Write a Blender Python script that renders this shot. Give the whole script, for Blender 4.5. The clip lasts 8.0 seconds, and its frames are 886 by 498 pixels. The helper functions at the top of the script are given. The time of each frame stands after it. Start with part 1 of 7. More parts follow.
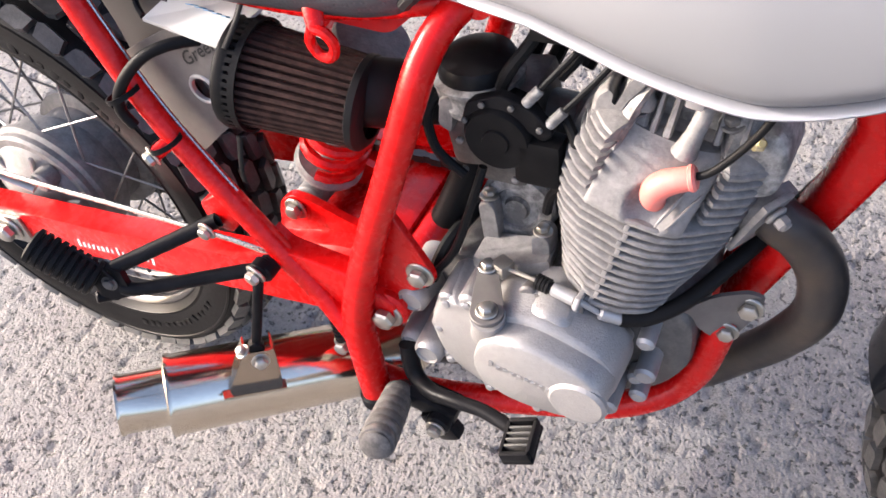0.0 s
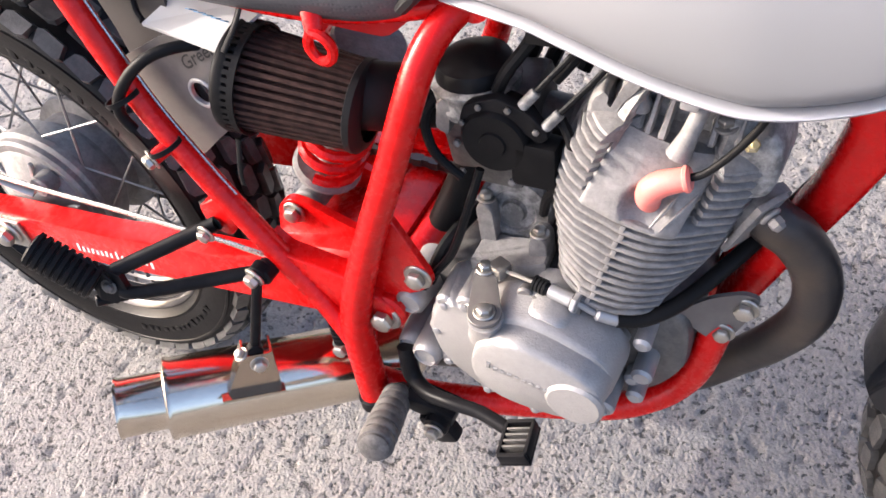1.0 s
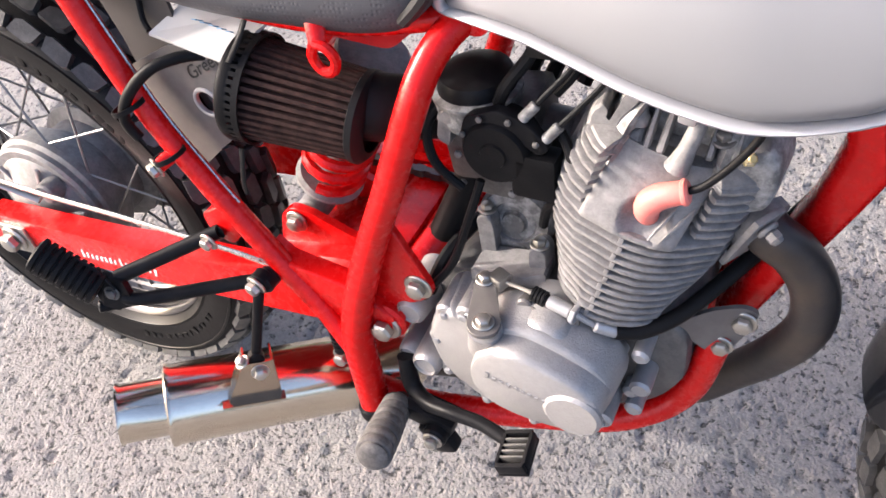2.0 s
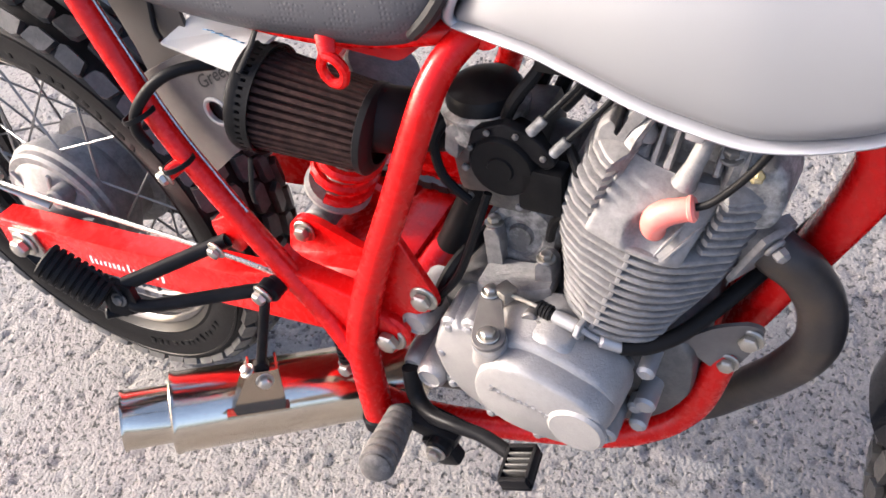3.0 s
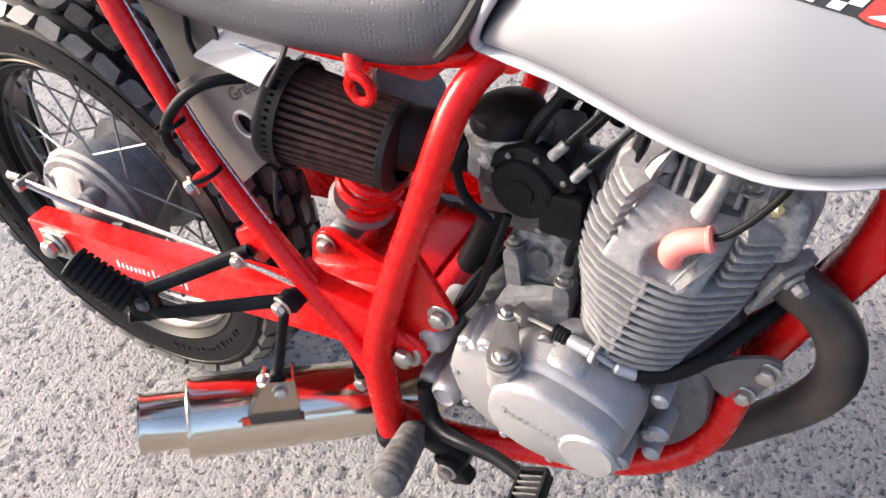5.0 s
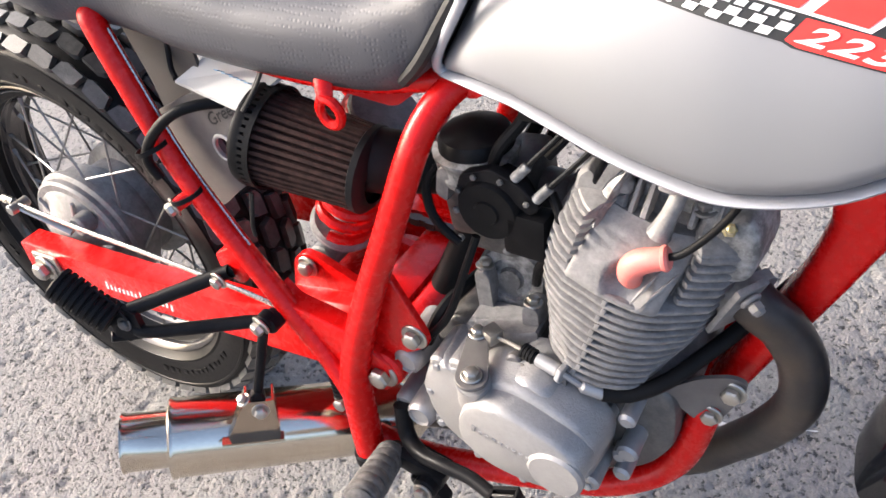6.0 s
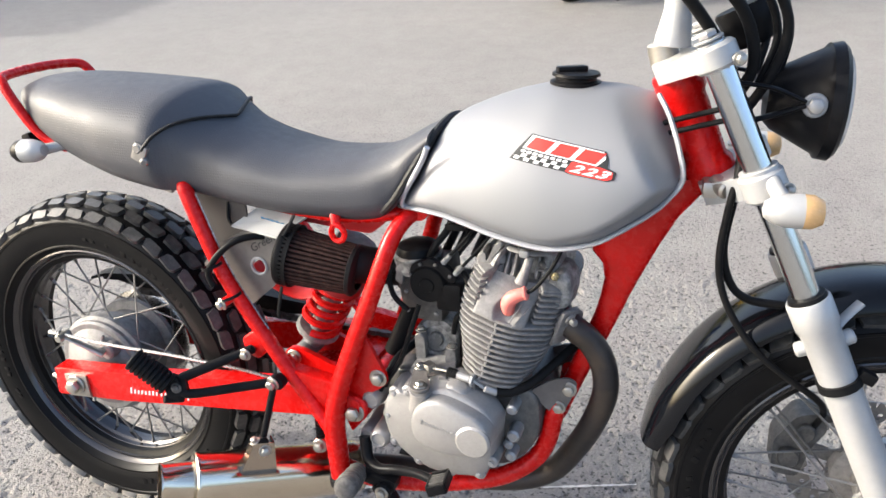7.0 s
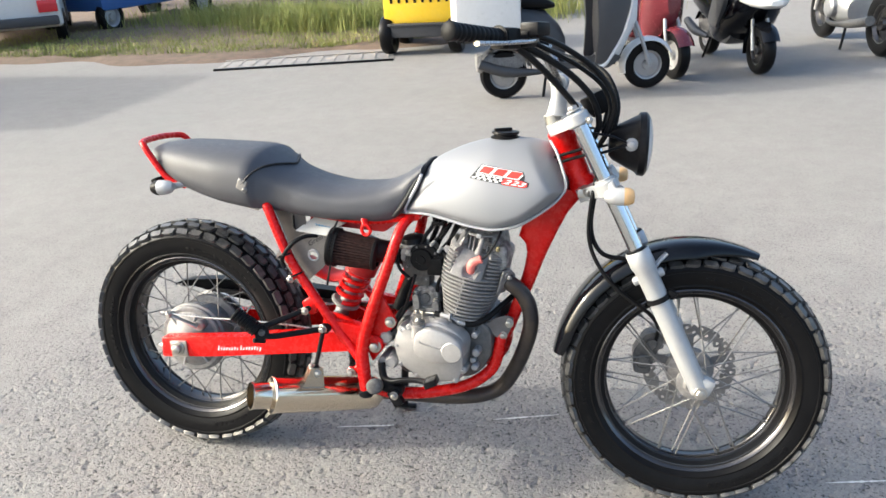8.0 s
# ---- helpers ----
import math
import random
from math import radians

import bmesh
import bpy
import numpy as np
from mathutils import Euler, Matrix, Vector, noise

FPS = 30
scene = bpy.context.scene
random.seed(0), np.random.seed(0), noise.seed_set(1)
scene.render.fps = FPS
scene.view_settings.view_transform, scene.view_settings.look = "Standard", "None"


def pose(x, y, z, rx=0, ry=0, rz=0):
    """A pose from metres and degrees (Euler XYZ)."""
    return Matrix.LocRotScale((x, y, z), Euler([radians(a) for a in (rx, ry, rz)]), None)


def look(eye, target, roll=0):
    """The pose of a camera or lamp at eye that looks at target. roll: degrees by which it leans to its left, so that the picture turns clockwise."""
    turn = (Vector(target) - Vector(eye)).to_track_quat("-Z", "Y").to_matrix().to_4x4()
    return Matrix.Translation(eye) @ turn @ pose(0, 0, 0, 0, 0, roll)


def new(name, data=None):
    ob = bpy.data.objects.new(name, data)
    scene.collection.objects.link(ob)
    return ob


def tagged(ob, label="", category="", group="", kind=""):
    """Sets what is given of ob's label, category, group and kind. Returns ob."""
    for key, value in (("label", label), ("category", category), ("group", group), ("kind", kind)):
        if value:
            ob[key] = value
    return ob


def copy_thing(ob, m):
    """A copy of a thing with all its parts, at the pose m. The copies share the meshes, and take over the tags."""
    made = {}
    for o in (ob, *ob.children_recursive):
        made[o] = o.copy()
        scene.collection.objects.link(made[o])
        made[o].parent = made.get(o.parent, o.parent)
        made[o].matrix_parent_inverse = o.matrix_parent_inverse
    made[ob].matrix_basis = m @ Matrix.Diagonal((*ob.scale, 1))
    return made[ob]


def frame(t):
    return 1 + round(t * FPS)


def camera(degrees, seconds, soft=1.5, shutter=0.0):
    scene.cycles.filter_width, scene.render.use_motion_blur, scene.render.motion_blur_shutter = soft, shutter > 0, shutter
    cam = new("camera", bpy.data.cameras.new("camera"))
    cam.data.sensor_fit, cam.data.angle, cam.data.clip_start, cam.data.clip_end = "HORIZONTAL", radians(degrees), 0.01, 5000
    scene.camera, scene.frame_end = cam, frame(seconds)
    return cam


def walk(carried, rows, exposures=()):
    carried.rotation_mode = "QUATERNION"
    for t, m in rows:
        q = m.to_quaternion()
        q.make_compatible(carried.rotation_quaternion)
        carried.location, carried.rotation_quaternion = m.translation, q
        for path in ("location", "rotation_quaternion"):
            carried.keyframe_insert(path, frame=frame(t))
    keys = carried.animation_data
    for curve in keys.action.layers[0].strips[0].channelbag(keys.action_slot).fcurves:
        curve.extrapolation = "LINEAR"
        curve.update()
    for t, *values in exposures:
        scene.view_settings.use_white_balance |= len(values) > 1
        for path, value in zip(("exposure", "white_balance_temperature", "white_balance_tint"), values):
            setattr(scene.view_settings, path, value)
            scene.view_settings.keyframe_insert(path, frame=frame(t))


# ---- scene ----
cam = camera(58.04, 8.0, soft=1.6)
PATH = [
    (0.0, 0.9232, -0.4176, 1.0839, 37.307, 9.016, 24.224),
    (0.5, 0.9316, -0.4173, 1.0832, 37.382, 9.106, 23.885),
    (1.0, 0.9268, -0.4231, 1.0850, 37.775, 9.019, 24.043),
    (1.5, 0.9299, -0.4247, 1.0868, 38.224, 8.939, 24.365),
    (3.0, 0.9342, -0.4229, 1.0888, 39.617, 8.788, 25.877),
    (3.5, 0.9361, -0.4188, 1.0906, 40.095, 8.701, 26.730),
    (4.0, 0.9384, -0.4227, 1.0961, 40.529, 8.716, 27.827),
    (5.5, 0.9459, -0.4183, 1.0918, 41.811, 8.938, 29.246),
    (6.0, 0.9806, -0.4168, 1.0933, 43.437, 9.066, 29.530),
    (6.3, 1.0048, -0.4632, 1.1122, 46.768, 8.083, 28.246),
    (6.5, 1.0347, -0.5573, 1.1449, 51.239, 6.834, 26.443),
    (6.7, 1.0503, -0.7081, 1.1809, 56.462, 4.568, 23.097),
    (7.0, 1.1240, -0.9660, 1.2547, 61.226, 3.750, 19.927),
    (7.2, 1.1779, -1.1300, 1.2870, 61.959, 4.043, 18.280),
    (7.5, 1.2564, -1.3674, 1.3337, 64.933, 3.679, 17.600),
    (8.0, 1.3016, -1.7612, 1.4074, 67.668, 3.224, 15.652),
]
EXPOSURE = 1.83
walk(cam, [(t, pose(x, y, z, rx, ry, rz)) for t, x, y, z, rx, ry, rz in PATH], exposures=[(0.0, EXPOSURE + 0.24, 6350, 15), (4.0, EXPOSURE + 0.20, 6300, 14), (6.0, EXPOSURE + 0.10, 6300, 11), (6.5, EXPOSURE + 0.01, 6250, 9), (7.0, EXPOSURE + 0.01, 6300, 6), (8.0, EXPOSURE + 0.04, 6250, 3)])

# ---- daylight: the sun stands behind the motorcycle's tail, a little to its right ----
SUN_ELEVATION, SUN_AZIMUTH = 25.0, 194.5  # azimuth counted from +x towards +y
world = bpy.data.worlds.new("daylight")
scene.world = world
world.use_nodes = True
sky = world.node_tree.nodes.new("ShaderNodeTexSky")
sky.sky_type, sky.sun_disc = "NISHITA", False
sky.sun_elevation, sky.sun_rotation = radians(SUN_ELEVATION), radians(90 - SUN_AZIMUTH)
sky.air_density, sky.dust_density, sky.ozone_density = 0.7, 5.0, 0.5
back = world.node_tree.nodes["Background"]
back.inputs["Strength"].default_value = 0.15
world.node_tree.links.new(sky.outputs["Color"], back.inputs["Color"])
sun_data = bpy.data.lights.new("sun", "SUN")
sun_data.energy, sun_data.angle, sun_data.color = 1.25, radians(0.6), (1.0, 0.95, 0.87)
sun = new("sun", sun_data)
sun_way = Vector((math.cos(radians(SUN_AZIMUTH)) * math.cos(radians(SUN_ELEVATION)), math.sin(radians(SUN_AZIMUTH)) * math.cos(radians(SUN_ELEVATION)), math.sin(radians(SUN_ELEVATION))))
sun.matrix_world = look(sun_way * 30, (0, 0, 0))


# ---- materials ----
def material(name, colour, rough=0.5, metal=0.0, var=0.12, scale=14.0, bump=0.0, bump_scale=300.0, coat=0.0, dust=0.0, dust_colour=(0.42, 0.39, 0.36), spec=0.5, even=False):
    """A painted, cast or moulded surface: two scales of tone, uneven gloss, fine relief, patchy dust."""
    m = bpy.data.materials.new(name)
    m.use_nodes = True
    t = m.node_tree
    bsdf = t.nodes["Principled BSDF"]
    coord = t.nodes.new("ShaderNodeTexCoord")

    def noise_node(s, detail=4.0, rough_n=0.6):
        n = t.nodes.new("ShaderNodeTexNoise")
        n.inputs["Scale"].default_value, n.inputs["Detail"].default_value, n.inputs["Roughness"].default_value = s, detail, rough_n
        t.links.new(coord.outputs["Object"], n.inputs["Vector"])
        return n

    def ramp(src, lo, hi, a, b):
        r = t.nodes.new("ShaderNodeMapRange")
        r.inputs["From Min"].default_value, r.inputs["From Max"].default_value = lo, hi
        r.inputs["To Min"].default_value, r.inputs["To Max"].default_value = a, b
        t.links.new(src, r.inputs["Value"])
        return r

    big, fine = noise_node(scale), noise_node(scale * 9, 6.0, 0.7)
    add = t.nodes.new("ShaderNodeMath")
    add.operation = "ADD"
    t.links.new(big.outputs["Fac"], add.inputs[0])
    t.links.new((big if even else fine).outputs["Fac"], add.inputs[1])
    tone = ramp(add.outputs[0], 0.6, 1.4, 1 - var, 1 + var)
    mul = t.nodes.new("ShaderNodeVectorMath")
    mul.operation = "SCALE"
    mul.inputs[0].default_value = colour
    t.links.new(tone.outputs[0], mul.inputs["Scale"])
    colour_out = mul.outputs[0]
    if dust > 0:
        patch = noise_node(scale * 2.2, 5.0, 0.65)
        mask = ramp(patch.outputs["Fac"], 0.42, 0.66, 0.0, dust)
        mix = t.nodes.new("ShaderNodeMix")
        mix.data_type = "RGBA"
        t.links.new(mask.outputs[0], mix.inputs["Factor"])
        t.links.new(colour_out, mix.inputs["A"])
        mix.inputs["B"].default_value = (*dust_colour, 1)
        colour_out = mix.outputs["Result"]
    t.links.new(colour_out, bsdf.inputs["Base Color"])
    gloss = ramp((big if even else fine).outputs["Fac"], 0.3, 0.7, max(0.02, rough * 0.85), min(1.0, rough * 1.15))
    t.links.new(gloss.outputs[0], bsdf.inputs["Roughness"])
    bsdf.inputs["Metallic"].default_value = metal
    bsdf.inputs["Coat Weight"].default_value = coat
    bsdf.inputs["Coat Roughness"].default_value = 0.06
    bsdf.inputs["Specular IOR Level"].default_value = spec
    if bump > 0:
        grain = noise_node(bump_scale, 3.0, 0.6)
        b = t.nodes.new("ShaderNodeBump")
        b.inputs["Strength"].default_value, b.inputs["Distance"].default_value = bump, 0.001
        t.links.new(grain.outputs["Fac"], b.inputs["Height"])
        t.links.new(b.outputs["Normal"], bsdf.inputs["Normal"])
    return m


RED = material("red_paint", (0.54, 0.0045, 0.004), 0.27, 0, 0.08, 9, 0.03, 260, spec=0.28)
RED_DULL = material("red_paint_dull", (0.36, 0.008, 0.010), 0.4, 0, 0.14, 12, 0.08, 300, dust=0.08, spec=0.25)
SILVER_PAINT = material("silver_paint", (0.225, 0.229, 0.242), 0.54, 0.42, 0.03, 4, coat=0.0, even=True)
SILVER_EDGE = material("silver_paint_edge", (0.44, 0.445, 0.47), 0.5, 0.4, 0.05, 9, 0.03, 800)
VINYL_DARK = material("seat_piping", (0.006, 0.006, 0.007), 0.7, 0, 0.2, 20)
RUBBER = material("tyre_rubber", (0.0045, 0.0045, 0.005), 0.38, 0, 0.3, 18, 0.15, 350, dust=0.08, dust_colour=(0.022, 0.021, 0.020), spec=0.12)
TREAD = material("tread_rubber", (0.034, 0.034, 0.034), 0.36, 0, 0.3, 22, 0.3, 300, dust=0.5, dust_colour=(0.115, 0.111, 0.106), spec=0.5)
RUBBER_BLACK = material("black_rubber", (0.009, 0.009, 0.0095), 0.45, 0, 0.2, 30, 0.1, 400, spec=0.08)
PEG_RUBBER = material("peg_rubber", (0.06, 0.056, 0.053), 0.75, 0, 0.25, 40, 0.3, 500, dust=0.6, dust_colour=(0.17, 0.155, 0.145))
RIM_BLACK = material("black_rim", (0.075, 0.073, 0.075), 0.18, 0.85, 0.15, 14)
STEEL = material("bright_steel", (0.40, 0.39, 0.375), 0.28, 1.0, 0.12, 30)
ZINC = material("zinc_bolt", (0.42, 0.40, 0.36), 0.38, 0.9, 0.18, 60, 0.1, 300, dust=0.25)
SPOKE = material("dull_spoke_steel", (0.20, 0.195, 0.19), 0.42, 0.7, 0.2, 40)
DISC = material("brake_disc_steel", (0.24, 0.23, 0.22), 0.45, 0.6, 0.25, 20, 0.1, 300)
CHROME = material("polished_chrome", (0.66, 0.645, 0.61), 0.13, 1.0, 0.05, 12)
STAINLESS = material("stainless_sheet", (0.60, 0.535, 0.44), 0.17, 1.0, 0.10, 18, 0.02, 500)
STANCHION = material("hard_chrome", (0.55, 0.56, 0.56), 0.16, 1.0, 0.05, 20)
CAST = material("cast_aluminium", (0.34, 0.34, 0.345), 0.42, 0.5, 0.14, 14, 0.22, 420, dust=0.35, dust_colour=(0.36, 0.34, 0.32))
CAST_SMOOTH = material("painted_case", (0.31, 0.30, 0.293), 0.44, 0.4, 0.18, 22, 0.6, 420, dust=0.4, dust_colour=(0.34, 0.325, 0.31))
CAST_DULL = material("weathered_aluminium", (0.160, 0.154, 0.151), 0.6, 0.12, 0.42, 34, 0.7, 210, dust=0.6, dust_colour=(0.275, 0.265, 0.257))
# grime on castings; on the crankcase it also carries shade in its colour
CAST_GRIME_SHADE = material("grimy_shaded_casting", (0.075, 0.073, 0.071), 0.5, 0.3, 0.35, 30, 0.45, 260, dust=0.4, dust_colour=(0.20, 0.188, 0.175))
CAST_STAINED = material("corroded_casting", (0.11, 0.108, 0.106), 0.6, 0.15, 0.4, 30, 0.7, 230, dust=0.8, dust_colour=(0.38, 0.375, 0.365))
FORK_WHITE = material("fork_paint", (0.36, 0.365, 0.37), 0.42, 0.25, 0.07, 16, 0.08, 300, dust=0.15, dust_colour=(0.5, 0.47, 0.42))
BLACK_GLOSS = material("black_gloss", (0.003, 0.0035, 0.005), 0.10, 0, 0.1, 10, spec=0.28)
BLACK_SATIN = material("black_satin", (0.008, 0.008, 0.009), 0.34, 0, 0.2, 22, 0.08, 300, dust=0.04, dust_colour=(0.12, 0.11, 0.10), spec=0.08)
BLACK_PLASTIC = material("black_plastic", (0.006, 0.006, 0.0065), 0.40, 0, 0.2, 25, 0.1, 400, dust=0.06, dust_colour=(0.05, 0.047, 0.045), spec=0.08)
HEADER_IRON = material("burnt_exhaust", (0.034, 0.031, 0.031), 0.42, 0.35, 0.3, 7, 0.15, 250, dust=0.55, dust_colour=(0.085, 0.064, 0.046), spec=0.4)
PINK = material("plug_boot", (0.72, 0.17, 0.14), 0.5, 0, 0.1, 30, 0.08, 300, dust=0.2, dust_colour=(0.62, 0.36, 0.32))
PLEAT = material("filter_pleat", (0.024, 0.0135, 0.012), 0.85, 0, 0.3, 40, 0.4, 350, dust=0.4, dust_colour=(0.085, 0.046, 0.038), spec=0.1)
PLATE_ALU = material("bare_plate", (0.115, 0.106, 0.101), 0.5, 0.3, 0.07, 8, 0.05, 300, dust=0.15)
PLATE_DARK = material("dark_plate", (0.050, 0.045, 0.043), 0.5, 0.2, 0.15, 10, 0.1, 200)
WHITE_STICKER = material("white_card", (0.40, 0.40, 0.385), 0.5, 0, 0.05, 10)
BLUE_INK = material("blue_ink", (0.06, 0.25, 0.45), 0.5)
BLACK_INK = material("black_ink", (0.01, 0.01, 0.01), 0.5)
WHITE_INK = material("white_ink", (0.75, 0.75, 0.74), 0.4)
RED_INK = material("red_ink", (0.80, 0.03, 0.02), 0.4)
BRASS = material("tarnished_brass", (0.34, 0.28, 0.12), 0.5, 0.6, 0.2, 60, dust=0.4)
CERAMIC = material("white_ceramic", (0.74, 0.74, 0.72), 0.25, 0, 0.05, 40)
BRACKET = material("tinted_steel", (0.40, 0.33, 0.26), 0.22, 1.0, 0.2, 40)
AMBER = material("amber_lens", (0.58, 0.36, 0.16), 0.25, 0, 0.1, 30)
CLEAR_GREY = material("lens_grey", (0.40, 0.40, 0.39), 0.2, 0, 0.08, 20)


def perforated_vinyl():
    """Grained seat cover with rows of tiny round dimples."""
    m = material("seat_vinyl", (0.050, 0.051, 0.059), 0.56, 0, 0.12, 6, spec=0.5)
    t = m.node_tree
    coord = t.nodes.new("ShaderNodeTexCoord")
    cells = t.nodes.new("ShaderNodeTexVoronoi")
    cells.inputs["Scale"].default_value = 230.0
    cells.inputs["Randomness"].default_value = 0.35
    t.links.new(coord.outputs["Object"], cells.inputs["Vector"])
    pit = t.nodes.new("ShaderNodeMapRange")
    pit.inputs["From Min"].default_value, pit.inputs["From Max"].default_value = 0.10, 0.42
    t.links.new(cells.outputs["Distance"], pit.inputs["Value"])
    bump = t.nodes.new("ShaderNodeBump")
    bump.inputs["Strength"].default_value, bump.inputs["Distance"].default_value = 0.34, 0.0008
    t.links.new(pit.outputs[0], bump.inputs["Height"])
    t.links.new(bump.outputs["Normal"], t.nodes["Principled BSDF"].inputs["Normal"])
    return m


VINYL = perforated_vinyl()


# ---- mesh building ----
def part(name, bm, mat, parent=None, label="", sharp=38.0):
    """Links a bmesh as one mesh object under a thing or under a part."""
    bmesh.ops.remove_doubles(bm, verts=bm.verts, dist=1e-6)
    bmesh.ops.recalc_face_normals(bm, faces=bm.faces)
    me = bpy.data.meshes.new(name)
    bm.to_mesh(me)
    bm.free()
    me.polygons.foreach_set("use_smooth", [True] * len(me.polygons))
    me.set_sharp_from_angle(angle=radians(sharp))
    me.materials.append(mat)
    ob = new(name, me)
    ob.parent = parent
    if label:
        ob["label"] = label
    return ob


def again(ob, m, parent=None):
    """Another part on the same mesh, moved by m."""
    c = bpy.data.objects.new(ob.name.split(".")[0], ob.data)
    scene.collection.objects.link(c)
    c.parent = parent if parent else ob.parent
    c.matrix_basis = m
    return c


def smooth_path(pts, n=6):
    """Points along a smooth curve through pts (Catmull-Rom)."""
    p = [Vector(q) for q in pts]
    if len(p) < 3 or n <= 1:
        return p
    out = []
    for i in range(len(p) - 1):
        a, b, c, d = p[max(i - 1, 0)], p[i], p[i + 1], p[min(i + 2, len(p) - 1)]
        for k in range(n):
            t = k / n
            out.append(0.5 * ((2 * b) + (c - a) * t + (2 * a - 5 * b + 4 * c - d) * t * t + (3 * b - a - 3 * c + d) * t ** 3))
    return out + [p[-1]]


def tube(bm, pts, r, seg=12, n=6, flat=1.0):
    """A round bar swept along a curve; r: one radius, or one for each given point."""
    path = smooth_path(pts, n)
    if isinstance(r, (int, float)):
        rs = [r] * len(path)
    else:
        rs = [float(np.interp(i / (len(path) - 1) * (len(r) - 1), range(len(r)), r)) for i in range(len(path))]
    side = None
    rings = []
    for i, p in enumerate(path):
        d = (path[min(i + 1, len(path) - 1)] - path[max(i - 1, 0)]).normalized()
        if side is None:
            side = d.cross(Vector((0, 0, 1)) if abs(d.z) < 0.9 else Vector((0, 1, 0))).normalized()
        side = (side - d * side.dot(d)).normalized()
        up = d.cross(side)
        rings.append([bm.verts.new(p + (side * math.cos(2 * math.pi * k / seg) + up * flat * math.sin(2 * math.pi * k / seg)) * rs[i]) for k in range(seg)])
    for a, b in zip(rings, rings[1:]):
        for k in range(seg):
            bm.faces.new((a[k], a[(k + 1) % seg], b[(k + 1) % seg], b[k]))
    bm.faces.new(rings[0])
    bm.faces.new(rings[-1])
    return bm


def basis(axis):
    z = Vector(axis).normalized()
    x = z.cross(Vector((0, 0, 1)) if abs(z.z) < 0.9 else Vector((1, 0, 0))).normalized()
    return x, z.cross(x), z


def lathe(bm, centre, axis, profile, seg=32, closed=False, start=0.0, turn=360.0):
    """Turns a profile of (radius, height along the axis) round an axis."""
    x, y, z = basis(axis)
    c = Vector(centre)
    full = turn >= 359.9
    count = seg if full else seg + 1
    rings = []
    for k in range(count):
        a = radians(start + turn * k / seg)
        rings.append([bm.verts.new(c + (x * math.cos(a) + y * math.sin(a)) * r + z * h) for r, h in profile])
    m = len(profile)
    for k in range(seg):
        a, b = rings[k], rings[(k + 1) % count]
        for j in range(m if closed else m - 1):
            f = (a[j], a[(j + 1) % m], b[(j + 1) % m], b[j])
            try:
                bm.faces.new(f)
            except ValueError:
                pass
    return bm


def rod(bm, a, b, r, seg=10, bev=0.0):
    a, b = Vector(a), Vector(b)
    h = (b - a).length
    bev = min(bev, r * 0.6, h * 0.4)
    prof = [(0.0, 0.0), (r - bev, 0.0), (r, bev), (r, h - bev), (r - bev, h), (0.0, h)] if bev > 0 else [(0.0, 0.0), (r, 0.0), (r, h), (0.0, h)]
    return lathe(bm, a, b - a, prof, seg)


def prism(bm, outline, y0, y1, bev=0.0, taper=0.0, plane="xz"):
    """Extrudes an outline of two coordinates along the third, with a chamfered edge at the y1 end."""
    n = len(outline)
    cx, cy = sum(p[0] for p in outline) / n, sum(p[1] for p in outline) / n
    size = max(math.hypot(p[0] - cx, p[1] - cy) for p in outline)

    def ring(k, h):
        out = []
        for u, v in outline:
            s = 1 - k / size
            uu, vv = cx + (u - cx) * s, cy + (v - cy) * s
            out.append(bm.verts.new((uu, h, vv) if plane == "xz" else (uu, vv, h) if plane == "xy" else (h, uu, vv)))
        return out

    sgn = 1 if y1 > y0 else -1
    rings = [ring(0, y0)]
    if bev > 0:
        rings += [ring(taper, y1 - sgn * bev), ring(taper + bev * 0.3, y1 - sgn * bev * 0.35), ring(taper + bev, y1)]
    else:
        rings += [ring(taper, y1)]
    for a, b in zip(rings, rings[1:]):
        for k in range(n):
            bm.faces.new((a[k], a[(k + 1) % n], b[(k + 1) % n], b[k]))
    bm.faces.new(rings[0])
    bm.faces.new(rings[-1])
    return bm


def rounded(pts, r=0.01, n=4):
    """Rounds the corners of a closed outline."""
    out = []
    k = len(pts)
    for i in range(k):
        a, b, c = Vector(pts[i - 1]), Vector(pts[i]), Vector(pts[(i + 1) % k])
        d1, d2 = a - b, c - b
        q = min(r, d1.length * 0.45, d2.length * 0.45)
        p1, p2 = b + d1.normalized() * q, b + d2.normalized() * q
        for j in range(n + 1):
            t = j / n
            out.append(tuple((1 - t) ** 2 * p1 + 2 * t * (1 - t) * b + t * t * p2))
    return out


def block(bm, centre, size, bev=0.002, rot=None):
    """A box with chamfered edges."""
    made = bmesh.ops.create_cube(bm, size=1.0)["verts"]
    m = Matrix.Translation(centre) @ (rot if rot is not None else Matrix()) @ Matrix.Diagonal((*size, 1))
    bmesh.ops.transform(bm, matrix=m, verts=made)
    if bev > 0:
        edges = list({e for v in made for e in v.link_edges})
        bmesh.ops.bevel(bm, geom=edges, offset=min(bev, min(size) * 0.35), segments=2, affect="EDGES", profile=0.6)
    return bm


def loft(bm, sections, caps=True):
    """Skins a row of closed rings with equal counts."""
    rings = [[bm.verts.new(p) for p in s] for s in sections]
    n = len(rings[0])
    for a, b in zip(rings, rings[1:]):
        for k in range(n):
            bm.faces.new((a[k], a[(k + 1) % n], b[(k + 1) % n], b[k]))
    if caps:
        bm.faces.new(rings[0])
        bm.faces.new(rings[-1])
    return bm


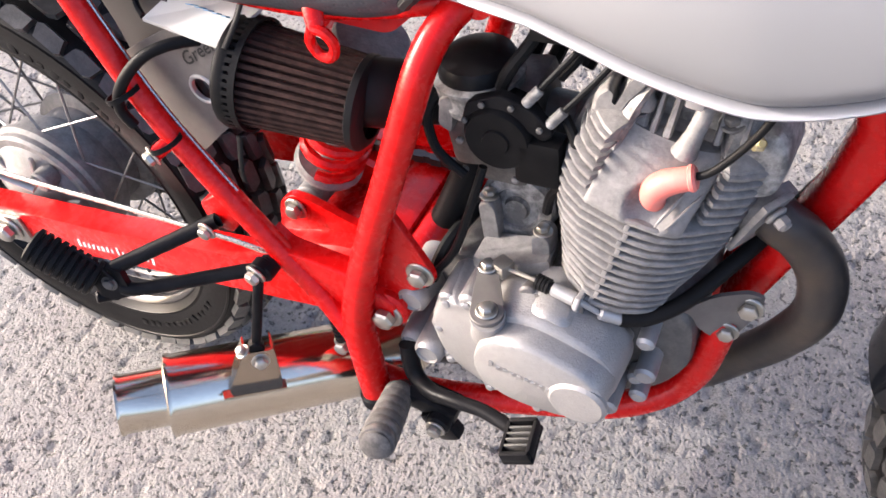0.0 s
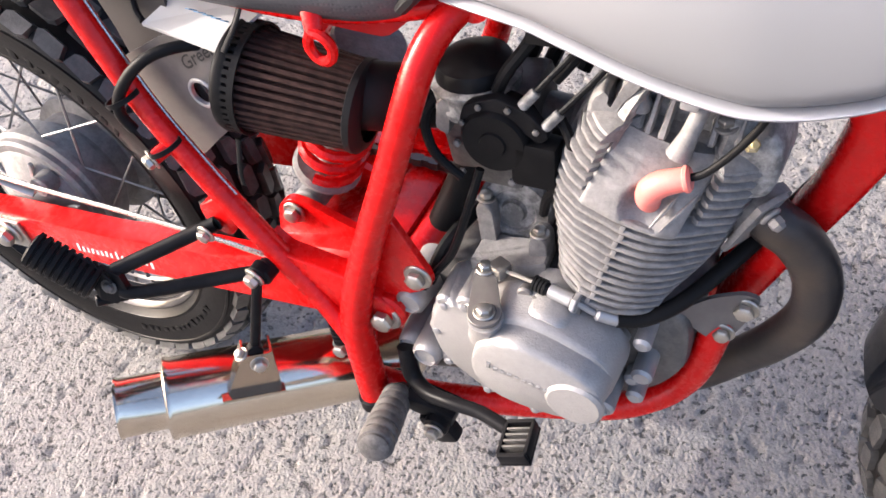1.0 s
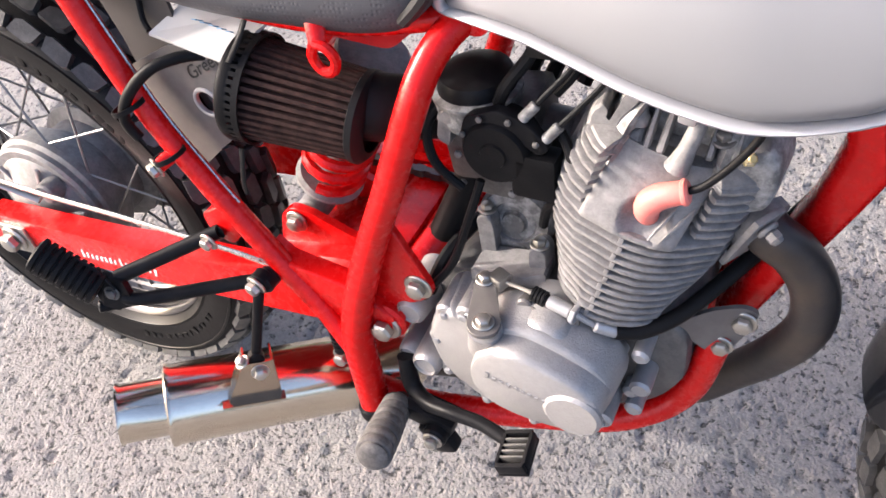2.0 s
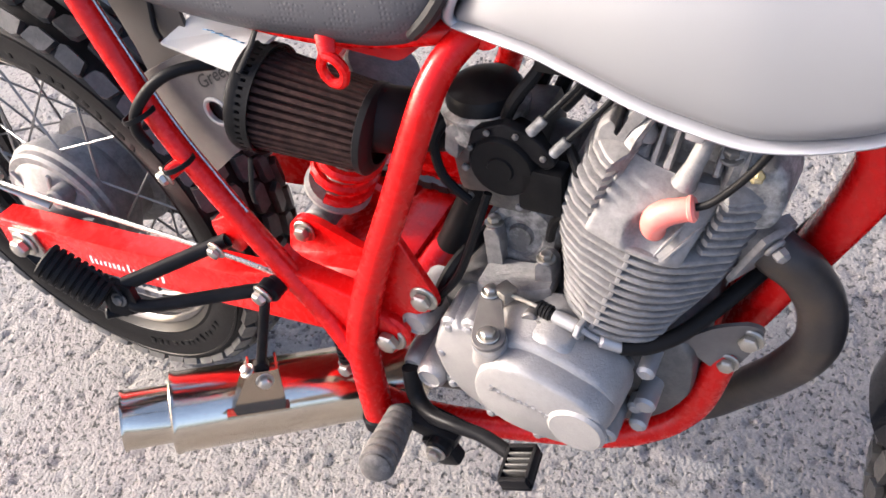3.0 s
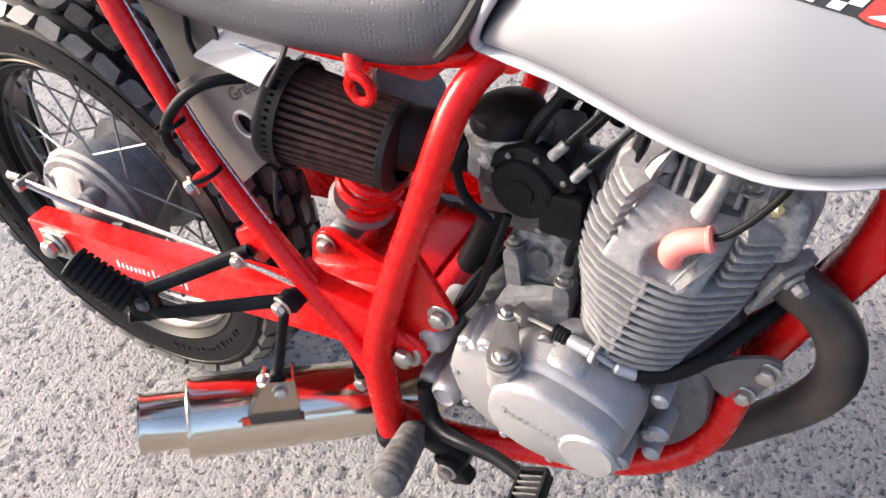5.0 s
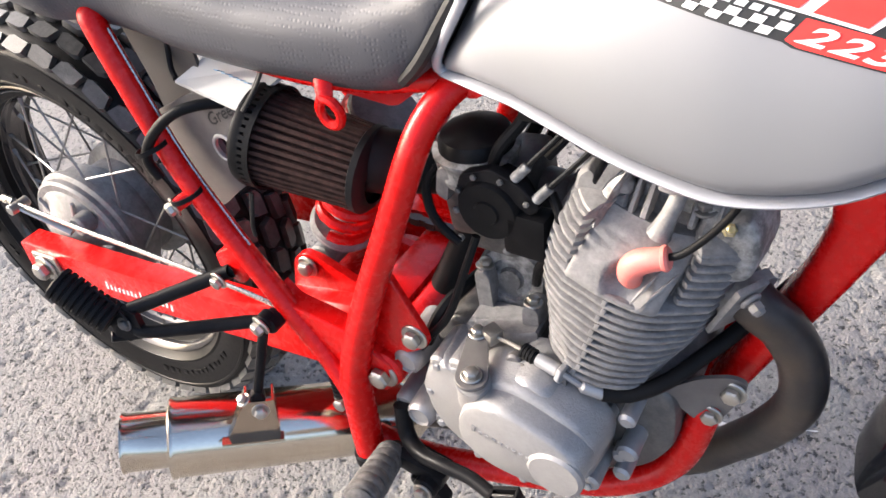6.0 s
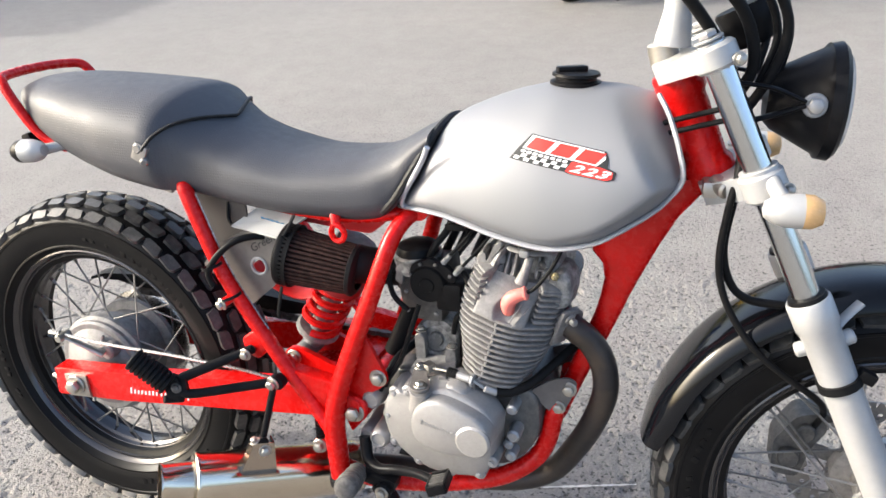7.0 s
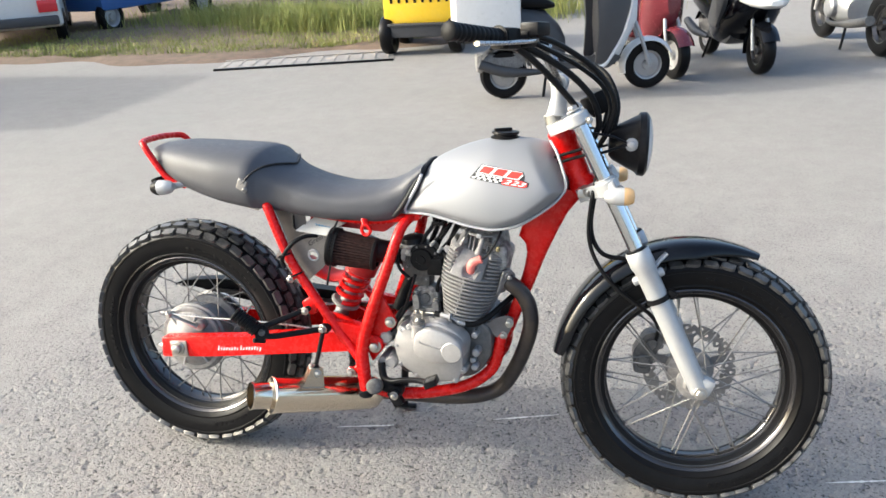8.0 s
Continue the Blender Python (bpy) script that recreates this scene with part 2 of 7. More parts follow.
def hexbolt(name, p, axis, r, h, mat, parent, washer=True):
    """A hexagon bolt head on a washer."""
    bm = bmesh.new()
    a = Vector(axis).normalized()
    p = Vector(p)
    if washer:
        rod(bm, p, p + a * h * 0.3, r * 1.45, 18, h * 0.1)
    rod(bm, p + a * h * 0.3, p + a * h, r, 6, h * 0.15)
    lathe(bm, p + a * h, a, [(0, h * 0.1), (r * 0.6, h * 0.08), (r * 0.8, 0)], 12)
    return part(name, bm, mat, parent)


def mirror_y(pts):
    return [(p[0], -p[1], p[2]) for p in pts]


# ---- asphalt: one sheet to the horizon, rough close to the motorcycle ----
def asphalt_material():
    m = bpy.data.materials.new("worn_asphalt")
    m.use_nodes = True
    t = m.node_tree
    bsdf = t.nodes["Principled BSDF"]
    geo = t.nodes.new("ShaderNodeTexCoord")

    def tex(kind, s, **kw):
        n = t.nodes.new(kind)
        n.inputs["Scale"].default_value = s
        t.links.new(geo.outputs["Object"], n.inputs["Vector"])
        for k, v in kw.items():
            n.inputs[k].default_value = v
        return n

    def rng(src, a, b, c, d):
        r = t.nodes.new("ShaderNodeMapRange")
        for k, v in zip(("From Min", "From Max", "To Min", "To Max"), (a, b, c, d)):
            r.inputs[k].default_value = v
        t.links.new(src, r.inputs["Value"])
        return r.outputs[0]

    def math_node(op, a, b):
        n = t.nodes.new("ShaderNodeMath")
        n.operation = op
        for i, v in enumerate((a, b)):
            if isinstance(v, float):
                n.inputs[i].default_value = v
            else:
                t.links.new(v, n.inputs[i])
        return n.outputs[0]

    stones = tex("ShaderNodeTexVoronoi", 190.0)
    pits = tex("ShaderNodeTexNoise", 104.0, Detail=3.0, Roughness=0.6)
    pores = tex("ShaderNodeTexNoise", 330.0, Detail=2.0, Roughness=0.55)
    big = tex("ShaderNodeTexNoise", 0.9, Detail=4.0, Roughness=0.55)
    mid = tex("ShaderNodeTexNoise", 7.0, Detail=4.0, Roughness=0.6)
    fine = tex("ShaderNodeTexNoise", 520.0, Detail=2.0)
    sep = t.nodes.new("ShaderNodeSeparateColor")
    t.links.new(stones.outputs["Color"], sep.inputs[0])
    tone = rng(sep.outputs[0], 0.0, 1.0, 0.89, 1.11)
    tone = math_node("MULTIPLY", tone, rng(big.outputs["Fac"], 0.3, 0.7, 0.94, 1.05))
    tone = math_node("MULTIPLY", tone, rng(mid.outputs["Fac"], 0.3, 0.7, 0.96, 1.04))
    # open pores cluster where the binder has worn away
    level = math_node("ADD", pits.outputs["Fac"], math_node("MULTIPLY", rng(mid.outputs["Fac"], 0.3, 0.7, -0.5, 0.5), 0.06))
    hole = rng(level, 0.365, 0.425, 0.30, 1.0)
    small = rng(pores.outputs["Fac"], 0.32, 0.42, 0.80, 1.0)
    hole = math_node("MULTIPLY", hole, small)
    # coarse where the motorcycle stands, worn smooth further out
    away = t.nodes.new("ShaderNodeVectorMath")
    away.operation = "DISTANCE"
    away.inputs[1].default_value = (0.6, 0.0, 0.0)
    t.links.new(geo.outputs["Object"], away.inputs[0])
    coarse = rng(away.outputs["Value"], 1.2, 3.6, 1.0, 0.12)
    hole = math_node("ADD", math_node("MULTIPLY", math_node("SUBTRACT", hole, 0.9), coarse), 0.9)
    tone = math_node("MULTIPLY", tone, hole)
    scale_v = t.nodes.new("ShaderNodeVectorMath")
    scale_v.operation = "SCALE"
    warm = t.nodes.new("ShaderNodeMix")
    warm.data_type = "RGBA"
    warm.inputs["A"].default_value, warm.inputs["B"].default_value = (0.222, 0.204, 0.194, 1), (0.222, 0.212, 0.196, 1)
    t.links.new(rng(mid.outputs["Fac"], 0.35, 0.65, 0.0, 1.0), warm.inputs["Factor"])
    t.links.new(warm.outputs["Result"], scale_v.inputs[0])
    t.links.new(tone, scale_v.inputs["Scale"])
    t.links.new(scale_v.outputs[0], bsdf.inputs["Base Color"])
    bsdf.inputs["Roughness"].default_value = 0.88
    h = math_node("ADD", hole, math_node("MULTIPLY", fine.outputs["Fac"], 0.35))
    h = math_node("ADD", h, math_node("MULTIPLY", rng(stones.outputs["Distance"], 0.0, 0.7, 1.0, 0.0), 0.55))
    h = math_node("ADD", h, math_node("MULTIPLY", rng(pits.outputs["Fac"], 0.35, 0.7, 0.0, 1.0), 0.45))
    bump = t.nodes.new("ShaderNodeBump")
    bump.inputs["Distance"].default_value = 0.0032
    t.links.new(math_node("MULTIPLY", coarse, 0.8), bump.inputs["Strength"])
    t.links.new(h, bump.inputs["Height"])
    t.links.new(bump.outputs["Normal"], bsdf.inputs["Normal"])
    return m


ASPHALT = asphalt_material()


def spread(lo, hi, step, far):
    """Coordinates: even steps from lo to hi, then growing out to far on both sides."""
    mid = list(np.arange(lo, hi + step / 2, step))
    out, d, x = [], step, hi
    while x < far:
        d *= 1.35
        x += d
        out.append(x)
    left, d, x = [], step, lo
    while x > -far:
        d *= 1.35
        x -= d
        left.append(x)
    return np.array(left[::-1] + mid + out)


gx, gy = spread(-0.85, 2.25, 0.006, 300.0), spread(-1.0, 1.25, 0.006, 300.0)
rng_g = np.random.default_rng(4)
X, Y = np.meshgrid(gx, gy, indexing="ij")
H = rng_g.normal(0, 1, X.shape)
K = (H * 1.4 + np.roll(H, 1, 0) + np.roll(H, -1, 0) + np.roll(H, 1, 1) + np.roll(H, -1, 1)) / 2.44
Z = np.clip(K, -1.2, 1.0) * 0.0005 - np.clip(-1.2 - K, 0, 0.8) * 0.0065 - 0.0012
inside = (X > -0.85) & (X < 2.25) & (Y > -1.0) & (Y < 1.25)
Z = np.where(inside, Z, -0.0015)
# flat where the tyres and the stand press on it
verts = np.stack([X.ravel(), Y.ravel(), Z.ravel()], 1)
nx, ny = X.shape
idx = np.arange(nx * ny).reshape(nx, ny)
faces = np.stack([idx[:-1, :-1].ravel(), idx[1:, :-1].ravel(), idx[1:, 1:].ravel(), idx[:-1, 1:].ravel()], 1)
gm = bpy.data.meshes.new("ground")
gm.from_pydata(verts.tolist(), [], faces.tolist())
gm.polygons.foreach_set("use_smooth", [True] * len(gm.polygons))
gm.materials.append(ASPHALT)
ground = new("ground", gm)
tagged(ground, "worn light grey asphalt yard with coarse open grain", "ground", kind="structure")

# -- worn white paint left on the asphalt --
PAINT_MARK = material("worn_road_paint", (0.62, 0.60, 0.56), 0.8, 0, 0.25, 30, 0.4, 200, dust=0.5, dust_colour=(0.36, 0.34, 0.32))
rnd = random.Random(17)
for (x0, y0), (x1, y1), w in (((0.36, 0.100), (0.53, 0.142), 0.010), ((0.82, 0.228), (1.01, 0.292), 0.009), ((1.73, 0.115), (1.89, 0.157), 0.011)):
    bm = bmesh.new()
    up_, low_ = [], []
    for k in range(25):
        t = k / 24
        x, y = x0 + (x1 - x0) * t, y0 + (y1 - y0) * t
        h = w * (0.25 + 0.75 * rnd.random()) * math.sin(math.pi * min(0.98, max(0.02, t))) ** 0.5
        up_.append(bm.verts.new((x, y + h * 0.5, 0.0012)))
        low_.append(bm.verts.new((x, y - h * 0.5, 0.0012)))
    for k in range(24):
        bm.faces.new((low_[k], low_[k + 1], up_[k + 1], up_[k]))
    tagged(part("paint_mark", bm, PAINT_MARK, sharp=80), "thin streak of worn white paint on asphalt", "road marking", kind="structure")


# ---- the motorcycle: x ahead, y to its left, z up; it leans on its side stand ----
LEAN = 7.5
bike = new("motorcycle")
bike.matrix_world = pose(0, 0, 0, -LEAN, 0, 0)
tagged(bike, "red-framed custom single-cylinder motorcycle leaning on its side stand", "motorcycle", kind="thing")
RIGHT, LEFT = (0, -1, 0), (0, 1, 0)


def curve_at(xs, ys, x):
    """A smooth, never overshooting curve through (xs, ys)."""
    xs, ys = np.array(xs, float), np.array(ys, float)
    h, d = np.diff(xs), np.diff(ys) / np.diff(xs)
    m = np.zeros(len(xs))
    m[0], m[-1] = d[0], d[-1]
    for i in range(1, len(xs) - 1):
        if d[i - 1] * d[i] > 0:
            w1, w2 = 2 * h[i] + h[i - 1], h[i] + 2 * h[i - 1]
            m[i] = (w1 + w2) / (w1 / d[i - 1] + w2 / d[i])
    i = int(np.clip(np.searchsorted(xs, x) - 1, 0, len(xs) - 2))
    t = (x - xs[i]) / h[i]
    return float(ys[i] * (2 * t ** 3 - 3 * t * t + 1) + m[i] * h[i] * (t ** 3 - 2 * t * t + t) + ys[i + 1] * (3 * t * t - 2 * t ** 3) + m[i + 1] * h[i] * (t ** 3 - t * t))


def shell_ring(x, zb, zt, w, foot, belly, power, n=14):
    """One cross-section of a tank or a seat: foot = width at the lower edge, belly = height of the widest place."""
    side = []
    for k in range(n + 1):
        s = 1 - (1 - k / n) ** 1.6
        g = foot + (1 - foot) * math.sin(math.pi / 2 * s / belly) if s < belly else max(0.0, 1 - ((s - belly) / (1 - belly)) ** power) ** (1 / 2.0)
        side.append((w * g, zb + (zt - zb) * s))
    right = [(x, -y, z) for y, z in side[:-1]]
    left = [(x, y, z) for y, z in reversed(side[:-1])]
    return right + [(x, 0, zt)] + left


# -- wheels --
def wheel(name, c, radius, half, bead, blocks, tyre_label, parent, depth=0.0115):
    """A wire-spoked wheel with a block-tread tyre round the axle at c."""
    cx, cy, cz = c
    w = new(name)
    w.parent = parent
    w["label"] = "wire-spoked wheel with black rim and knobbly tyre"
    tr = radius - 0.008
    prof = [(bead - 0.004, half * 0.62), (bead + 0.006, half * 0.80), (bead + 0.012, half * 0.885), (bead + 0.013, half * 0.91), (bead + 0.016, half * 0.91), (bead + 0.017, half * 0.90), (bead + 0.026, half * 0.95), (bead + 0.042, half), (tr - 0.034, half * 0.995), (tr - 0.033, half * 1.015), (tr - 0.029, half * 1.015), (tr - 0.028, half * 0.98), (tr - 0.017, half * 0.90), (tr - 0.007, half * 0.62), (tr - 0.001, half * 0.30), (tr, 0.0)]
    prof = prof + [(r, -h) for r, h in reversed(prof[:-1])] + [(bead - 0.02, -half * 0.5), (bead - 0.02, half * 0.5)]
    bm = bmesh.new()
    lathe(bm, c, LEFT, prof, 96, closed=True)
    # raised moulded marking on both sidewalls
    rnd = random.Random(9)
    for side in (-1, 1):
        for k in range(96):
            if k % 32 > 13 or rnd.random() < 0.15:
                continue
            a = 2 * math.pi * (k + 10 + rnd.uniform(-0.2, 0.2)) / 96
            o = Vector(c) + Vector((math.cos(a) * (bead + 0.034), side * half * 0.972, math.sin(a) * (bead + 0.034)))
            block(bm, o, (rnd.uniform(0.006, 0.012), 0.0030, rnd.uniform(0.007, 0.013)), 0.0006, Matrix.Rotation(radians(90) - a + rnd.choice((-0.3, 0.3)), 4, "Y"))
    part("tyre", bm, RUBBER, w, tyre_label)
    # tread blocks
    bm = bmesh.new()
    rows = [(s * f, d, k) for f, d, k, sides in ((0.83, -0.0145, 0.45, (-1, 1)), (0.42, -0.0040, 0.0, (-1, 1)), (0.0, 0.0, 0.5, (1,))) for s in sides]
    rnd = random.Random(5)
    for frac, drop, shift in rows:
        tilt = -frac * 0.75
        for k in range(blocks):
            a = 2 * math.pi * (k + shift) / blocks
            jit = rnd.uniform(-0.0004, 0.0004)
            ln, wd, ht = 2 * math.pi * radius / blocks * 0.405, half * 0.178, depth * (1.0 if abs(frac) < 0.7 else 0.85) + jit
            base = tr + drop - 0.003
            er, et, ey = Vector((math.cos(a), 0, math.sin(a))), Vector((-math.sin(a), 0, math.cos(a))), Vector((0, 1, 0))
            nrm = (er * math.cos(tilt) - ey * math.sin(tilt)).normalized()
            lat = (ey * math.cos(tilt) + er * math.sin(tilt)).normalized()
            o = Vector(c) + er * base + ey * frac * half
            skew = 0.35 if k % 2 else -0.35
            vs = []
            for hgt, k2 in ((0, 1.0), (ht, 0.92)):
                for u, v in ((-1, -0.7), (-0.6, -1), (1, -1 + 0.3), (1, 0.7), (0.6, 1), (-1, 1 - 0.3)):
                    vs.append(bm.verts.new(o + et * (u + skew * v * 0.5) * ln * k2 + lat * v * wd * k2 + nrm * hgt))
            for q in range(6):
                bm.faces.new((vs[q], vs[(q + 1) % 6], vs[6 + (q + 1) % 6], vs[6 + q]))
            bm.faces.new(vs[6:])
    part("tread", bm, TREAD, w)
    # rim
    bm = bmesh.new()
    hw = half * 0.74
    lathe(bm, c, LEFT, [(bead + 0.006, -hw), (bead + 0.006, -hw + 0.004), (bead - 0.010, -hw + 0.008), (bead - 0.014, -0.018), (bead - 0.014, 0.018), (bead - 0.010, hw - 0.008), (bead + 0.006, hw - 0.004), (bead + 0.006, hw),
                        (bead + 0.001, hw + 0.002), (bead - 0.005, hw - 0.002), (bead - 0.008, hw - 0.007), (bead - 0.0085, hw - 0.015), (bead - 0.014, hw - 0.018), (bead - 0.0155, hw * 0.50), (bead - 0.021, hw * 0.42), (bead - 0.022, 0.012), (bead - 0.026, 0.008), (bead - 0.026, -0.008), (bead - 0.022, -0.012), (bead - 0.021, -hw * 0.42), (bead - 0.0155, -hw * 0.50), (bead - 0.014, -hw + 0.018), (bead - 0.0085, -hw + 0.015), (bead - 0.008, -hw + 0.007), (bead - 0.005, -hw + 0.002), (bead + 0.001, -hw - 0.002)], 96, closed=True)
    part("rim", bm, RIM_BLACK, w)
    # spokes: four patterns, turned round the axle
    for side in (-1, 1):
        for lean in (-1, 1):
            bm = bmesh.new()
            a0, a1 = 0.0, lean * radians(52)
            hub_r = 0.036 if side < 0 and name != "rear_wheel" else 0.058
            if name == "rear_wheel":
                hub_r = 0.094
            p0 = Vector((cx + hub_r * math.cos(a0), cy + side * 0.042, cz + hub_r * math.sin(a0)))
            a1 = lean * radians(40 if hub_r > 0.05 else 58)
            p1 = Vector((cx + (bead - 0.02) * math.cos(a1), cy + side * 0.006, cz + (bead - 0.02) * math.sin(a1)))
            rod(bm, p0, p1, 0.0018, 6)
            rod(bm, p1 - (p1 - p0).normalized() * 0.014, p1, 0.0032, 6)
            first = part("spoke", bm, SPOKE, w)
            off = (0 if side < 0 else 20) + (0 if lean < 0 else 8)
            first.matrix_basis = Matrix.Translation(c) @ Matrix.Rotation(radians(off), 4, "Y") @ Matrix.Translation(-Vector(c))
            for k in range(1, 9):
                again(first, Matrix.Translation(c) @ Matrix.Rotation(radians(40 * k + off), 4, "Y") @ Matrix.Translation(-Vector(c)), w)
    return w


REAR, FRONT = (0.0, 0.0, 0.333), (1.387, 0.0, 0.326)
# the bars stand a little to the left: all that steers turns about the head tube
HEAD_TOP, HEAD_FOOT = Vector((1.038, 0, 0.938)), Vector((1.104, 0, 0.788))
STEER = Matrix.Translation(HEAD_FOOT) @ Matrix.Rotation(radians(6.0), 4, HEAD_TOP - HEAD_FOOT) @ Matrix.Translation(-HEAD_FOOT) @ Matrix.Translation((-0.0105, 0, 0))
rear_wheel = wheel("rear_wheel", REAR, 0.336, 0.066, 0.236, 46, "fat black block-tread tyre with dusty sidewall", bike)
front_wheel = wheel("front_wheel", FRONT, 0.325, 0.058, 0.234, 48, "black block-tread tyre", bike, 0.0100)

# rear hub with drum brake
bm = bmesh.new()
lathe(bm, REAR, LEFT, [(0.0, -0.060), (0.074, -0.060), (0.098, -0.054), (0.102, -0.050), (0.102, -0.042), (0.096, -0.040), (0.094, -0.010), (0.080, 0.006), (0.080, 0.030), (0.098, 0.036), (0.100, 0.044), (0.080, 0.058), (0.0, 0.058)], 48)
part("hub", bm, CAST_DULL, rear_wheel)
bm = bmesh.new()
lathe(bm, REAR, RIGHT, [(0.096, 0.054), (0.096, 0.062), (0.092, 0.066), (0.082, 0.066), (0.078, 0.070), (0.046, 0.083), (0.036, 0.092), (0.022, 0.095), (0.0, 0.095)], 48)
rod(bm, (0.045, -0.066, 0.385), (0.045, -0.092, 0.385), 0.016, 20, 0.003)
part("brake_panel", bm, CAST_DULL, rear_wheel, "cast aluminium drum brake panel")
for k in range(6):
    a = radians(60 * k + 10)
    bm = bmesh.new()
    block(bm, (0.066 * math.cos(a), -0.0755, 0.333 + 0.066 * math.sin(a)), (0.034, 0.006, 0.006), 0.002, Matrix.Rotation(-a, 4, "Y"))
    part("panel_rib", bm, CAST, rear_wheel)
bm = bmesh.new()
lathe(bm, (0, 0.07, 0.333), LEFT, [(0.06, 0.0), (0.098, 0.0), (0.104, 0.003), (0.098, 0.006), (0.06, 0.006)], 48, closed=True)
part("sprocket", bm, STEEL, rear_wheel)
# brake arm, rod and torque link
bm = bmesh.new()
tube(bm, [(0.045, -0.098, 0.385), (0.012, -0.11, 0.405), (-0.022, -0.12, 0.424)], [0.010, 0.007, 0.007], 10, 4, 0.6)
rod(bm, (-0.022, -0.105, 0.424), (-0.022, -0.135, 0.424), 0.0075, 12, 0.001)
part("brake_arm", bm, ZINC, bike)
bm = bmesh.new()
tube(bm, [(-0.05, -0.12, 0.428), (0.10, -0.12, 0.424), (0.25, -0.12, 0.426), (0.43, -0.115, 0.414), (0.56, -0.11, 0.37)], 0.003, 8, 4)
for k in range(5):
    rod(bm, (-0.052 + k * 0.005, -0.12, 0.428), (-0.049 + k * 0.005, -0.12, 0.428), 0.006, 8)
part("brake_rod", bm, STEEL, bike)
bm = bmesh.new()
tube(bm, [(0.02, -0.092, 0.30), (0.10, -0.10, 0.318), (0.20, -0.10, 0.325)], 0.007, 10, 3, 0.7)
part("torque_link", bm, ZINC, bike)

# front hub, disc and caliper
bm = bmesh.new()
lathe(bm, FRONT, LEFT, [(0.0, -0.062), (0.020, -0.062), (0.026, -0.05), (0.040, -0.046), (0.042, -0.038), (0.028, -0.030), (0.028, 0.028), (0.055, 0.036), (0.060, 0.050), (0.040, 0.056), (0.0, 0.06)], 36)
part("hub", bm, CAST_DULL, front_wheel)
bm = bmesh.new()
DISC_Y = 0.066
rin, rout, holes = 0.082, 0.116, 36
for k in range(holes):
    # each sector is a plate with a square hole, rounded by its corners
    a0, a1 = 2 * math.pi * k / holes, 2 * math.pi * (k + 1) / holes
    am, rm = (a0 + a1) / 2, 0.100 + (0.006 if k % 2 else -0.006)

    def pt(r, a, y):
        return (FRONT[0] + r * math.cos(a), y, FRONT[2] + r * math.sin(a))

    n = 8
    hole = [(rm * math.cos(am) + 0.0045 * math.cos(2 * math.pi * j / n), rm * math.sin(am) + 0.0045 * math.sin(2 * math.pi * j / n)) for j in range(n)]
    outer = []
    for j in range(n):
        d = Vector((math.cos(2 * math.pi * j / n), math.sin(2 * math.pi * j / n)))
        # cast from the hole's centre to the sector's edge
        best = 1.0
        o = Vector((rm * math.cos(am), rm * math.sin(am)))
        for s in range(1, 60):
            q = o + d * s * 0.0006
            ang = math.atan2(q.y, q.x) % (2 * math.pi)
            if q.length > rout or q.length < rin or abs((ang - am + math.pi) % (2 * math.pi) - math.pi) > math.pi / holes:
                break
        q = o + d * s * 0.0006
        outer.append((q.x, q.y))
    for y in (DISC_Y, DISC_Y + 0.004):
        hv = [bm.verts.new((FRONT[0] + p[0], y, FRONT[2] + p[1])) for p in hole]
        ov = [bm.verts.new((FRONT[0] + p[0], y, FRONT[2] + p[1])) for p in outer]
        for j in range(n):
            bm.faces.new((hv[j], hv[(j + 1) % n], ov[(j + 1) % n], ov[j]))
lathe(bm, (FRONT[0], DISC_Y, FRONT[2]), LEFT, [(rout, 0.0), (rout, 0.004)], 72)
part("brake_disc", bm, DISC, front_wheel, "drilled steel brake disc")
bm = bmesh.new()
lathe(bm, (FRONT[0], DISC_Y, FRONT[2]), LEFT, [(0.030, -0.003), (0.046, -0.003), (0.046, 0.004), (0.030, 0.004)], 36, closed=True)
for k in range(5):
    a = radians(72 * k + 20)
    block(bm, (FRONT[0] + 0.064 * math.cos(a), DISC_Y, FRONT[2] + 0.064 * math.sin(a)), (0.050, 0.006, 0.022), 0.002, Matrix.Rotation(-a, 4, "Y"))
part("disc_carrier", bm, CAST_DULL, front_wheel)
bm = bmesh.new()
FX, FZ = FRONT[0], FRONT[2]
prism(bm, rounded([(FX - 0.140, FZ - 0.012), (FX - 0.142, FZ + 0.045), (FX - 0.112, FZ + 0.092), (FX - 0.078, FZ + 0.100), (FX - 0.066, FZ + 0.072), (FX - 0.086, FZ + 0.040), (FX - 0.100, FZ - 0.016)], 0.010, 3), 0.040, 0.098, 0.008)
rod(bm, (FX - 0.118, 0.048, FZ + 0.020), (FX - 0.118, 0.030, FZ + 0.020), 0.017, 18, 0.003)
rod(bm, (FX - 0.098, 0.048, FZ + 0.066), (FX - 0.098, 0.030, FZ + 0.066), 0.015, 18, 0.003)
block(bm, (FX - 0.062, 0.070, FZ + 0.084), (0.050, 0.016, 0.022), 0.004, Matrix.Rotation(radians(-20), 4, "Y"))
part("brake_caliper", bm, CAST_GRIME_SHADE, bike, "grimy dark brake caliper")

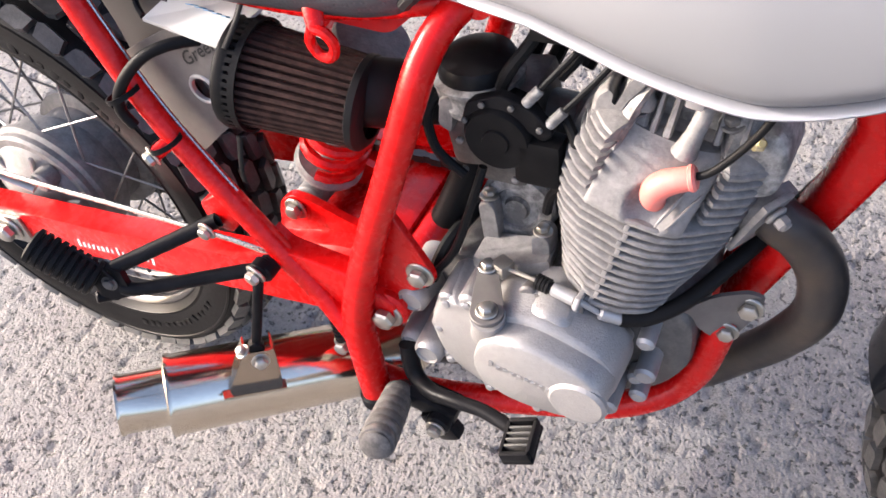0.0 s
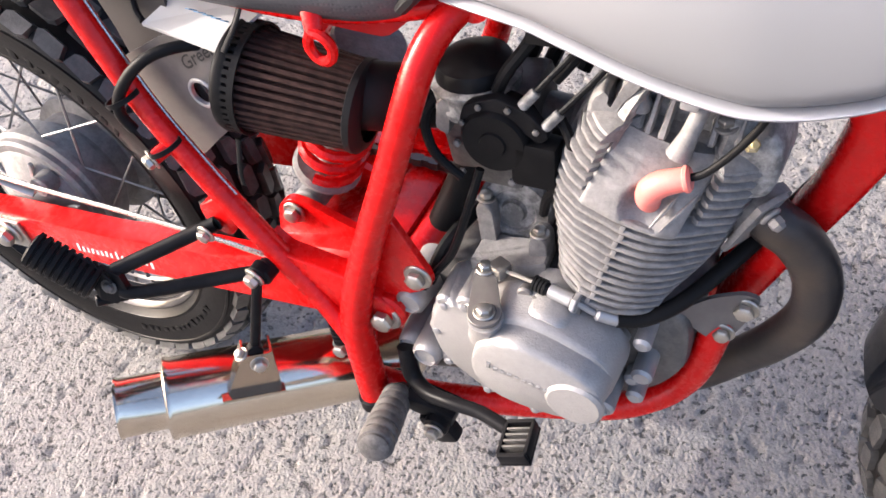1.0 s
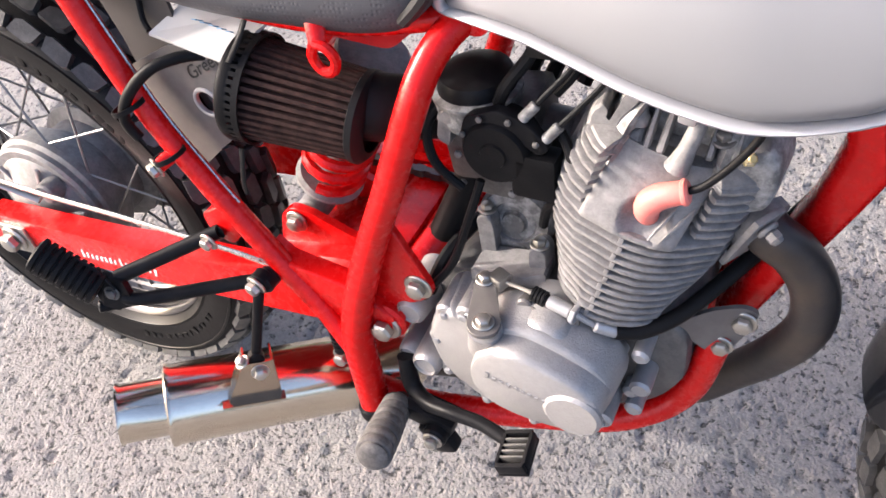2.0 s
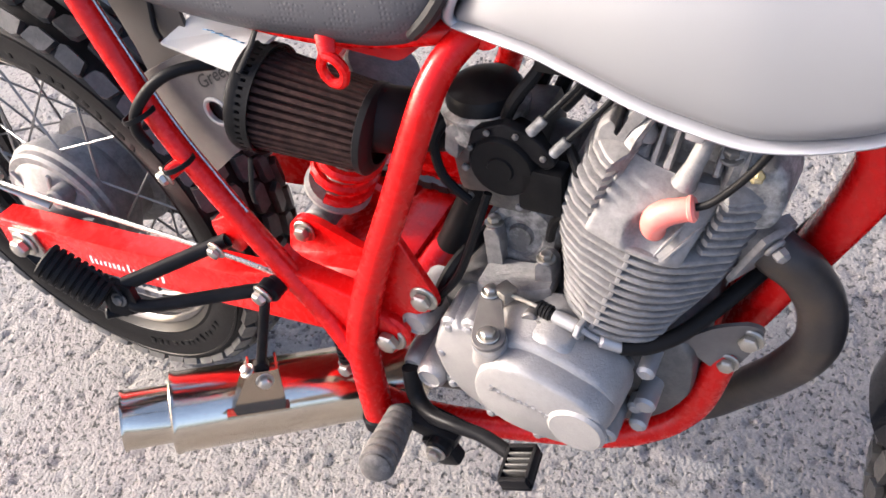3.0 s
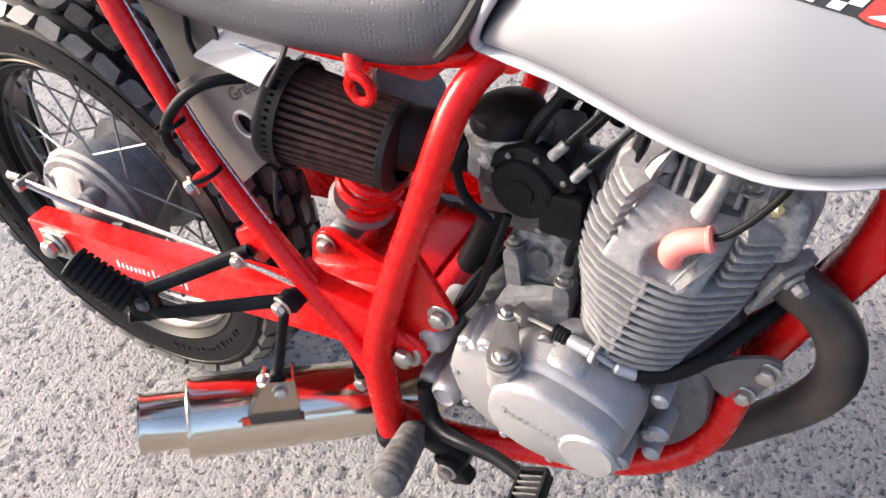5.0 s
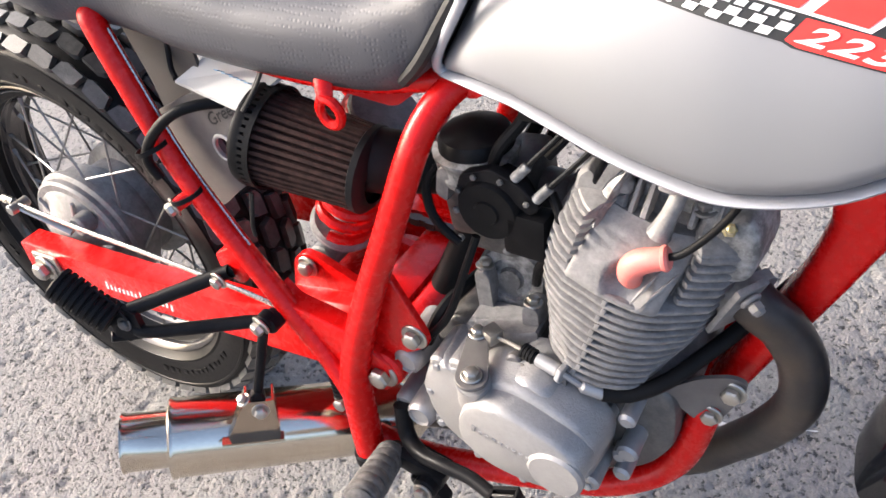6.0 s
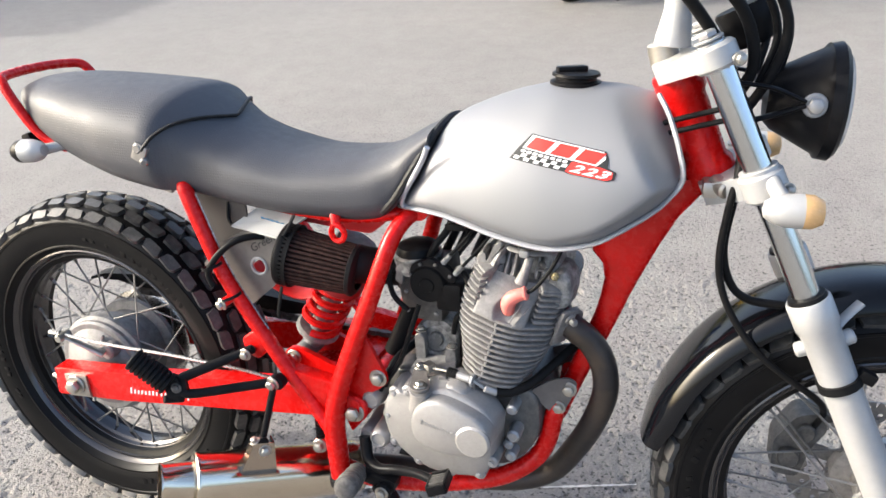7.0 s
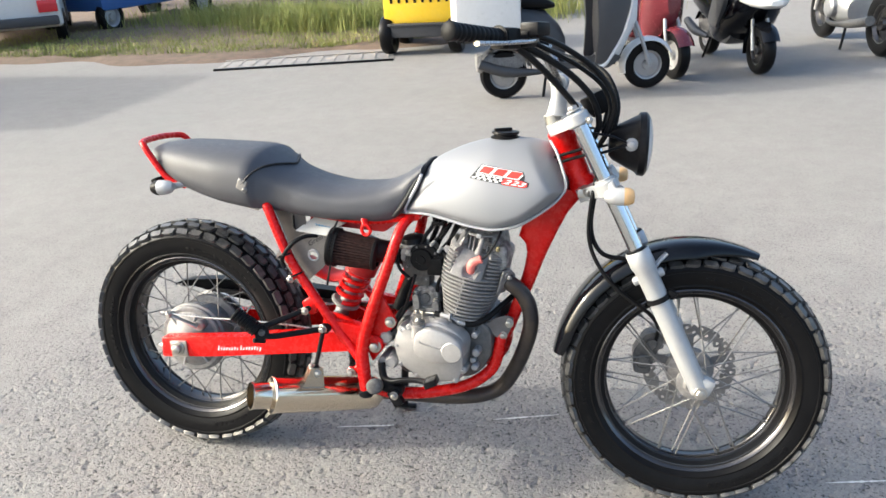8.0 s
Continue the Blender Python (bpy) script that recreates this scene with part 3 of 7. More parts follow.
# -- swingarm --
swing = new("swingarm")
swing.parent = bike
swing["label"] = "red box-section swingarm"
ARM = [(-0.055, 0.300), (-0.052, 0.358), (0.20, 0.382), (0.30, 0.399), (0.45, 0.416), (0.57, 0.424), (0.60, 0.408), (0.60, 0.385), (0.57, 0.376), (0.30, 0.340), (0.10, 0.314)]
for s in (-1, 1):
    bm = bmesh.new()
    prism(bm, rounded(ARM, 0.006, 3), s * 0.098, s * 0.131, 0.004)
    part("arm", bm, RED, swing)
bm = bmesh.new()
rod(bm, (0.586, -0.128, 0.392), (0.586, 0.128, 0.392), 0.024, 24, 0.003)
block(bm, (0.545, 0, 0.395), (0.05, 0.22, 0.045), 0.008)
part("cross_tube", bm, RED, swing)
for s in (-1, 1):
    bm = bmesh.new()
    prism(bm, rounded([(0.395, 0.365), (0.410, 0.425), (0.428, 0.440), (0.452, 0.438), (0.505, 0.418), (0.545, 0.410), (0.545, 0.375)], 0.008, 3), s * 0.038, s * 0.048, 0.002)
    part("shock_bracket", bm, RED, swing)
bm = bmesh.new()
loft(bm, [rounded3 for rounded3 in [[(x, -0.096, z0), (x, 0.096, z0), (x, 0.07, z1), (x, -0.07, z1)] for x, z0, z1 in ((0.40, 0.362, 0.378), (0.45, 0.368, 0.392), (0.50, 0.374, 0.402), (0.55, 0.380, 0.405))]])
part("bridge", bm, RED, swing)
hexbolt("bolt", (0.433, -0.049, 0.422), RIGHT, 0.010, 0.012, ZINC, swing)
# axle nut and chain adjuster
bm = bmesh.new()
block(bm, (0.004, -0.133, 0.330), (0.052, 0.005, 0.046), 0.002, Matrix.Rotation(radians(-5), 4, "Y"))
part("adjuster_plate", bm, ZINC, swing)
hexbolt("axle_nut", (0.003, -0.135, 0.333), RIGHT, 0.014, 0.018, ZINC, swing)
bm = bmesh.new()
rod(bm, (-0.055, -0.115, 0.329), (-0.074, -0.115, 0.328), 0.005, 10, 0.001)
rod(bm, (-0.056, -0.115, 0.329), (-0.062, -0.115, 0.3285), 0.009, 6, 0.001)
part("adjuster_bolt", bm, ZINC, swing)
# faded white lettering: plain bars
rnd = random.Random(11)
for k in range(16):
    x = 0.126 + k * 0.0083 + (0.003 if k > 7 else 0.0)
    hgt = 0.0135 if k in (0, 8) else rnd.uniform(0.0070, 0.0095)
    low = -0.004 if k == 15 else 0.0
    z0 = 0.334 + (x - 0.118) * 0.11
    bm = bmesh.new()
    prism(bm, [(x, z0 + low), (x + 0.0020, z0 + hgt), (x + rnd.uniform(0.0048, 0.0064), z0 + hgt + 0.0006), (x + rnd.uniform(0.0030, 0.0044), z0 + low + 0.0005)], -0.1312, -0.1319)
    part("lettering_bar", bm, WHITE_INK, swing, "white lettering")

# -- frame --
frame_thing = new("frame")
frame_thing.parent = bike
frame_thing["label"] = "glossy red tubular steel frame"


def frame_tube(name, pts, r, mat=None, both=True, seg=16):
    for s in ((1, -1) if both else (1,)):
        bm = bmesh.new()
        tube(bm, pts if s > 0 else mirror_y(pts), r, seg, 6)
        part(name, bm, mat if mat else RED, frame_thing)


frame_tube("centre_tube", [(0.690, -0.052, 0.726), (0.678, -0.068, 0.722), (0.667, -0.085, 0.711), (0.657, -0.099, 0.692), (0.647, -0.112, 0.661), (0.621, -0.125, 0.583), (0.593, -0.131, 0.509), (0.566, -0.135, 0.428), (0.556, -0.140, 0.372), (0.562, -0.148, 0.322), (0.569, -0.155, 0.277)], [0.0130, 0.0130, 0.0130, 0.0132, 0.0136, 0.0142, 0.0150, 0.0165, 0.0175, 0.0175, 0.0172])
frame_tube("seat_stay", [(0.300, -0.112, 0.745), (0.309, -0.118, 0.730), (0.358, -0.125, 0.616), (0.405, -0.130, 0.546), (0.463, -0.131, 0.461), (0.515, -0.134, 0.395), (0.555, -0.145, 0.350)], 0.0125)
frame_tube("seat_rail", [(0.235, -0.094, 0.756), (0.30, -0.095, 0.744), (0.388, -0.094, 0.734), (0.45, -0.093, 0.723), (0.54, -0.089, 0.714), (0.60, -0.078, 0.713), (0.68, -0.060, 0.722)], 0.0105)
frame_tube("cradle_tube", [(0.908, -0.042, 0.432), (0.903, -0.053, 0.405), (0.896, -0.058, 0.362), (0.884, -0.061, 0.331), (0.862, -0.071, 0.308), (0.825, -0.082, 0.286), (0.775, -0.090, 0.270), (0.70, -0.105, 0.259), (0.62, -0.125, 0.262), (0.568, -0.140, 0.285)], 0.0150)
frame_tube("backbone", [(1.060, 0, 0.850), (0.95, 0, 0.815), (0.82, 0, 0.775), (0.69, 0, 0.730)], 0.026, both=False)
frame_tube("cross_bar", [(0.690, -0.075, 0.728), (0.690, 0.075, 0.728)], 0.015, both=False)
# head tube with collars
bm = bmesh.new()
top, bot = Vector((1.038, 0, 0.938)), Vector((1.104, 0, 0.788))
lathe(bm, top, bot - top, [(0.0, 0.0), (0.031, 0.0), (0.033, 0.004), (0.033, 0.030), (0.0285, 0.036), (0.0285, 0.125), (0.034, 0.134), (0.034, 0.158), (0.032, 0.163), (0.0, 0.163)], 32)
part("head_tube", bm, RED, frame_thing)
# pressed down-tube that broadens into the head gusset
bm = bmesh.new()
DOWN = [(0.894, 0.415, 0.922, 0.398), (0.909, 0.452, 0.938, 0.440), (0.925, 0.500, 0.957, 0.490), (0.938, 0.535, 0.974, 0.530), (0.950, 0.568, 0.990, 0.572), (0.957, 0.598, 1.000, 0.600), (0.962, 0.630, 1.012, 0.630), (0.957, 0.654, 1.024, 0.657), (0.940, 0.672, 1.038, 0.688), (0.955, 0.720, 1.062, 0.735), (1.010, 0.800, 1.105, 0.790)]
secs = []
for xr, zr, xf, zf in DOWN:
    ring = []
    half_t = 0.021
    for k in range(16):
        a = 2 * math.pi * k / 16
        ca, sa = math.cos(a), math.sin(a)
        u = 0.5 + 0.5 * math.copysign(abs(ca) ** 0.6, ca)
        v = math.copysign(abs(sa) ** 0.6, sa) * half_t
        ring.append((xr + (xf - xr) * u, v, zr + (zf - zr) * u))
    secs.append(ring)
loft(bm, secs)
part("down_tube", bm, RED, frame_thing, "broad red pressed-steel down tube")
# gussets by the swingarm pivot
for s in (-1, 1):
    bm = bmesh.new()
    prism(bm, rounded([(0.606, 0.530), (0.642, 0.462), (0.644, 0.446), (0.628, 0.432), (0.608, 0.420), (0.603, 0.375), (0.575, 0.340), (0.560, 0.380), (0.578, 0.460)], 0.006, 3), s * 0.110, s * 0.118, 0.002)
    part("pivot_gusset", bm, RED, frame_thing)
    bm = bmesh.new()
    prism(bm, rounded([(0.462, 0.470), (0.480, 0.452), (0.570, 0.440), (0.565, 0.385), (0.520, 0.385)], 0.006, 3), s * 0.112, s * 0.136, 0.005)
    part("stay_gusset", bm, RED, frame_thing)
    bm = bmesh.new()
    prism(bm, rounded([(0.395, 0.500), (0.425, 0.520), (0.440, 0.485), (0.425, 0.465), (0.400, 0.472)], 0.006, 3), s * 0.126, s * 0.142, 0.003)
    part("peg_lug", bm, RED, frame_thing)
hexbolt("pivot_bolt", (0.587, -0.126, 0.388), RIGHT, 0.0125, 0.016, ZINC, frame_thing)
hexbolt("engine_bolt", (0.629, -0.117, 0.454), RIGHT, 0.0105, 0.012, ZINC, frame_thing)
hexbolt("engine_bolt", (0.924, -0.052, 0.452), RIGHT, 0.009, 0.010, ZINC, frame_thing)
hexbolt("engine_bolt", (0.910, -0.058, 0.420), RIGHT, 0.008, 0.009, ZINC, frame_thing)
hexbolt("lug_bolt", (0.519, -0.130, 0.309), RIGHT, 0.009, 0.012, ZINC, frame_thing)
bm = bmesh.new()
tube(bm, [(0.552, -0.122, 0.335), (0.534, -0.118, 0.318), (0.519, -0.116, 0.309)], 0.012, 12, 3)
rod(bm, (0.519, -0.112, 0.309), (0.519, -0.131, 0.309), 0.014, 16, 0.002)
part("stay_lug", bm, RED, frame_thing)
bm = bmesh.new()
rod(bm, (0.530, -0.128, 0.372), (0.526, -0.142, 0.366), 0.010, 12, 0.002)
for k in range(6):
    rod(bm, (0.527, -0.140, 0.372 - k * 0.007), (0.527, -0.140, 0.369 - k * 0.007), 0.008, 10)
part("return_spring", bm, BLACK_SATIN, frame_thing)
bm = bmesh.new()
rod(bm, (0.5675, -0.1545, 0.281), (0.5705, -0.1565, 0.257), 0.0195, 20, 0.006)
part("tube_end_cap", bm, RUBBER_BLACK, frame_thing, "black rubber plug")
# small bolt boss on the stay, and the loop under the seat
bm = bmesh.new()
rod(bm, (0.385, -0.130, 0.571), (0.372, -0.152, 0.563), 0.0075, 12, 0.001)
part("stay_boss", bm, RED, frame_thing)
hexbolt("stay_bolt", (0.373, -0.150, 0.563), (-0.4, -0.85, -0.2), 0.0075, 0.010, ZINC, frame_thing)
bm = bmesh.new()
LOOP = [(0.564, -0.108, 0.706), (0.575, -0.108, 0.703), (0.581, -0.107, 0.692), (0.575, -0.106, 0.680), (0.563, -0.105, 0.680), (0.558, -0.106, 0.692), (0.564, -0.108, 0.706)]
tube(bm, LOOP, 0.0046, 8, 5)
tube(bm, [(0.556, -0.082, 0.726), (0.562, -0.098, 0.722), (0.568, -0.108, 0.706)], [0.010, 0.009, 0.007], 8, 4, 0.45)
part("cable_loop", bm, RED, frame_thing)
# engine hanger plate in front
for s in (-1, 1):
    bm = bmesh.new()
    HANG = rounded([(0.868, 0.452), (0.896, 0.469), (0.922, 0.472), (0.936, 0.462), (0.932, 0.442), (0.918, 0.412), (0.903, 0.408), (0.888, 0.424)], 0.008, 3)
    loft(bm, [[(x, s * (0.043 + (0.936 - x) * 0.42 + d), z) for x, z in HANG] for d in (0.0, 0.004, 0.005)])
    part("engine_hanger", bm, PLATE_ALU, bike, "bare aluminium engine hanger plate")

# -- rear shock --
shock = new("shock_absorber")
shock.parent = bike
a, b = Vector((0.436, 0, 0.418)), Vector((0.560, 0, 0.660))
ax = (b - a).normalized()
bm = bmesh.new()
sx, sy, _ = basis(ax)
pts = []
for k in range(8 * 16 + 1):
    t = k / 16
    ang = 2 * math.pi * t
    rr = 0.0335
    pts.append(a + ax * (0.055 + t * 0.0225) + (sx * math.cos(ang) + sy * math.sin(ang)) * rr)
tube(bm, pts, 0.0066, 8, 1)
part("spring", bm, RED, shock, "red coil spring")
bm = bmesh.new()
rod(bm, a + ax * 0.012, a + ax * 0.235, 0.018, 20, 0.002)
part("damper_body", bm, CAST, shock)
bm = bmesh.new()
rod(bm, a + ax * 0.038, a + ax * 0.050, 0.040, 28, 0.004)
part("spring_seat", bm, CAST_DULL, shock)
bm = bmesh.new()
rod(bm, a + ax * 0.230, a + ax * 0.242, 0.038, 28, 0.003)
part("spring_seat", bm, CAST_DULL, shock)
bm = bmesh.new()
rod(bm, a + ax * 0.148, a + ax * 0.232, 0.0435, 28, 0.004)
part("spring_shroud", bm, RED_DULL, shock)
bm = bmesh.new()
rod(bm, a + Vector((0, -0.03, 0)), a + Vector((0, 0.03, 0)), 0.018, 18, 0.002)
part("lower_eye", bm, CAST_DULL, shock)
# dull red inner guard behind the filter
bm = bmesh.new()
tube(bm, [(0.330, 0.03, 0.560), (0.42, 0.03, 0.520), (0.50, 0.03, 0.545), (0.575, 0.03, 0.60)], 0.045, 12, 5, 0.25)
part("inner_guard", bm, RED_DULL, bike, "dull red inner mudguard")
bm = bmesh.new()
prism(bm, rounded([(0.39, 0.690), (0.60, 0.675), (0.63, 0.700), (0.60, 0.722), (0.40, 0.728)], 0.01, 3), -0.055, 0.055, 0.003)
part("battery_tray", bm, RED_DULL, bike)


# -- fuel tank --
tank = new("fuel_tank")
tank.parent = bike
tank["label"] = "satin silver fuel tank with a welded lower seam"
TX = [0.658, 0.666, 0.679, 0.700, 0.722, 0.770, 0.842, 0.900, 0.955, 1.000, 1.022, 1.038, 1.052, 1.064]
TB = [0.732, 0.733, 0.735, 0.737, 0.737, 0.731, 0.718, 0.7125, 0.722, 0.746, 0.761, 0.773, 0.788, 0.806]
TT = [0.738, 0.752, 0.778, 0.816, 0.856, 0.884, 0.909, 0.919, 0.917, 0.911, 0.907, 0.885, 0.855, 0.812]
TW = [0.062, 0.074, 0.086, 0.098, 0.108, 0.122, 0.137, 0.142, 0.141, 0.136, 0.131, 0.126, 0.120, 0.114]
TF = [0.92, 0.90, 0.90, 0.91, 0.92, 0.93, 0.94, 0.945, 0.95, 0.95, 0.95, 0.96, 0.97, 0.98]
T_BELLY, T_POWER = 0.17, 2.2


def tank_section(x):
    return curve_at(TX, TB, x), curve_at(TX, TT, x), curve_at(TX, TW, x)


def tank_crease(x, z):
    """How far the pressed edge beside the welded flange steps in: a narrow band below, a wide one at the front."""
    zb = tank_section(x)[0]
    ahead = min(max((x - 0.90) / 0.14, 0), 1)
    low = max(0.0, 1 - (z - zb) / (0.015 + 0.018 * ahead)) * (0.012 + 0.018 * ahead) * min(max((x - 0.665) / 0.08, 0), 1)
    gap = max(0.0, 1.068 - (z - 0.812) * 0.40 - x) if z > 0.79 else 1.068 - x
    front = max(0.0, 1 - gap / (0.030 + 0.16 * max(0.0, z - 0.80) ** 0.75)) * 0.040
    return max(low, front) + 0.25 * min(low, front)


def tank_side(x, z):
    """Half width of the tank at x, z."""
    zb, zt, w = tank_section(x)
    s = min(max((z - zb) / (zt - zb), 0), 1)
    foot = curve_at(TX, TF, x)
    g = foot + (1 - foot) * math.sin(math.pi / 2 * s / T_BELLY) if s < T_BELLY else max(0.0, 1 - ((s - T_BELLY) / (1 - T_BELLY)) ** T_POWER) ** 0.5
    return max(0.0, w * g - tank_crease(x, z) * min(1.0, 2.2 * g))


def tank_ring(x, n=40):
    zb, zt, _ = tank_section(x)
    side = [(tank_side(x, z), z) for z in (zb + (zt - zb) * (0.5 - 0.5 * math.cos(math.pi * k / n)) for k in range(n))]
    return [(x, -y, z) for y, z in side] + [(x, 0, zt)] + [(x, y, z) for y, z in reversed(side)]


bm = bmesh.new()
xs = [TX[0] + (TX[-1] - TX[0]) * (0.5 - 0.5 * math.cos(math.pi * k / 72)) for k in range(73)]
loft(bm, [tank_ring(x) for x in xs])
part("tank_shell", bm, SILVER_PAINT, tank, sharp=50)
for s in (-1, 1):
    bm = bmesh.new()
    seam = [(x, s * (tank_side(x, tank_section(x)[0]) + 0.005), tank_section(x)[0]) for x in xs[1:-6:3]]
    seam += [(1.066, s * 0.084, 0.812), (1.058, s * 0.080, 0.850), (1.042, s * 0.074, 0.892), (1.026, s * 0.062, 0.916)]
    tube(bm, seam, 0.0085, 10, 3, 0.40)
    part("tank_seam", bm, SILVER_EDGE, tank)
    bm = bmesh.new()
    tube(bm, [(0.722, s * 0.112, 0.838), (0.711, s * 0.107, 0.815), (0.694, s * 0.100, 0.788), (0.677, s * 0.092, 0.762), (0.668, s * 0.084, 0.743), (0.672, s * 0.079, 0.735)], 0.0042, 10, 4)
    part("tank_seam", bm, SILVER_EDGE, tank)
bm = bmesh.new()
lathe(bm, (0.905, 0, 0.915), (0.02, 0, 1), [(0.0, 0.0), (0.036, 0.0), (0.036, 0.004), (0.029, 0.006), (0.029, 0.010), (0.034, 0.012), (0.033, 0.016), (0.022, 0.018), (0.0, 0.018)], 30)
block(bm, (0.900, -0.004, 0.936), (0.044, 0.014, 0.008), 0.003, Matrix.Rotation(radians(30), 4, "Z"))
part("filler_cap", bm, BLACK_SATIN, tank, "black filler cap")


def on_tank(name, outline, mat, lift, label=""):
    """A thin sticker of the given outline (x, z) laid on the tank's right side."""
    bm = bmesh.new()
    f = bm.faces.new([bm.verts.new((u, 0, v)) for u, v in outline])
    bmesh.ops.triangulate(bm, faces=[f])
    for _ in range(3):
        bmesh.ops.subdivide_edges(bm, edges=[e for e in bm.edges if e.calc_length() > 0.007], cuts=1, use_grid_fill=False)
        bmesh.ops.triangulate(bm, faces=bm.faces)
    for v in bm.verts:
        v.co.y = -(tank_side(v.co.x, v.co.z) + lift)
    return part(name, bm, mat, sticker, label, sharp=80)


sticker = new("tank_emblem")
sticker.parent = tank
sticker["label"] = "red, white and black chequered tank emblem"
DO, DU, DV = Vector((0.8485, 0.8355)), Vector((0.1035, -0.0145)), Vector((0.0205, 0.0285))


def emblem(u, v):
    q = DO + DU * u + DV * v
    return (q.x, q.y)


on_tank("emblem_outline", [emblem(*p) for p in ((-0.04, -0.06), (0.70, -0.05), (0.76, -0.10), (1.24, -0.06), (1.31, 0.05), (1.27, 0.36), (1.08, 0.50), (1.07, 0.80), (0.98, 1.05), (0.0, 1.06), (-0.03, 0.40))], BLACK_INK, 0.0008)
on_tank("emblem_field", [emblem(*p) for p in ((0.02, 0.46), (1.0, 0.44), (1.04, 0.78), (0.96, 1.01), (0.02, 1.02))], WHITE_INK, 0.0014)
on_tank("emblem_number_field", [emblem(*p) for p in ((0.70, 0.0), (0.78, -0.06), (1.22, -0.02), (1.27, 0.08), (1.23, 0.34), (1.06, 0.42), (0.70, 0.40))], RED_INK, 0.0014)
for u0, u1 in ((0.05, 0.34), (0.38, 0.66), (0.70, 1.00)):
    on_tank("emblem_block", [emblem(*p) for p in ((u0, 0.50), (u1 - 0.03, 0.50), (u1, 0.98), (u0 + 0.03, 0.98))], RED_INK, 0.0020)


def text_mesh(body, shear, offset):
    """Flat letters in the built-in font, scaled to one by one."""
    text = bpy.data.curves.new("letters", "FONT")
    text.body, text.shear, text.offset, text.resolution_u = body, shear, offset, 3
    ob = bpy.data.objects.new("letters", text)
    scene.collection.objects.link(ob)
    me = bpy.data.meshes.new_from_object(ob.evaluated_get(bpy.context.evaluated_depsgraph_get()))
    bm = bmesh.new()
    bm.from_mesh(me)
    bpy.data.objects.remove(ob)
    bpy.data.curves.remove(text)
    bpy.data.meshes.remove(me)
    xs_, ys_ = [v.co.x for v in bm.verts], [v.co.y for v in bm.verts]
    for v in bm.verts:
        v.co = ((v.co.x - min(xs_)) / (max(xs_) - min(xs_)), (v.co.y - min(ys_)) / (max(ys_) - min(ys_)), 0)
    return bm


def digit_on_tank(character, u0, width, v0, height):
    """One slanted white digit laid on the emblem's red field."""
    bm = text_mesh(character, 0.25, 0.025)
    for v in bm.verts:
        x, z = emblem(u0 + width * v.co.x, v0 + height * v.co.y)
        v.co = (x, -(tank_side(x, z) + 0.0022), z)
    part("emblem_digit", bm, WHITE_INK, sticker, sharp=80)


for character, u0 in (("2", 0.74), ("2", 0.905), ("3", 1.07)):
    digit_on_tank(character, u0, 0.155, 0.03, 0.32)
for k in range(8):
    on_tank("emblem_small_bar", [emblem(*p) for p in ((0.03 + k * 0.080, 0.30), (0.085 + k * 0.080, 0.30), (0.085 + k * 0.080, 0.40), (0.03 + k * 0.080, 0.40))], WHITE_INK, 0.0016)
for k in range(10):
    for j in range(2):
        if (k + j) % 2 == 0:
            on_tank("emblem_check", [emblem(*p) for p in ((k * 0.068, 0.0 + j * 0.13), (0.068 + k * 0.068, 0.0 + j * 0.13), (0.068 + k * 0.068, 0.13 + j * 0.13), (k * 0.068, 0.13 + j * 0.13))], WHITE_INK, 0.0016)

# -- seat --
seat = new("seat")
seat.parent = bike
seat["label"] = "dark grey textured vinyl seat with a strap"
SX = [-0.078, -0.060, -0.030, 0.040, 0.120, 0.190, 0.245, 0.262, 0.272, 0.280, 0.336, 0.345, 0.400, 0.500, 0.590, 0.630, 0.655, 0.680, 0.712]
ST = [0.872, 0.886, 0.894, 0.898, 0.896, 0.893, 0.890, 0.887, 0.884, 0.879, 0.837, 0.832, 0.811, 0.794, 0.801, 0.813, 0.826, 0.841, 0.856]
SB = [0.858, 0.842, 0.821, 0.793, 0.769, 0.753, 0.744, 0.741, 0.739, 0.738, 0.730, 0.729, 0.721, 0.713, 0.712, 0.717, 0.733, 0.775, 0.828]
SW = [0.045, 0.066, 0.088, 0.116, 0.135, 0.146, 0.148, 0.146, 0.141, 0.134, 0.117, 0.117, 0.118, 0.115, 0.108, 0.103, 0.098, 0.095, 0.088]
S_FOOT, S_BELLY, S_POWER = 0.88, 0.30, 3.6
bm = bmesh.new()
sxs = [SX[0] + (SX[-1] - SX[0]) * k / 170 for k in range(171)]
loft(bm, [shell_ring(x, curve_at(SX, SB, x), curve_at(SX, ST, x), curve_at(SX, SW, x), S_FOOT, S_BELLY, S_POWER, 20) for x in sxs])
part("cushion", bm, VINYL, seat, sharp=60)


def seat_side(x, z):
    zb, zt, w = curve_at(SX, SB, x), curve_at(SX, ST, x), curve_at(SX, SW, x)
    s = min(max((z - zb) / (zt - zb), 0), 1)
    return w * (S_FOOT + (1 - S_FOOT) * math.sin(math.pi / 2 * s / S_BELLY) if s < S_BELLY else max(0.0, 1 - ((s - S_BELLY) / (1 - S_BELLY)) ** S_POWER) ** 0.5)


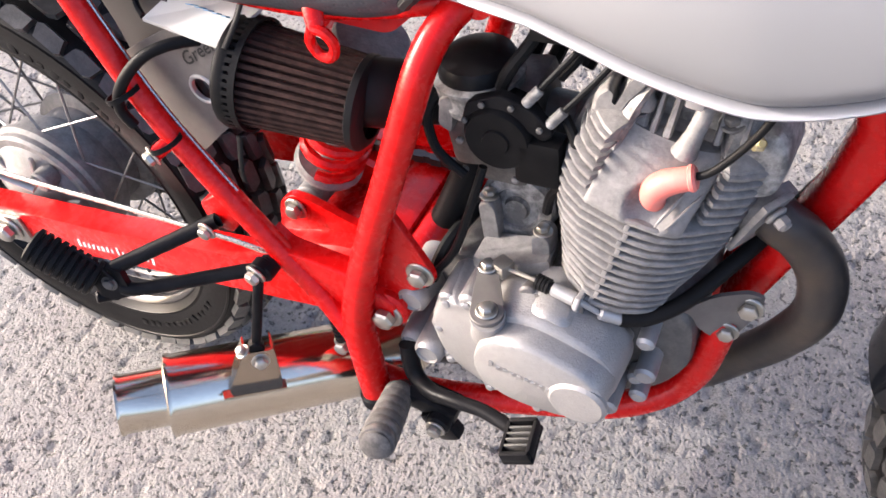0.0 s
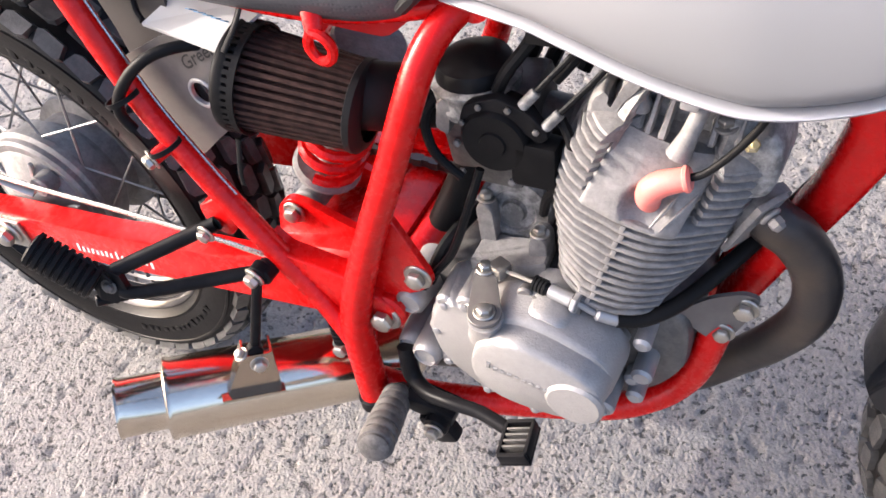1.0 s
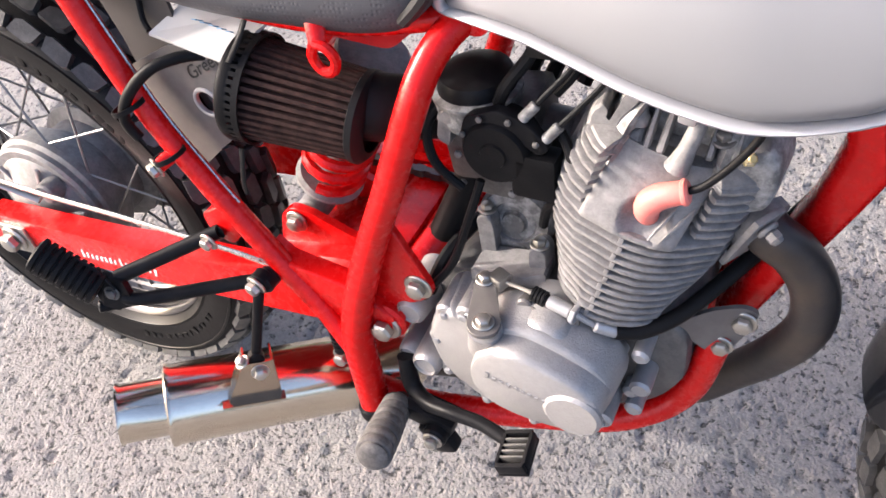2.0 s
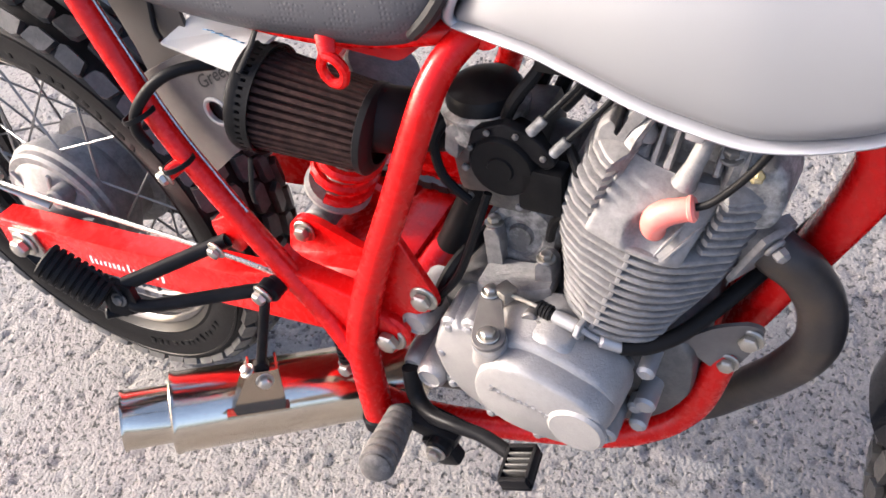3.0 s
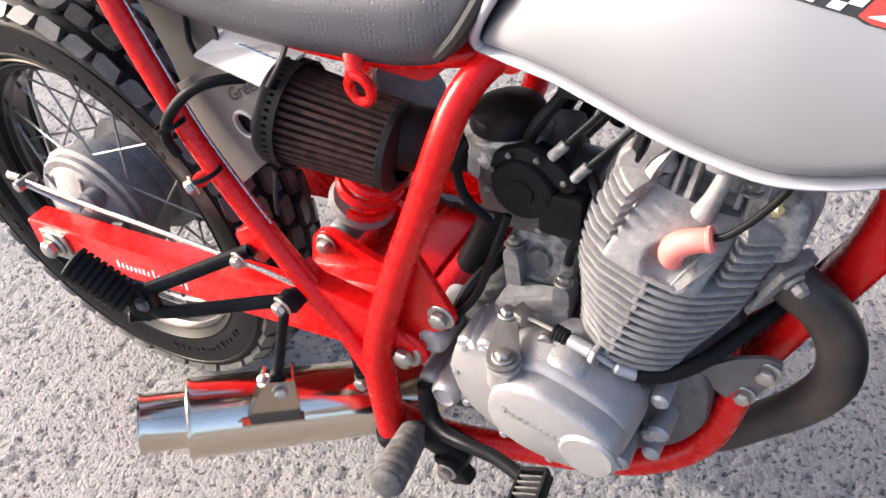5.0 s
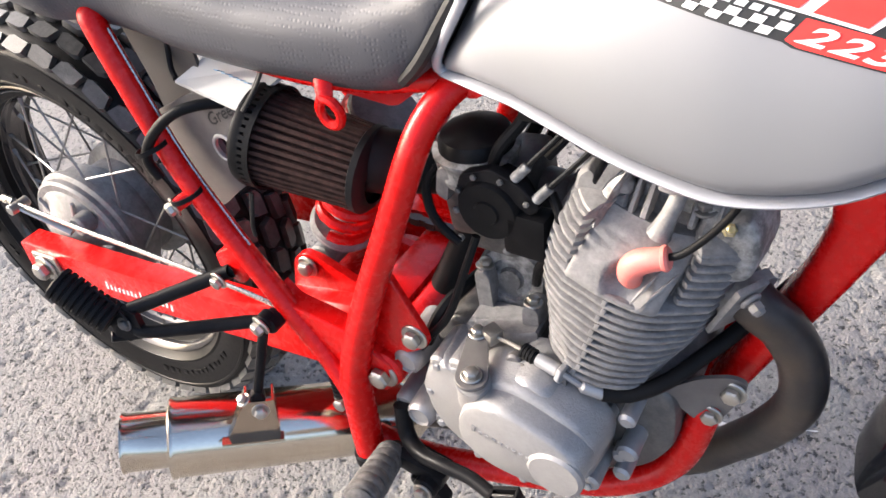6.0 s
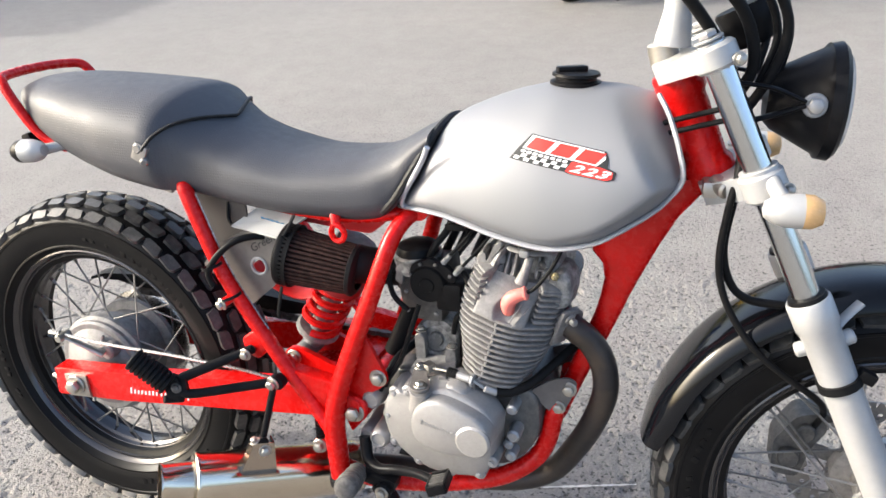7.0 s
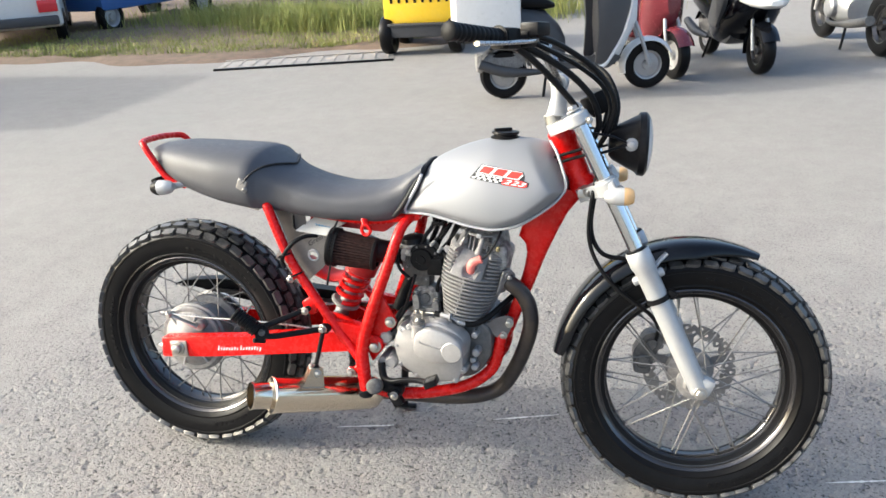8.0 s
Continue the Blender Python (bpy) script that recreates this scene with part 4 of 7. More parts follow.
bm = bmesh.new()
strap = []
for k in range(-20, 21):
    t = k / 20
    x = 0.336 - 0.078 * abs(t) ** 1.3
    zb, zt = curve_at(SX, SB, x), curve_at(SX, ST, x)
    z = zb + (zt - zb) * (1 - abs(t) ** 2.2 * 0.55)
    strap.append((x, math.copysign(seat_side(x, z) + 0.002, t) if abs(t) > 0.02 else 0, z + 0.002))
tube(bm, strap, 0.0048, 8, 2, 0.6)
part("strap", bm, VINYL_DARK, seat, "black passenger strap")
for s in (-1, 1):
    bm = bmesh.new()
    block(bm, (0.252, s * 0.145, 0.805), (0.026, 0.010, 0.030), 0.004, Matrix.Rotation(radians(25), 4, "Y"))
    rod(bm, (0.250, s * 0.144, 0.812), (0.250, s * 0.152, 0.812), 0.008, 14, 0.002)
    rod(bm, (0.258, s * 0.143, 0.794), (0.262, s * 0.153, 0.790), 0.007, 12, 0.002)
    part("strap_buckle", bm, DISC, seat, "tarnished metal strap buckle")
    bm = bmesh.new()
    tube(bm, [(0.215, s * 0.105, 0.764), (0.220, s * 0.112, 0.752), (0.232, s * 0.114, 0.748), (0.240, s * 0.112, 0.757), (0.230, s * 0.108, 0.768)], 0.0045, 8, 4)
    block(bm, (0.262, s * 0.110, 0.742), (0.030, 0.010, 0.018), 0.003, Matrix.Rotation(radians(12), 4, "Y"))
    part("seat_hook", bm, ZINC, seat)
bm = bmesh.new()
tube(bm, [(0.640, -0.092, 0.728), (0.662, -0.096, 0.752), (0.690, -0.094, 0.796), (0.708, -0.080, 0.830), (0.716, -0.05, 0.850), (0.718, 0, 0.858), (0.716, 0.05, 0.850), (0.708, 0.080, 0.830), (0.690, 0.094, 0.796), (0.662, 0.096, 0.752), (0.640, 0.092, 0.728)], 0.006, 8, 4)
part("front_piping", bm, VINYL_DARK, seat)

# -- red grab rail and rear indicators --
bm = bmesh.new()
RAIL = [(0.055, -0.098, 0.788), (0.020, -0.098, 0.798), (-0.010, -0.100, 0.822), (-0.045, -0.100, 0.870), (-0.062, -0.095, 0.893), (-0.075, -0.080, 0.899), (-0.082, -0.030, 0.902), (-0.082, 0.030, 0.902), (-0.075, 0.080, 0.899), (-0.062, 0.095, 0.893), (-0.045, 0.100, 0.870), (-0.010, 0.100, 0.822), (0.020, 0.098, 0.798), (0.055, 0.098, 0.788)]
tube(bm, RAIL, 0.0085, 12, 5)
part("grab_rail", bm, RED, bike, "red tubular grab rail")


def indicator(name, p, lens_dir, lens_mat, body_mat, lens_label="amber lens"):
    """A bullet-shaped turn signal with a stalk."""
    e = new(name)
    e.parent = bike
    bm = bmesh.new()
    d = Vector(lens_dir).normalized()
    lathe(bm, Vector(p), d, [(0.0, -0.034), (0.009, -0.032), (0.016, -0.022), (0.0195, -0.008), (0.020, 0.010), (0.0, 0.010)], 24)
    part("lamp_body", bm, body_mat, e)
    bm = bmesh.new()
    lathe(bm, Vector(p), d, [(0.020, 0.010), (0.0195, 0.021), (0.014, 0.031), (0.0, 0.034)], 24)
    part("lens", bm, lens_mat, e, lens_label)
    return e


for s in (-1, 1):
    ind = indicator("rear_indicator", (0.012, s * 0.135, 0.788), (-1, 0, -0.1), BLACK_PLASTIC, FORK_WHITE, "dark smoked lens")
    bm = bmesh.new()
    tube(bm, [(0.070, s * 0.085, 0.794), (0.052, s * 0.102, 0.792), (0.026, s * 0.122, 0.788)], [0.009, 0.008, 0.010], 10, 4)
    part("stalk", bm, FORK_WHITE, ind)
    bm = bmesh.new()
    block(bm, (0.072, s * 0.086, 0.794), (0.022, 0.022, 0.024), 0.004)
    part("stalk_clamp", bm, BLACK_PLASTIC, ind)
bm = bmesh.new()
block(bm, (-0.052, -0.02, 0.785), (0.020, 0.12, 0.032), 0.005, Matrix.Rotation(radians(-20), 4, "Y"))
part("tail_lamp", bm, BLACK_PLASTIC, bike)

# -- engine --
engine = new("engine")
engine.parent = bike
engine["label"] = "air-cooled single-cylinder engine of weathered aluminium"
# dark crankcase: shade behind the clutch cover is put into its colour, besides stains
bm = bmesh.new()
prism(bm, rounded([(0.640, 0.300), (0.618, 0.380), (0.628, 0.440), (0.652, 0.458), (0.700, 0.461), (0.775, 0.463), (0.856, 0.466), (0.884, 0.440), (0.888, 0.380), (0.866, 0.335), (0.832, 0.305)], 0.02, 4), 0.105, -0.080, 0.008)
part("crankcase", bm, CAST_GRIME_SHADE, engine)
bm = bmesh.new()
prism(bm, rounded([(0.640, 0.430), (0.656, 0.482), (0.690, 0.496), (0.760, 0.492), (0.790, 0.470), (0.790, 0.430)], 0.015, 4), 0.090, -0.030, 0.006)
part("crankcase_top", bm, CAST_GRIME_SHADE, engine)
bm = bmesh.new()
COVER = [(0.636, 0.402), (0.642, 0.426), (0.652, 0.443), (0.664, 0.453), (0.674, 0.449), (0.684, 0.457), (0.697, 0.454), (0.715, 0.450), (0.734, 0.457), (0.760, 0.462), (0.782, 0.452), (0.803, 0.434), (0.822, 0.416), (0.829, 0.392), (0.828, 0.358), (0.822, 0.326), (0.808, 0.309), (0.758, 0.301), (0.718, 0.304), (0.688, 0.318), (0.660, 0.338), (0.645, 0.358), (0.639, 0.382)]
prism(bm, rounded(COVER, 0.008, 4), -0.080, -0.134, 0.012, 0.004)
part("clutch_cover", bm, CAST_SMOOTH, engine, "smooth silver clutch cover")
bm = bmesh.new()
STEP = [(0.692, 0.420), (0.700, 0.450), (0.720, 0.471), (0.755, 0.478), (0.790, 0.468), (0.822, 0.450), (0.838, 0.428), (0.836, 0.396), (0.820, 0.374), (0.796, 0.364), (0.756, 0.361), (0.722, 0.367), (0.698, 0.389)]
prism(bm, rounded(STEP, 0.016, 5), -0.105, -0.151, 0.007, 0.003)
part("cover_step", bm, CAST_SMOOTH, engine)
bm = bmesh.new()
OVAL = [(0.701, 0.418), (0.709, 0.446), (0.728, 0.464), (0.754, 0.469), (0.783, 0.461), (0.815, 0.447), (0.834, 0.427), (0.832, 0.402), (0.819, 0.383), (0.796, 0.373), (0.760, 0.372), (0.729, 0.377), (0.706, 0.394)]
prism(bm, rounded(OVAL, 0.02, 5), -0.146, -0.174, 0.008, 0.002)
part("raised_cover", bm, CAST_SMOOTH, engine)
bm = bmesh.new()
lathe(bm, (0.806, -0.170, 0.408), RIGHT, [(0.028, 0.0), (0.0275, 0.004), (0.024, 0.007), (0.0, 0.0075)], 32)
part("inspection_cap", bm, CAST_SMOOTH, engine)
# upper swelling of the cover, below the cable
bm = bmesh.new()
prism(bm, rounded([(0.734, 0.446), (0.740, 0.467), (0.750, 0.477), (0.766, 0.480), (0.784, 0.474), (0.796, 0.456), (0.800, 0.440)], 0.006, 4), -0.085, -0.143, 0.009, 0.003)
part("cover_boss", bm, CAST_SMOOTH, engine)
# column under the lever
bm = bmesh.new()
tube(bm, [(0.712, -0.140, 0.430), (0.715, -0.148, 0.452), (0.717, -0.155, 0.472)], [0.020, 0.0175, 0.0160], 24, 4)
part("lever_column", bm, CAST_SMOOTH, engine)
for k in range(9):
    x = 0.722 + k * 0.0068
    z0 = 0.4245 - (x - 0.722) * 0.22
    bm = bmesh.new()
    hgt = 0.0085 if k == 0 else 0.0055
    prism(bm, [(x, z0), (x + 0.0016, z0 + hgt), (x + 0.0052, z0 + hgt - 0.0005), (x + 0.0036, z0)], -0.1735, -0.1752, 0.0004)
    part("lettering_bar", bm, CAST_SMOOTH, engine)
for p in ((0.650, 0.398), (0.662, 0.440), (0.684, 0.446), (0.797, 0.437), (0.822, 0.408), (0.822, 0.345), (0.802, 0.318), (0.752, 0.311), (0.700, 0.321), (0.658, 0.350)):
    bm = bmesh.new()
    rod(bm, (p[0], -0.080, p[1]), (p[0], -0.131, p[1]), 0.0105, 14, 0.003)
    part("bolt_boss", bm, CAST_SMOOTH, engine)
    hexbolt("cover_bolt", (p[0], -0.130, p[1]), RIGHT, 0.0048, 0.005, CAST, engine, washer=False)
# bosses and plugs behind the cover
for p, r, y in (((0.614, 0.408), 0.017, -0.122), ((0.606, 0.342), 0.014, -0.126), ((0.632, 0.347), 0.017, -0.138)):
    bm = bmesh.new()
    lathe(bm, (p[0], -0.05, p[1]), (0.0, -1, 0.03), [(r * 1.25, 0), (r, -y - 0.062), (r * 0.94, -y - 0.054), (r * 0.72, -y - 0.050), (r * 0.66, -y - 0.053), (0, -y - 0.053)], 20)
    part("case_boss", bm, CAST_SMOOTH, engine)
# bolts and oil line on the crankcase's front edge
for p, r, y in (((0.848, 0.433), 0.0085, -0.112), ((0.851, 0.386), 0.0105, -0.112), ((0.846, 0.345), 0.009, -0.108)):
    bm = bmesh.new()
    rod(bm, (p[0], -0.07, p[1]), (p[0], y, p[1]), r, 16, 0.003)
    part("case_plug", bm, CAST, engine)
# release lever: flat, lying across the top of its column
PIV, PIN = Vector((0.717, -0.156, 0.477)), Vector((0.699, -0.110, 0.480))
ld = (PIN - PIV).normalized()
lw = ld.cross(Vector((0, 0, 1))).normalized()
lu = lw.cross(ld)
outline = [PIV + (lw * math.cos(a) - ld * math.sin(a)) * 0.0155 for a in [math.pi * k / 10 for k in range(11)]]
outline += [PIN + (-lw * math.cos(a) + ld * math.sin(a)) * 0.0095 for a in [math.pi * k / 8 for k in range(9)]]
bm = bmesh.new()
loft(bm, [[v - lu * 0.002 for v in outline], [v + lu * 0.0015 for v in outline], [PIV + (v - PIV) * 0.97 + lu * 0.002 for v in outline]])
part("clutch_lever", bm, PLATE_ALU, engine, "bare metal clutch lever")
hexbolt("lever_bolt", PIV + lu * 0.002, lu, 0.0070, 0.007, ZINC, engine)
hexbolt("lever_pin", PIN + lu * 0.002, lu, 0.0062, 0.008, ZINC, engine)
bm = bmesh.new()
block(bm, (0.712, -0.106, 0.483), (0.016, 0.016, 0.014), 0.002, Matrix.Rotation(radians(-25), 4, "Z"))
tube(bm, [(0.716, -0.107, 0.483), (0.735, -0.111, 0.485), (0.752, -0.115, 0.486)], 0.0020, 8, 3)
part("cable_end", bm, ZINC, engine)
bm = bmesh.new()
CA, CB = Vector((0.748, -0.114, 0.486)), Vector((0.790, -0.121, 0.482))
cdir = (CB - CA).normalized()
for k in range(4):
    rod(bm, CA + cdir * k * 0.0035, CA + cdir * (k * 0.0035 + 0.0024), 0.0075, 12)
rod(bm, CA, CA + cdir * 0.016, 0.0058, 12, 0.001)
part("cable_boot", bm, RUBBER_BLACK, engine)
bm = bmesh.new()
rod(bm, CA + cdir * 0.016, CB - cdir * 0.004, 0.0066, 16, 0.001)
rod(bm, CB - cdir * 0.003, CB + cdir * 0.002, 0.0105, 6, 0.001)
tube(bm, [CB, (0.800, -0.119, 0.475), (0.808, -0.116, 0.468)], 0.0030, 8, 3)
rod(bm, (0.806, -0.117, 0.470), (0.826, -0.110, 0.461), 0.0064, 16, 0.002)
part("cable_adjuster", bm, CAST, engine, "silver cable adjuster")
bm = bmesh.new()
tube(bm, [(0.824, -0.111, 0.462), (0.846, -0.100, 0.460), (0.872, -0.080, 0.470), (0.900, -0.045, 0.490), (0.926, -0.010, 0.512), (0.955, 0.026, 0.545), (0.985, 0.036, 0.600)], 0.0075, 12, 6)
part("clutch_cable", bm, RUBBER_BLACK, bike, "black clutch cable")
bm = bmesh.new()
tube(bm, [(0.741, -0.118, 0.470), (0.758, -0.124, 0.474), (0.775, -0.126, 0.468), (0.791, -0.123, 0.456)], 0.0028, 8, 4)
rod(bm, (0.741, -0.104, 0.466), (0.741, -0.122, 0.472), 0.0085, 12, 0.002)
rod(bm, (0.791, -0.108, 0.450), (0.791, -0.124, 0.455), 0.0085, 12, 0.002)
block(bm, (0.790, -0.110, 0.468), (0.006, 0.020, 0.034), 0.001)
part("cable_bracket", bm, PLATE_ALU, engine)
# starter motor end and its posts
bm = bmesh.new()
lathe(bm, (0.703, -0.006, 0.497), (0.02, -1, 0.12), [(0.038, 0.0), (0.038, 0.038), (0.034, 0.043), (0.023, 0.044), (0.021, 0.041), (0.013, 0.041), (0.011, 0.046), (0.0, 0.047)], 36)
part("starter_motor", bm, CAST_STAINED, engine, "grimy round starter motor end")
bm = bmesh.new()
prism(bm, rounded([(0.674, 0.462), (0.671, 0.510), (0.676, 0.516), (0.684, 0.516), (0.688, 0.510), (0.691, 0.474), (0.691, 0.462)], 0.003, 2), -0.048, -0.064, 0.003)
prism(bm, rounded([(0.729, 0.468), (0.729, 0.498), (0.733, 0.504), (0.743, 0.504), (0.747, 0.498), (0.748, 0.472)], 0.003, 2), -0.056, -0.078, 0.003)
lip = [Vector(p) for p in ((0.676, -0.056, 0.473), (0.748, -0.056, 0.482), (0.750, -0.088, 0.484), (0.732, -0.093, 0.478), (0.690, -0.093, 0.469), (0.672, -0.086, 0.464))]
loft(bm, [[v - Vector((0, 0, 0.014)) for v in lip], [v - Vector((0, 0, 0.002)) for v in lip], [v + (Vector((0.711, -0.072, v.z)) - v) * 0.06 for v in lip]])
part("starter_bracket", bm, CAST_DULL, engine)
hexbolt("bracket_bolt", (0.679, -0.054, 0.515), (0, 0.2, 1), 0.0065, 0.008, ZINC, engine)
hexbolt("bracket_bolt", (0.738, -0.070, 0.502), (0, 0.1, 1), 0.0065, 0.008, ZINC, engine)
bm = bmesh.new()
tube(bm, [(0.628, -0.05, 0.470), (0.645, -0.052, 0.512), (0.662, -0.052, 0.556), (0.668, -0.045, 0.590)], [0.016, 0.014, 0.012, 0.011], 14, 5)
part("breather_hose", bm, RUBBER_BLACK, engine)
bm = bmesh.new()
tube(bm, [(0.688, -0.080, 0.575), (0.678, -0.092, 0.535), (0.660, -0.098, 0.480), (0.635, -0.102, 0.440), (0.615, -0.105, 0.405)], 0.0042, 8, 5)
tube(bm, [(0.66, -0.03, 0.48), (0.645, -0.08, 0.47), (0.63, -0.10, 0.43)], 0.007, 8, 5)
part("vent_hose", bm, RUBBER_BLACK, engine)
# cylinder: it leans ahead; core, cooling fins, sloping apron with the plug's well
CYL_O, CYL_TILT = (0.825, 0.560), radians(15)
CW = (-0.095, -0.070, -0.040, -0.015, 0.010, 0.040, 0.065, 0.100, 0.14)
CYL_L = (-0.040, -0.046, -0.056, -0.066, -0.0715, -0.0715, -0.066, -0.062, -0.060)
CYL_R = (0.062, 0.066, 0.073, 0.077, 0.079, 0.0785, 0.078, 0.076, 0.072)


def cyl_pt(u, y, w):
    """From the cylinder's own axes (ahead, left, along the bore) to the motorcycle's."""
    c, s_ = math.cos(CYL_TILT), math.sin(CYL_TILT)
    return (CYL_O[0] + u * c + w * s_, y, CYL_O[1] - u * s_ + w * c)


def cyl_ring(w, inset=0.0, split=False, lift=0.0):
    """Outline of the cylinder at a height along its bore; split: set back in the middle, behind the apron."""
    a, b = float(np.interp(w, CW, CYL_L)), float(np.interp(w, CW, CYL_R))
    if split:
        half = [(a - 0.006, -0.03), (a - 0.005, -0.070), (a, -0.090), (a + 0.010, -0.102), (a + 0.018, -0.107), (-0.047, -0.110), (-0.043, -0.106), (-0.036, -0.080), (0.034, -0.074), (0.040, -0.094), (0.044, -0.097), (0.052, -0.093), (b - 0.010, -0.080), (b - 0.003, -0.062), (b, -0.040)]
    else:
        half = [(a - 0.006, -0.03), (a - 0.005, -0.070), (a, -0.090), (a + 0.010, -0.102), (a + 0.026, -0.112), (-0.016, -0.1165), (-0.008, -0.118), (0.006, -0.1175), (0.020, -0.115), (0.034, -0.108), (0.044, -0.101), (0.052, -0.094), (b - 0.010, -0.080), (b - 0.003, -0.062), (b, -0.040)]
    half = [(u * (1 - inset / 0.07), y * (1 - inset / 0.10)) for u, y in half]
    return [cyl_pt(u, y, w + lift) for u, y in half] + [cyl_pt(u, -y, w + lift) for u, y in half[::-1]]


bm = bmesh.new()
loft(bm, [cyl_ring(w, 0.009) for w in (-0.105, -0.060, -0.015, 0.020)] + [cyl_ring(w, 0.012, True) for w in (0.024, 0.088)])
part("barrel", bm, CAST_DULL, engine)
for k in range(18):
    w = -0.086 + k * 0.0098
    bm = bmesh.new()
    sp = w > 0.024
    loft(bm, [cyl_ring(w, 0.0012, sp), cyl_ring(w, 0.0002, sp, 0.0008), cyl_ring(w, 0.0, sp, 0.0038), cyl_ring(w, 0.0013, sp, 0.0050)])
    part("fin", bm, CAST_DULL, engine)
# short webs that tie the fins together, in one line along the bore
for k in range(11):
    w = -0.0831 + k * 0.0098
    bm = bmesh.new()
    wc = cyl_pt(-0.006 + (0.002 if k % 2 else 0.0), -0.1150, w + 0.0034)
    block(bm, wc, (0.0040, 0.006, 0.0072), 0.0006, Matrix.Rotation(CYL_TILT, 4, "Y"))
    part("fin_web", bm, CAST_DULL, engine)


def apron(bm, n=30):
    """The smooth slope between the fins, dished round the spark plug."""
    front, rear = [], []
    for j in range(n + 1):
        w = 0.0225 + 0.066 * j / n
        fl_, rl_ = [], []
        for i in range(n + 1):
            t = i / n
            left = -0.0455 + 0.006 * (j / n)
            right = 0.0340 + 0.008 * (j / n) ** 2
            u = left + (right - left) * t
            y = -0.1180 + 0.030 * max(0.0, (w - 0.026) / 0.062) ** 1.15 + 8.5 * max(0.0, u - 0.002) ** 2 + 0.16 * max(0.0, -u - 0.016)
            d = math.hypot(u - 0.004, (w - 0.041) * 0.95) / 0.0200
            y += 0.012 * max(0.0, 1 - d * d) ** 0.9
            edge = min(t, 1 - t, j / n * 1.5 + 0.02)
            y += 0.0015 * max(0.0, 1 - edge / 0.03) ** 2
            fl_.append(bm.verts.new(cyl_pt(u, y, w)))
            rl_.append(bm.verts.new(cyl_pt(u, -0.060, w)))
        front.append(fl_)
        rear.append(rl_)
    for j in range(n):
        for i in range(n):
            bm.faces.new((front[j][i], front[j][i + 1], front[j + 1][i + 1], front[j + 1][i]))
    for j in range(n):
        for e in (0, n):
            bm.faces.new((front[j][e], front[j + 1][e], rear[j + 1][e], rear[j][e]))
    for i in range(n):
        for e in (0, n):
            bm.faces.new((front[e][i], front[e][i + 1], rear[e][i + 1], rear[e][i]))


bm = bmesh.new()
apron(bm)
part("plug_flank", bm, CAST_DULL, engine, sharp=60)
# sharp ridges running out of the apron
for a, b in (((0.020, -0.1155, 0.030), (0.034, -0.0955, 0.060)), ((0.012, -0.1165, 0.030), (0.022, -0.1005, 0.062))):
    bm = bmesh.new()
    tube(bm, [cyl_pt(*a), cyl_pt(*[(p + q) / 2 for p, q in zip(a, b)]), cyl_pt(*b)], [0.0007, 0.0018, 0.0006], 6, 3)
    part("casting_ridge", bm, CAST_DULL, engine)
# cylinder head: shelf, recessed wall, wedge ribs, claw-shaped lug
bm = bmesh.new()
loft(bm, [cyl_ring(w, e, True) for w, e in ((0.078, 0.010), (0.083, 0.002), (0.088, 0.003), (0.093, 0.010), (0.096, 0.024))])
part("cylinder_head", bm, CAST_DULL, engine)
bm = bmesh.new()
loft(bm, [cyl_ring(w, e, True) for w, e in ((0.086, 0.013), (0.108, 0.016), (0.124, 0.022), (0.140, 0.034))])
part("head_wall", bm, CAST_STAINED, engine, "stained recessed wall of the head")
bm = bmesh.new()
prism(bm, rounded([(0.795, -0.048), (0.795, 0.048), (0.898, 0.048), (0.912, 0.03), (0.912, -0.03), (0.898, -0.048)], 0.016, 4), 0.690, 0.716, 0.008, plane="xy")
part("rocker_cover", bm, CAST_GRIME_SHADE, engine)
bm = bmesh.new()
prism(bm, rounded([(0.779, 0.650), (0.783, 0.671), (0.793, 0.681), (0.798, 0.676), (0.796, 0.667), (0.800, 0.664), (0.806, 0.678), (0.813, 0.694), (0.822, 0.701), (0.828, 0.695), (0.822, 0.684), (0.812, 0.672), (0.805, 0.655), (0.796, 0.646)], 0.004, 3), -0.048, -0.085, 0.006, 0.002)
part("head_lug", bm, CAST_DULL, engine)


def wedge_rib(x, lean, width, top, foot_y, top_y):
    bm = bmesh.new()
    outline = [(-0.045, top), (top_y, top - 0.001), (top_y - 0.004, top - 0.008), (foot_y, 0.650), (foot_y + 0.003, 0.645), (-0.045, 0.643)]
    rings = []
    for s, w in ((-1, 1.0), (-0.55, 0.25), (0.55, 0.25), (1, 1.0)):
        rings.append([bm.verts.new((x + s * width * (0.5 + 0.5 * (0.70 - v) / 0.055) + lean * (v - 0.66) / 0.04, u + (0.0035 * w if u < -0.06 else 0), v)) for u, v in outline])
    for a, b in zip(rings, rings[1:]):
        for k in range(6):
            bm.faces.new((a[k], a[(k + 1) % 6], b[(k + 1) % 6], b[k]))
    bm.faces.new(rings[0])
    bm.faces.new(rings[-1])
    part("head_rib", bm, CAST_DULL, engine)


for x, lean, width, top, foot_y, top_y in ((0.8205, 0.003, 0.0055, 0.672, -0.088, -0.070), (0.831, 0.006, 0.0030, 0.690, -0.088, -0.072), (0.842, 0.006, 0.0034, 0.692, -0.090, -0.074), (0.876, 0.004, 0.0030, 0.684, -0.086, -0.070), (0.893, 0.003, 0.0032, 0.680, -0.082, -0.064)):
    wedge_rib(x, lean, width, top, foot_y, top_y)
bm = bmesh.new()
tube(bm, [(0.8545, -0.091, 0.640), (0.860, -0.089, 0.658), (0.866, -0.083, 0.680)], [0.0100, 0.0068, 0.0060], 12, 4)
part("head_post", bm, CAST_DULL, engine)
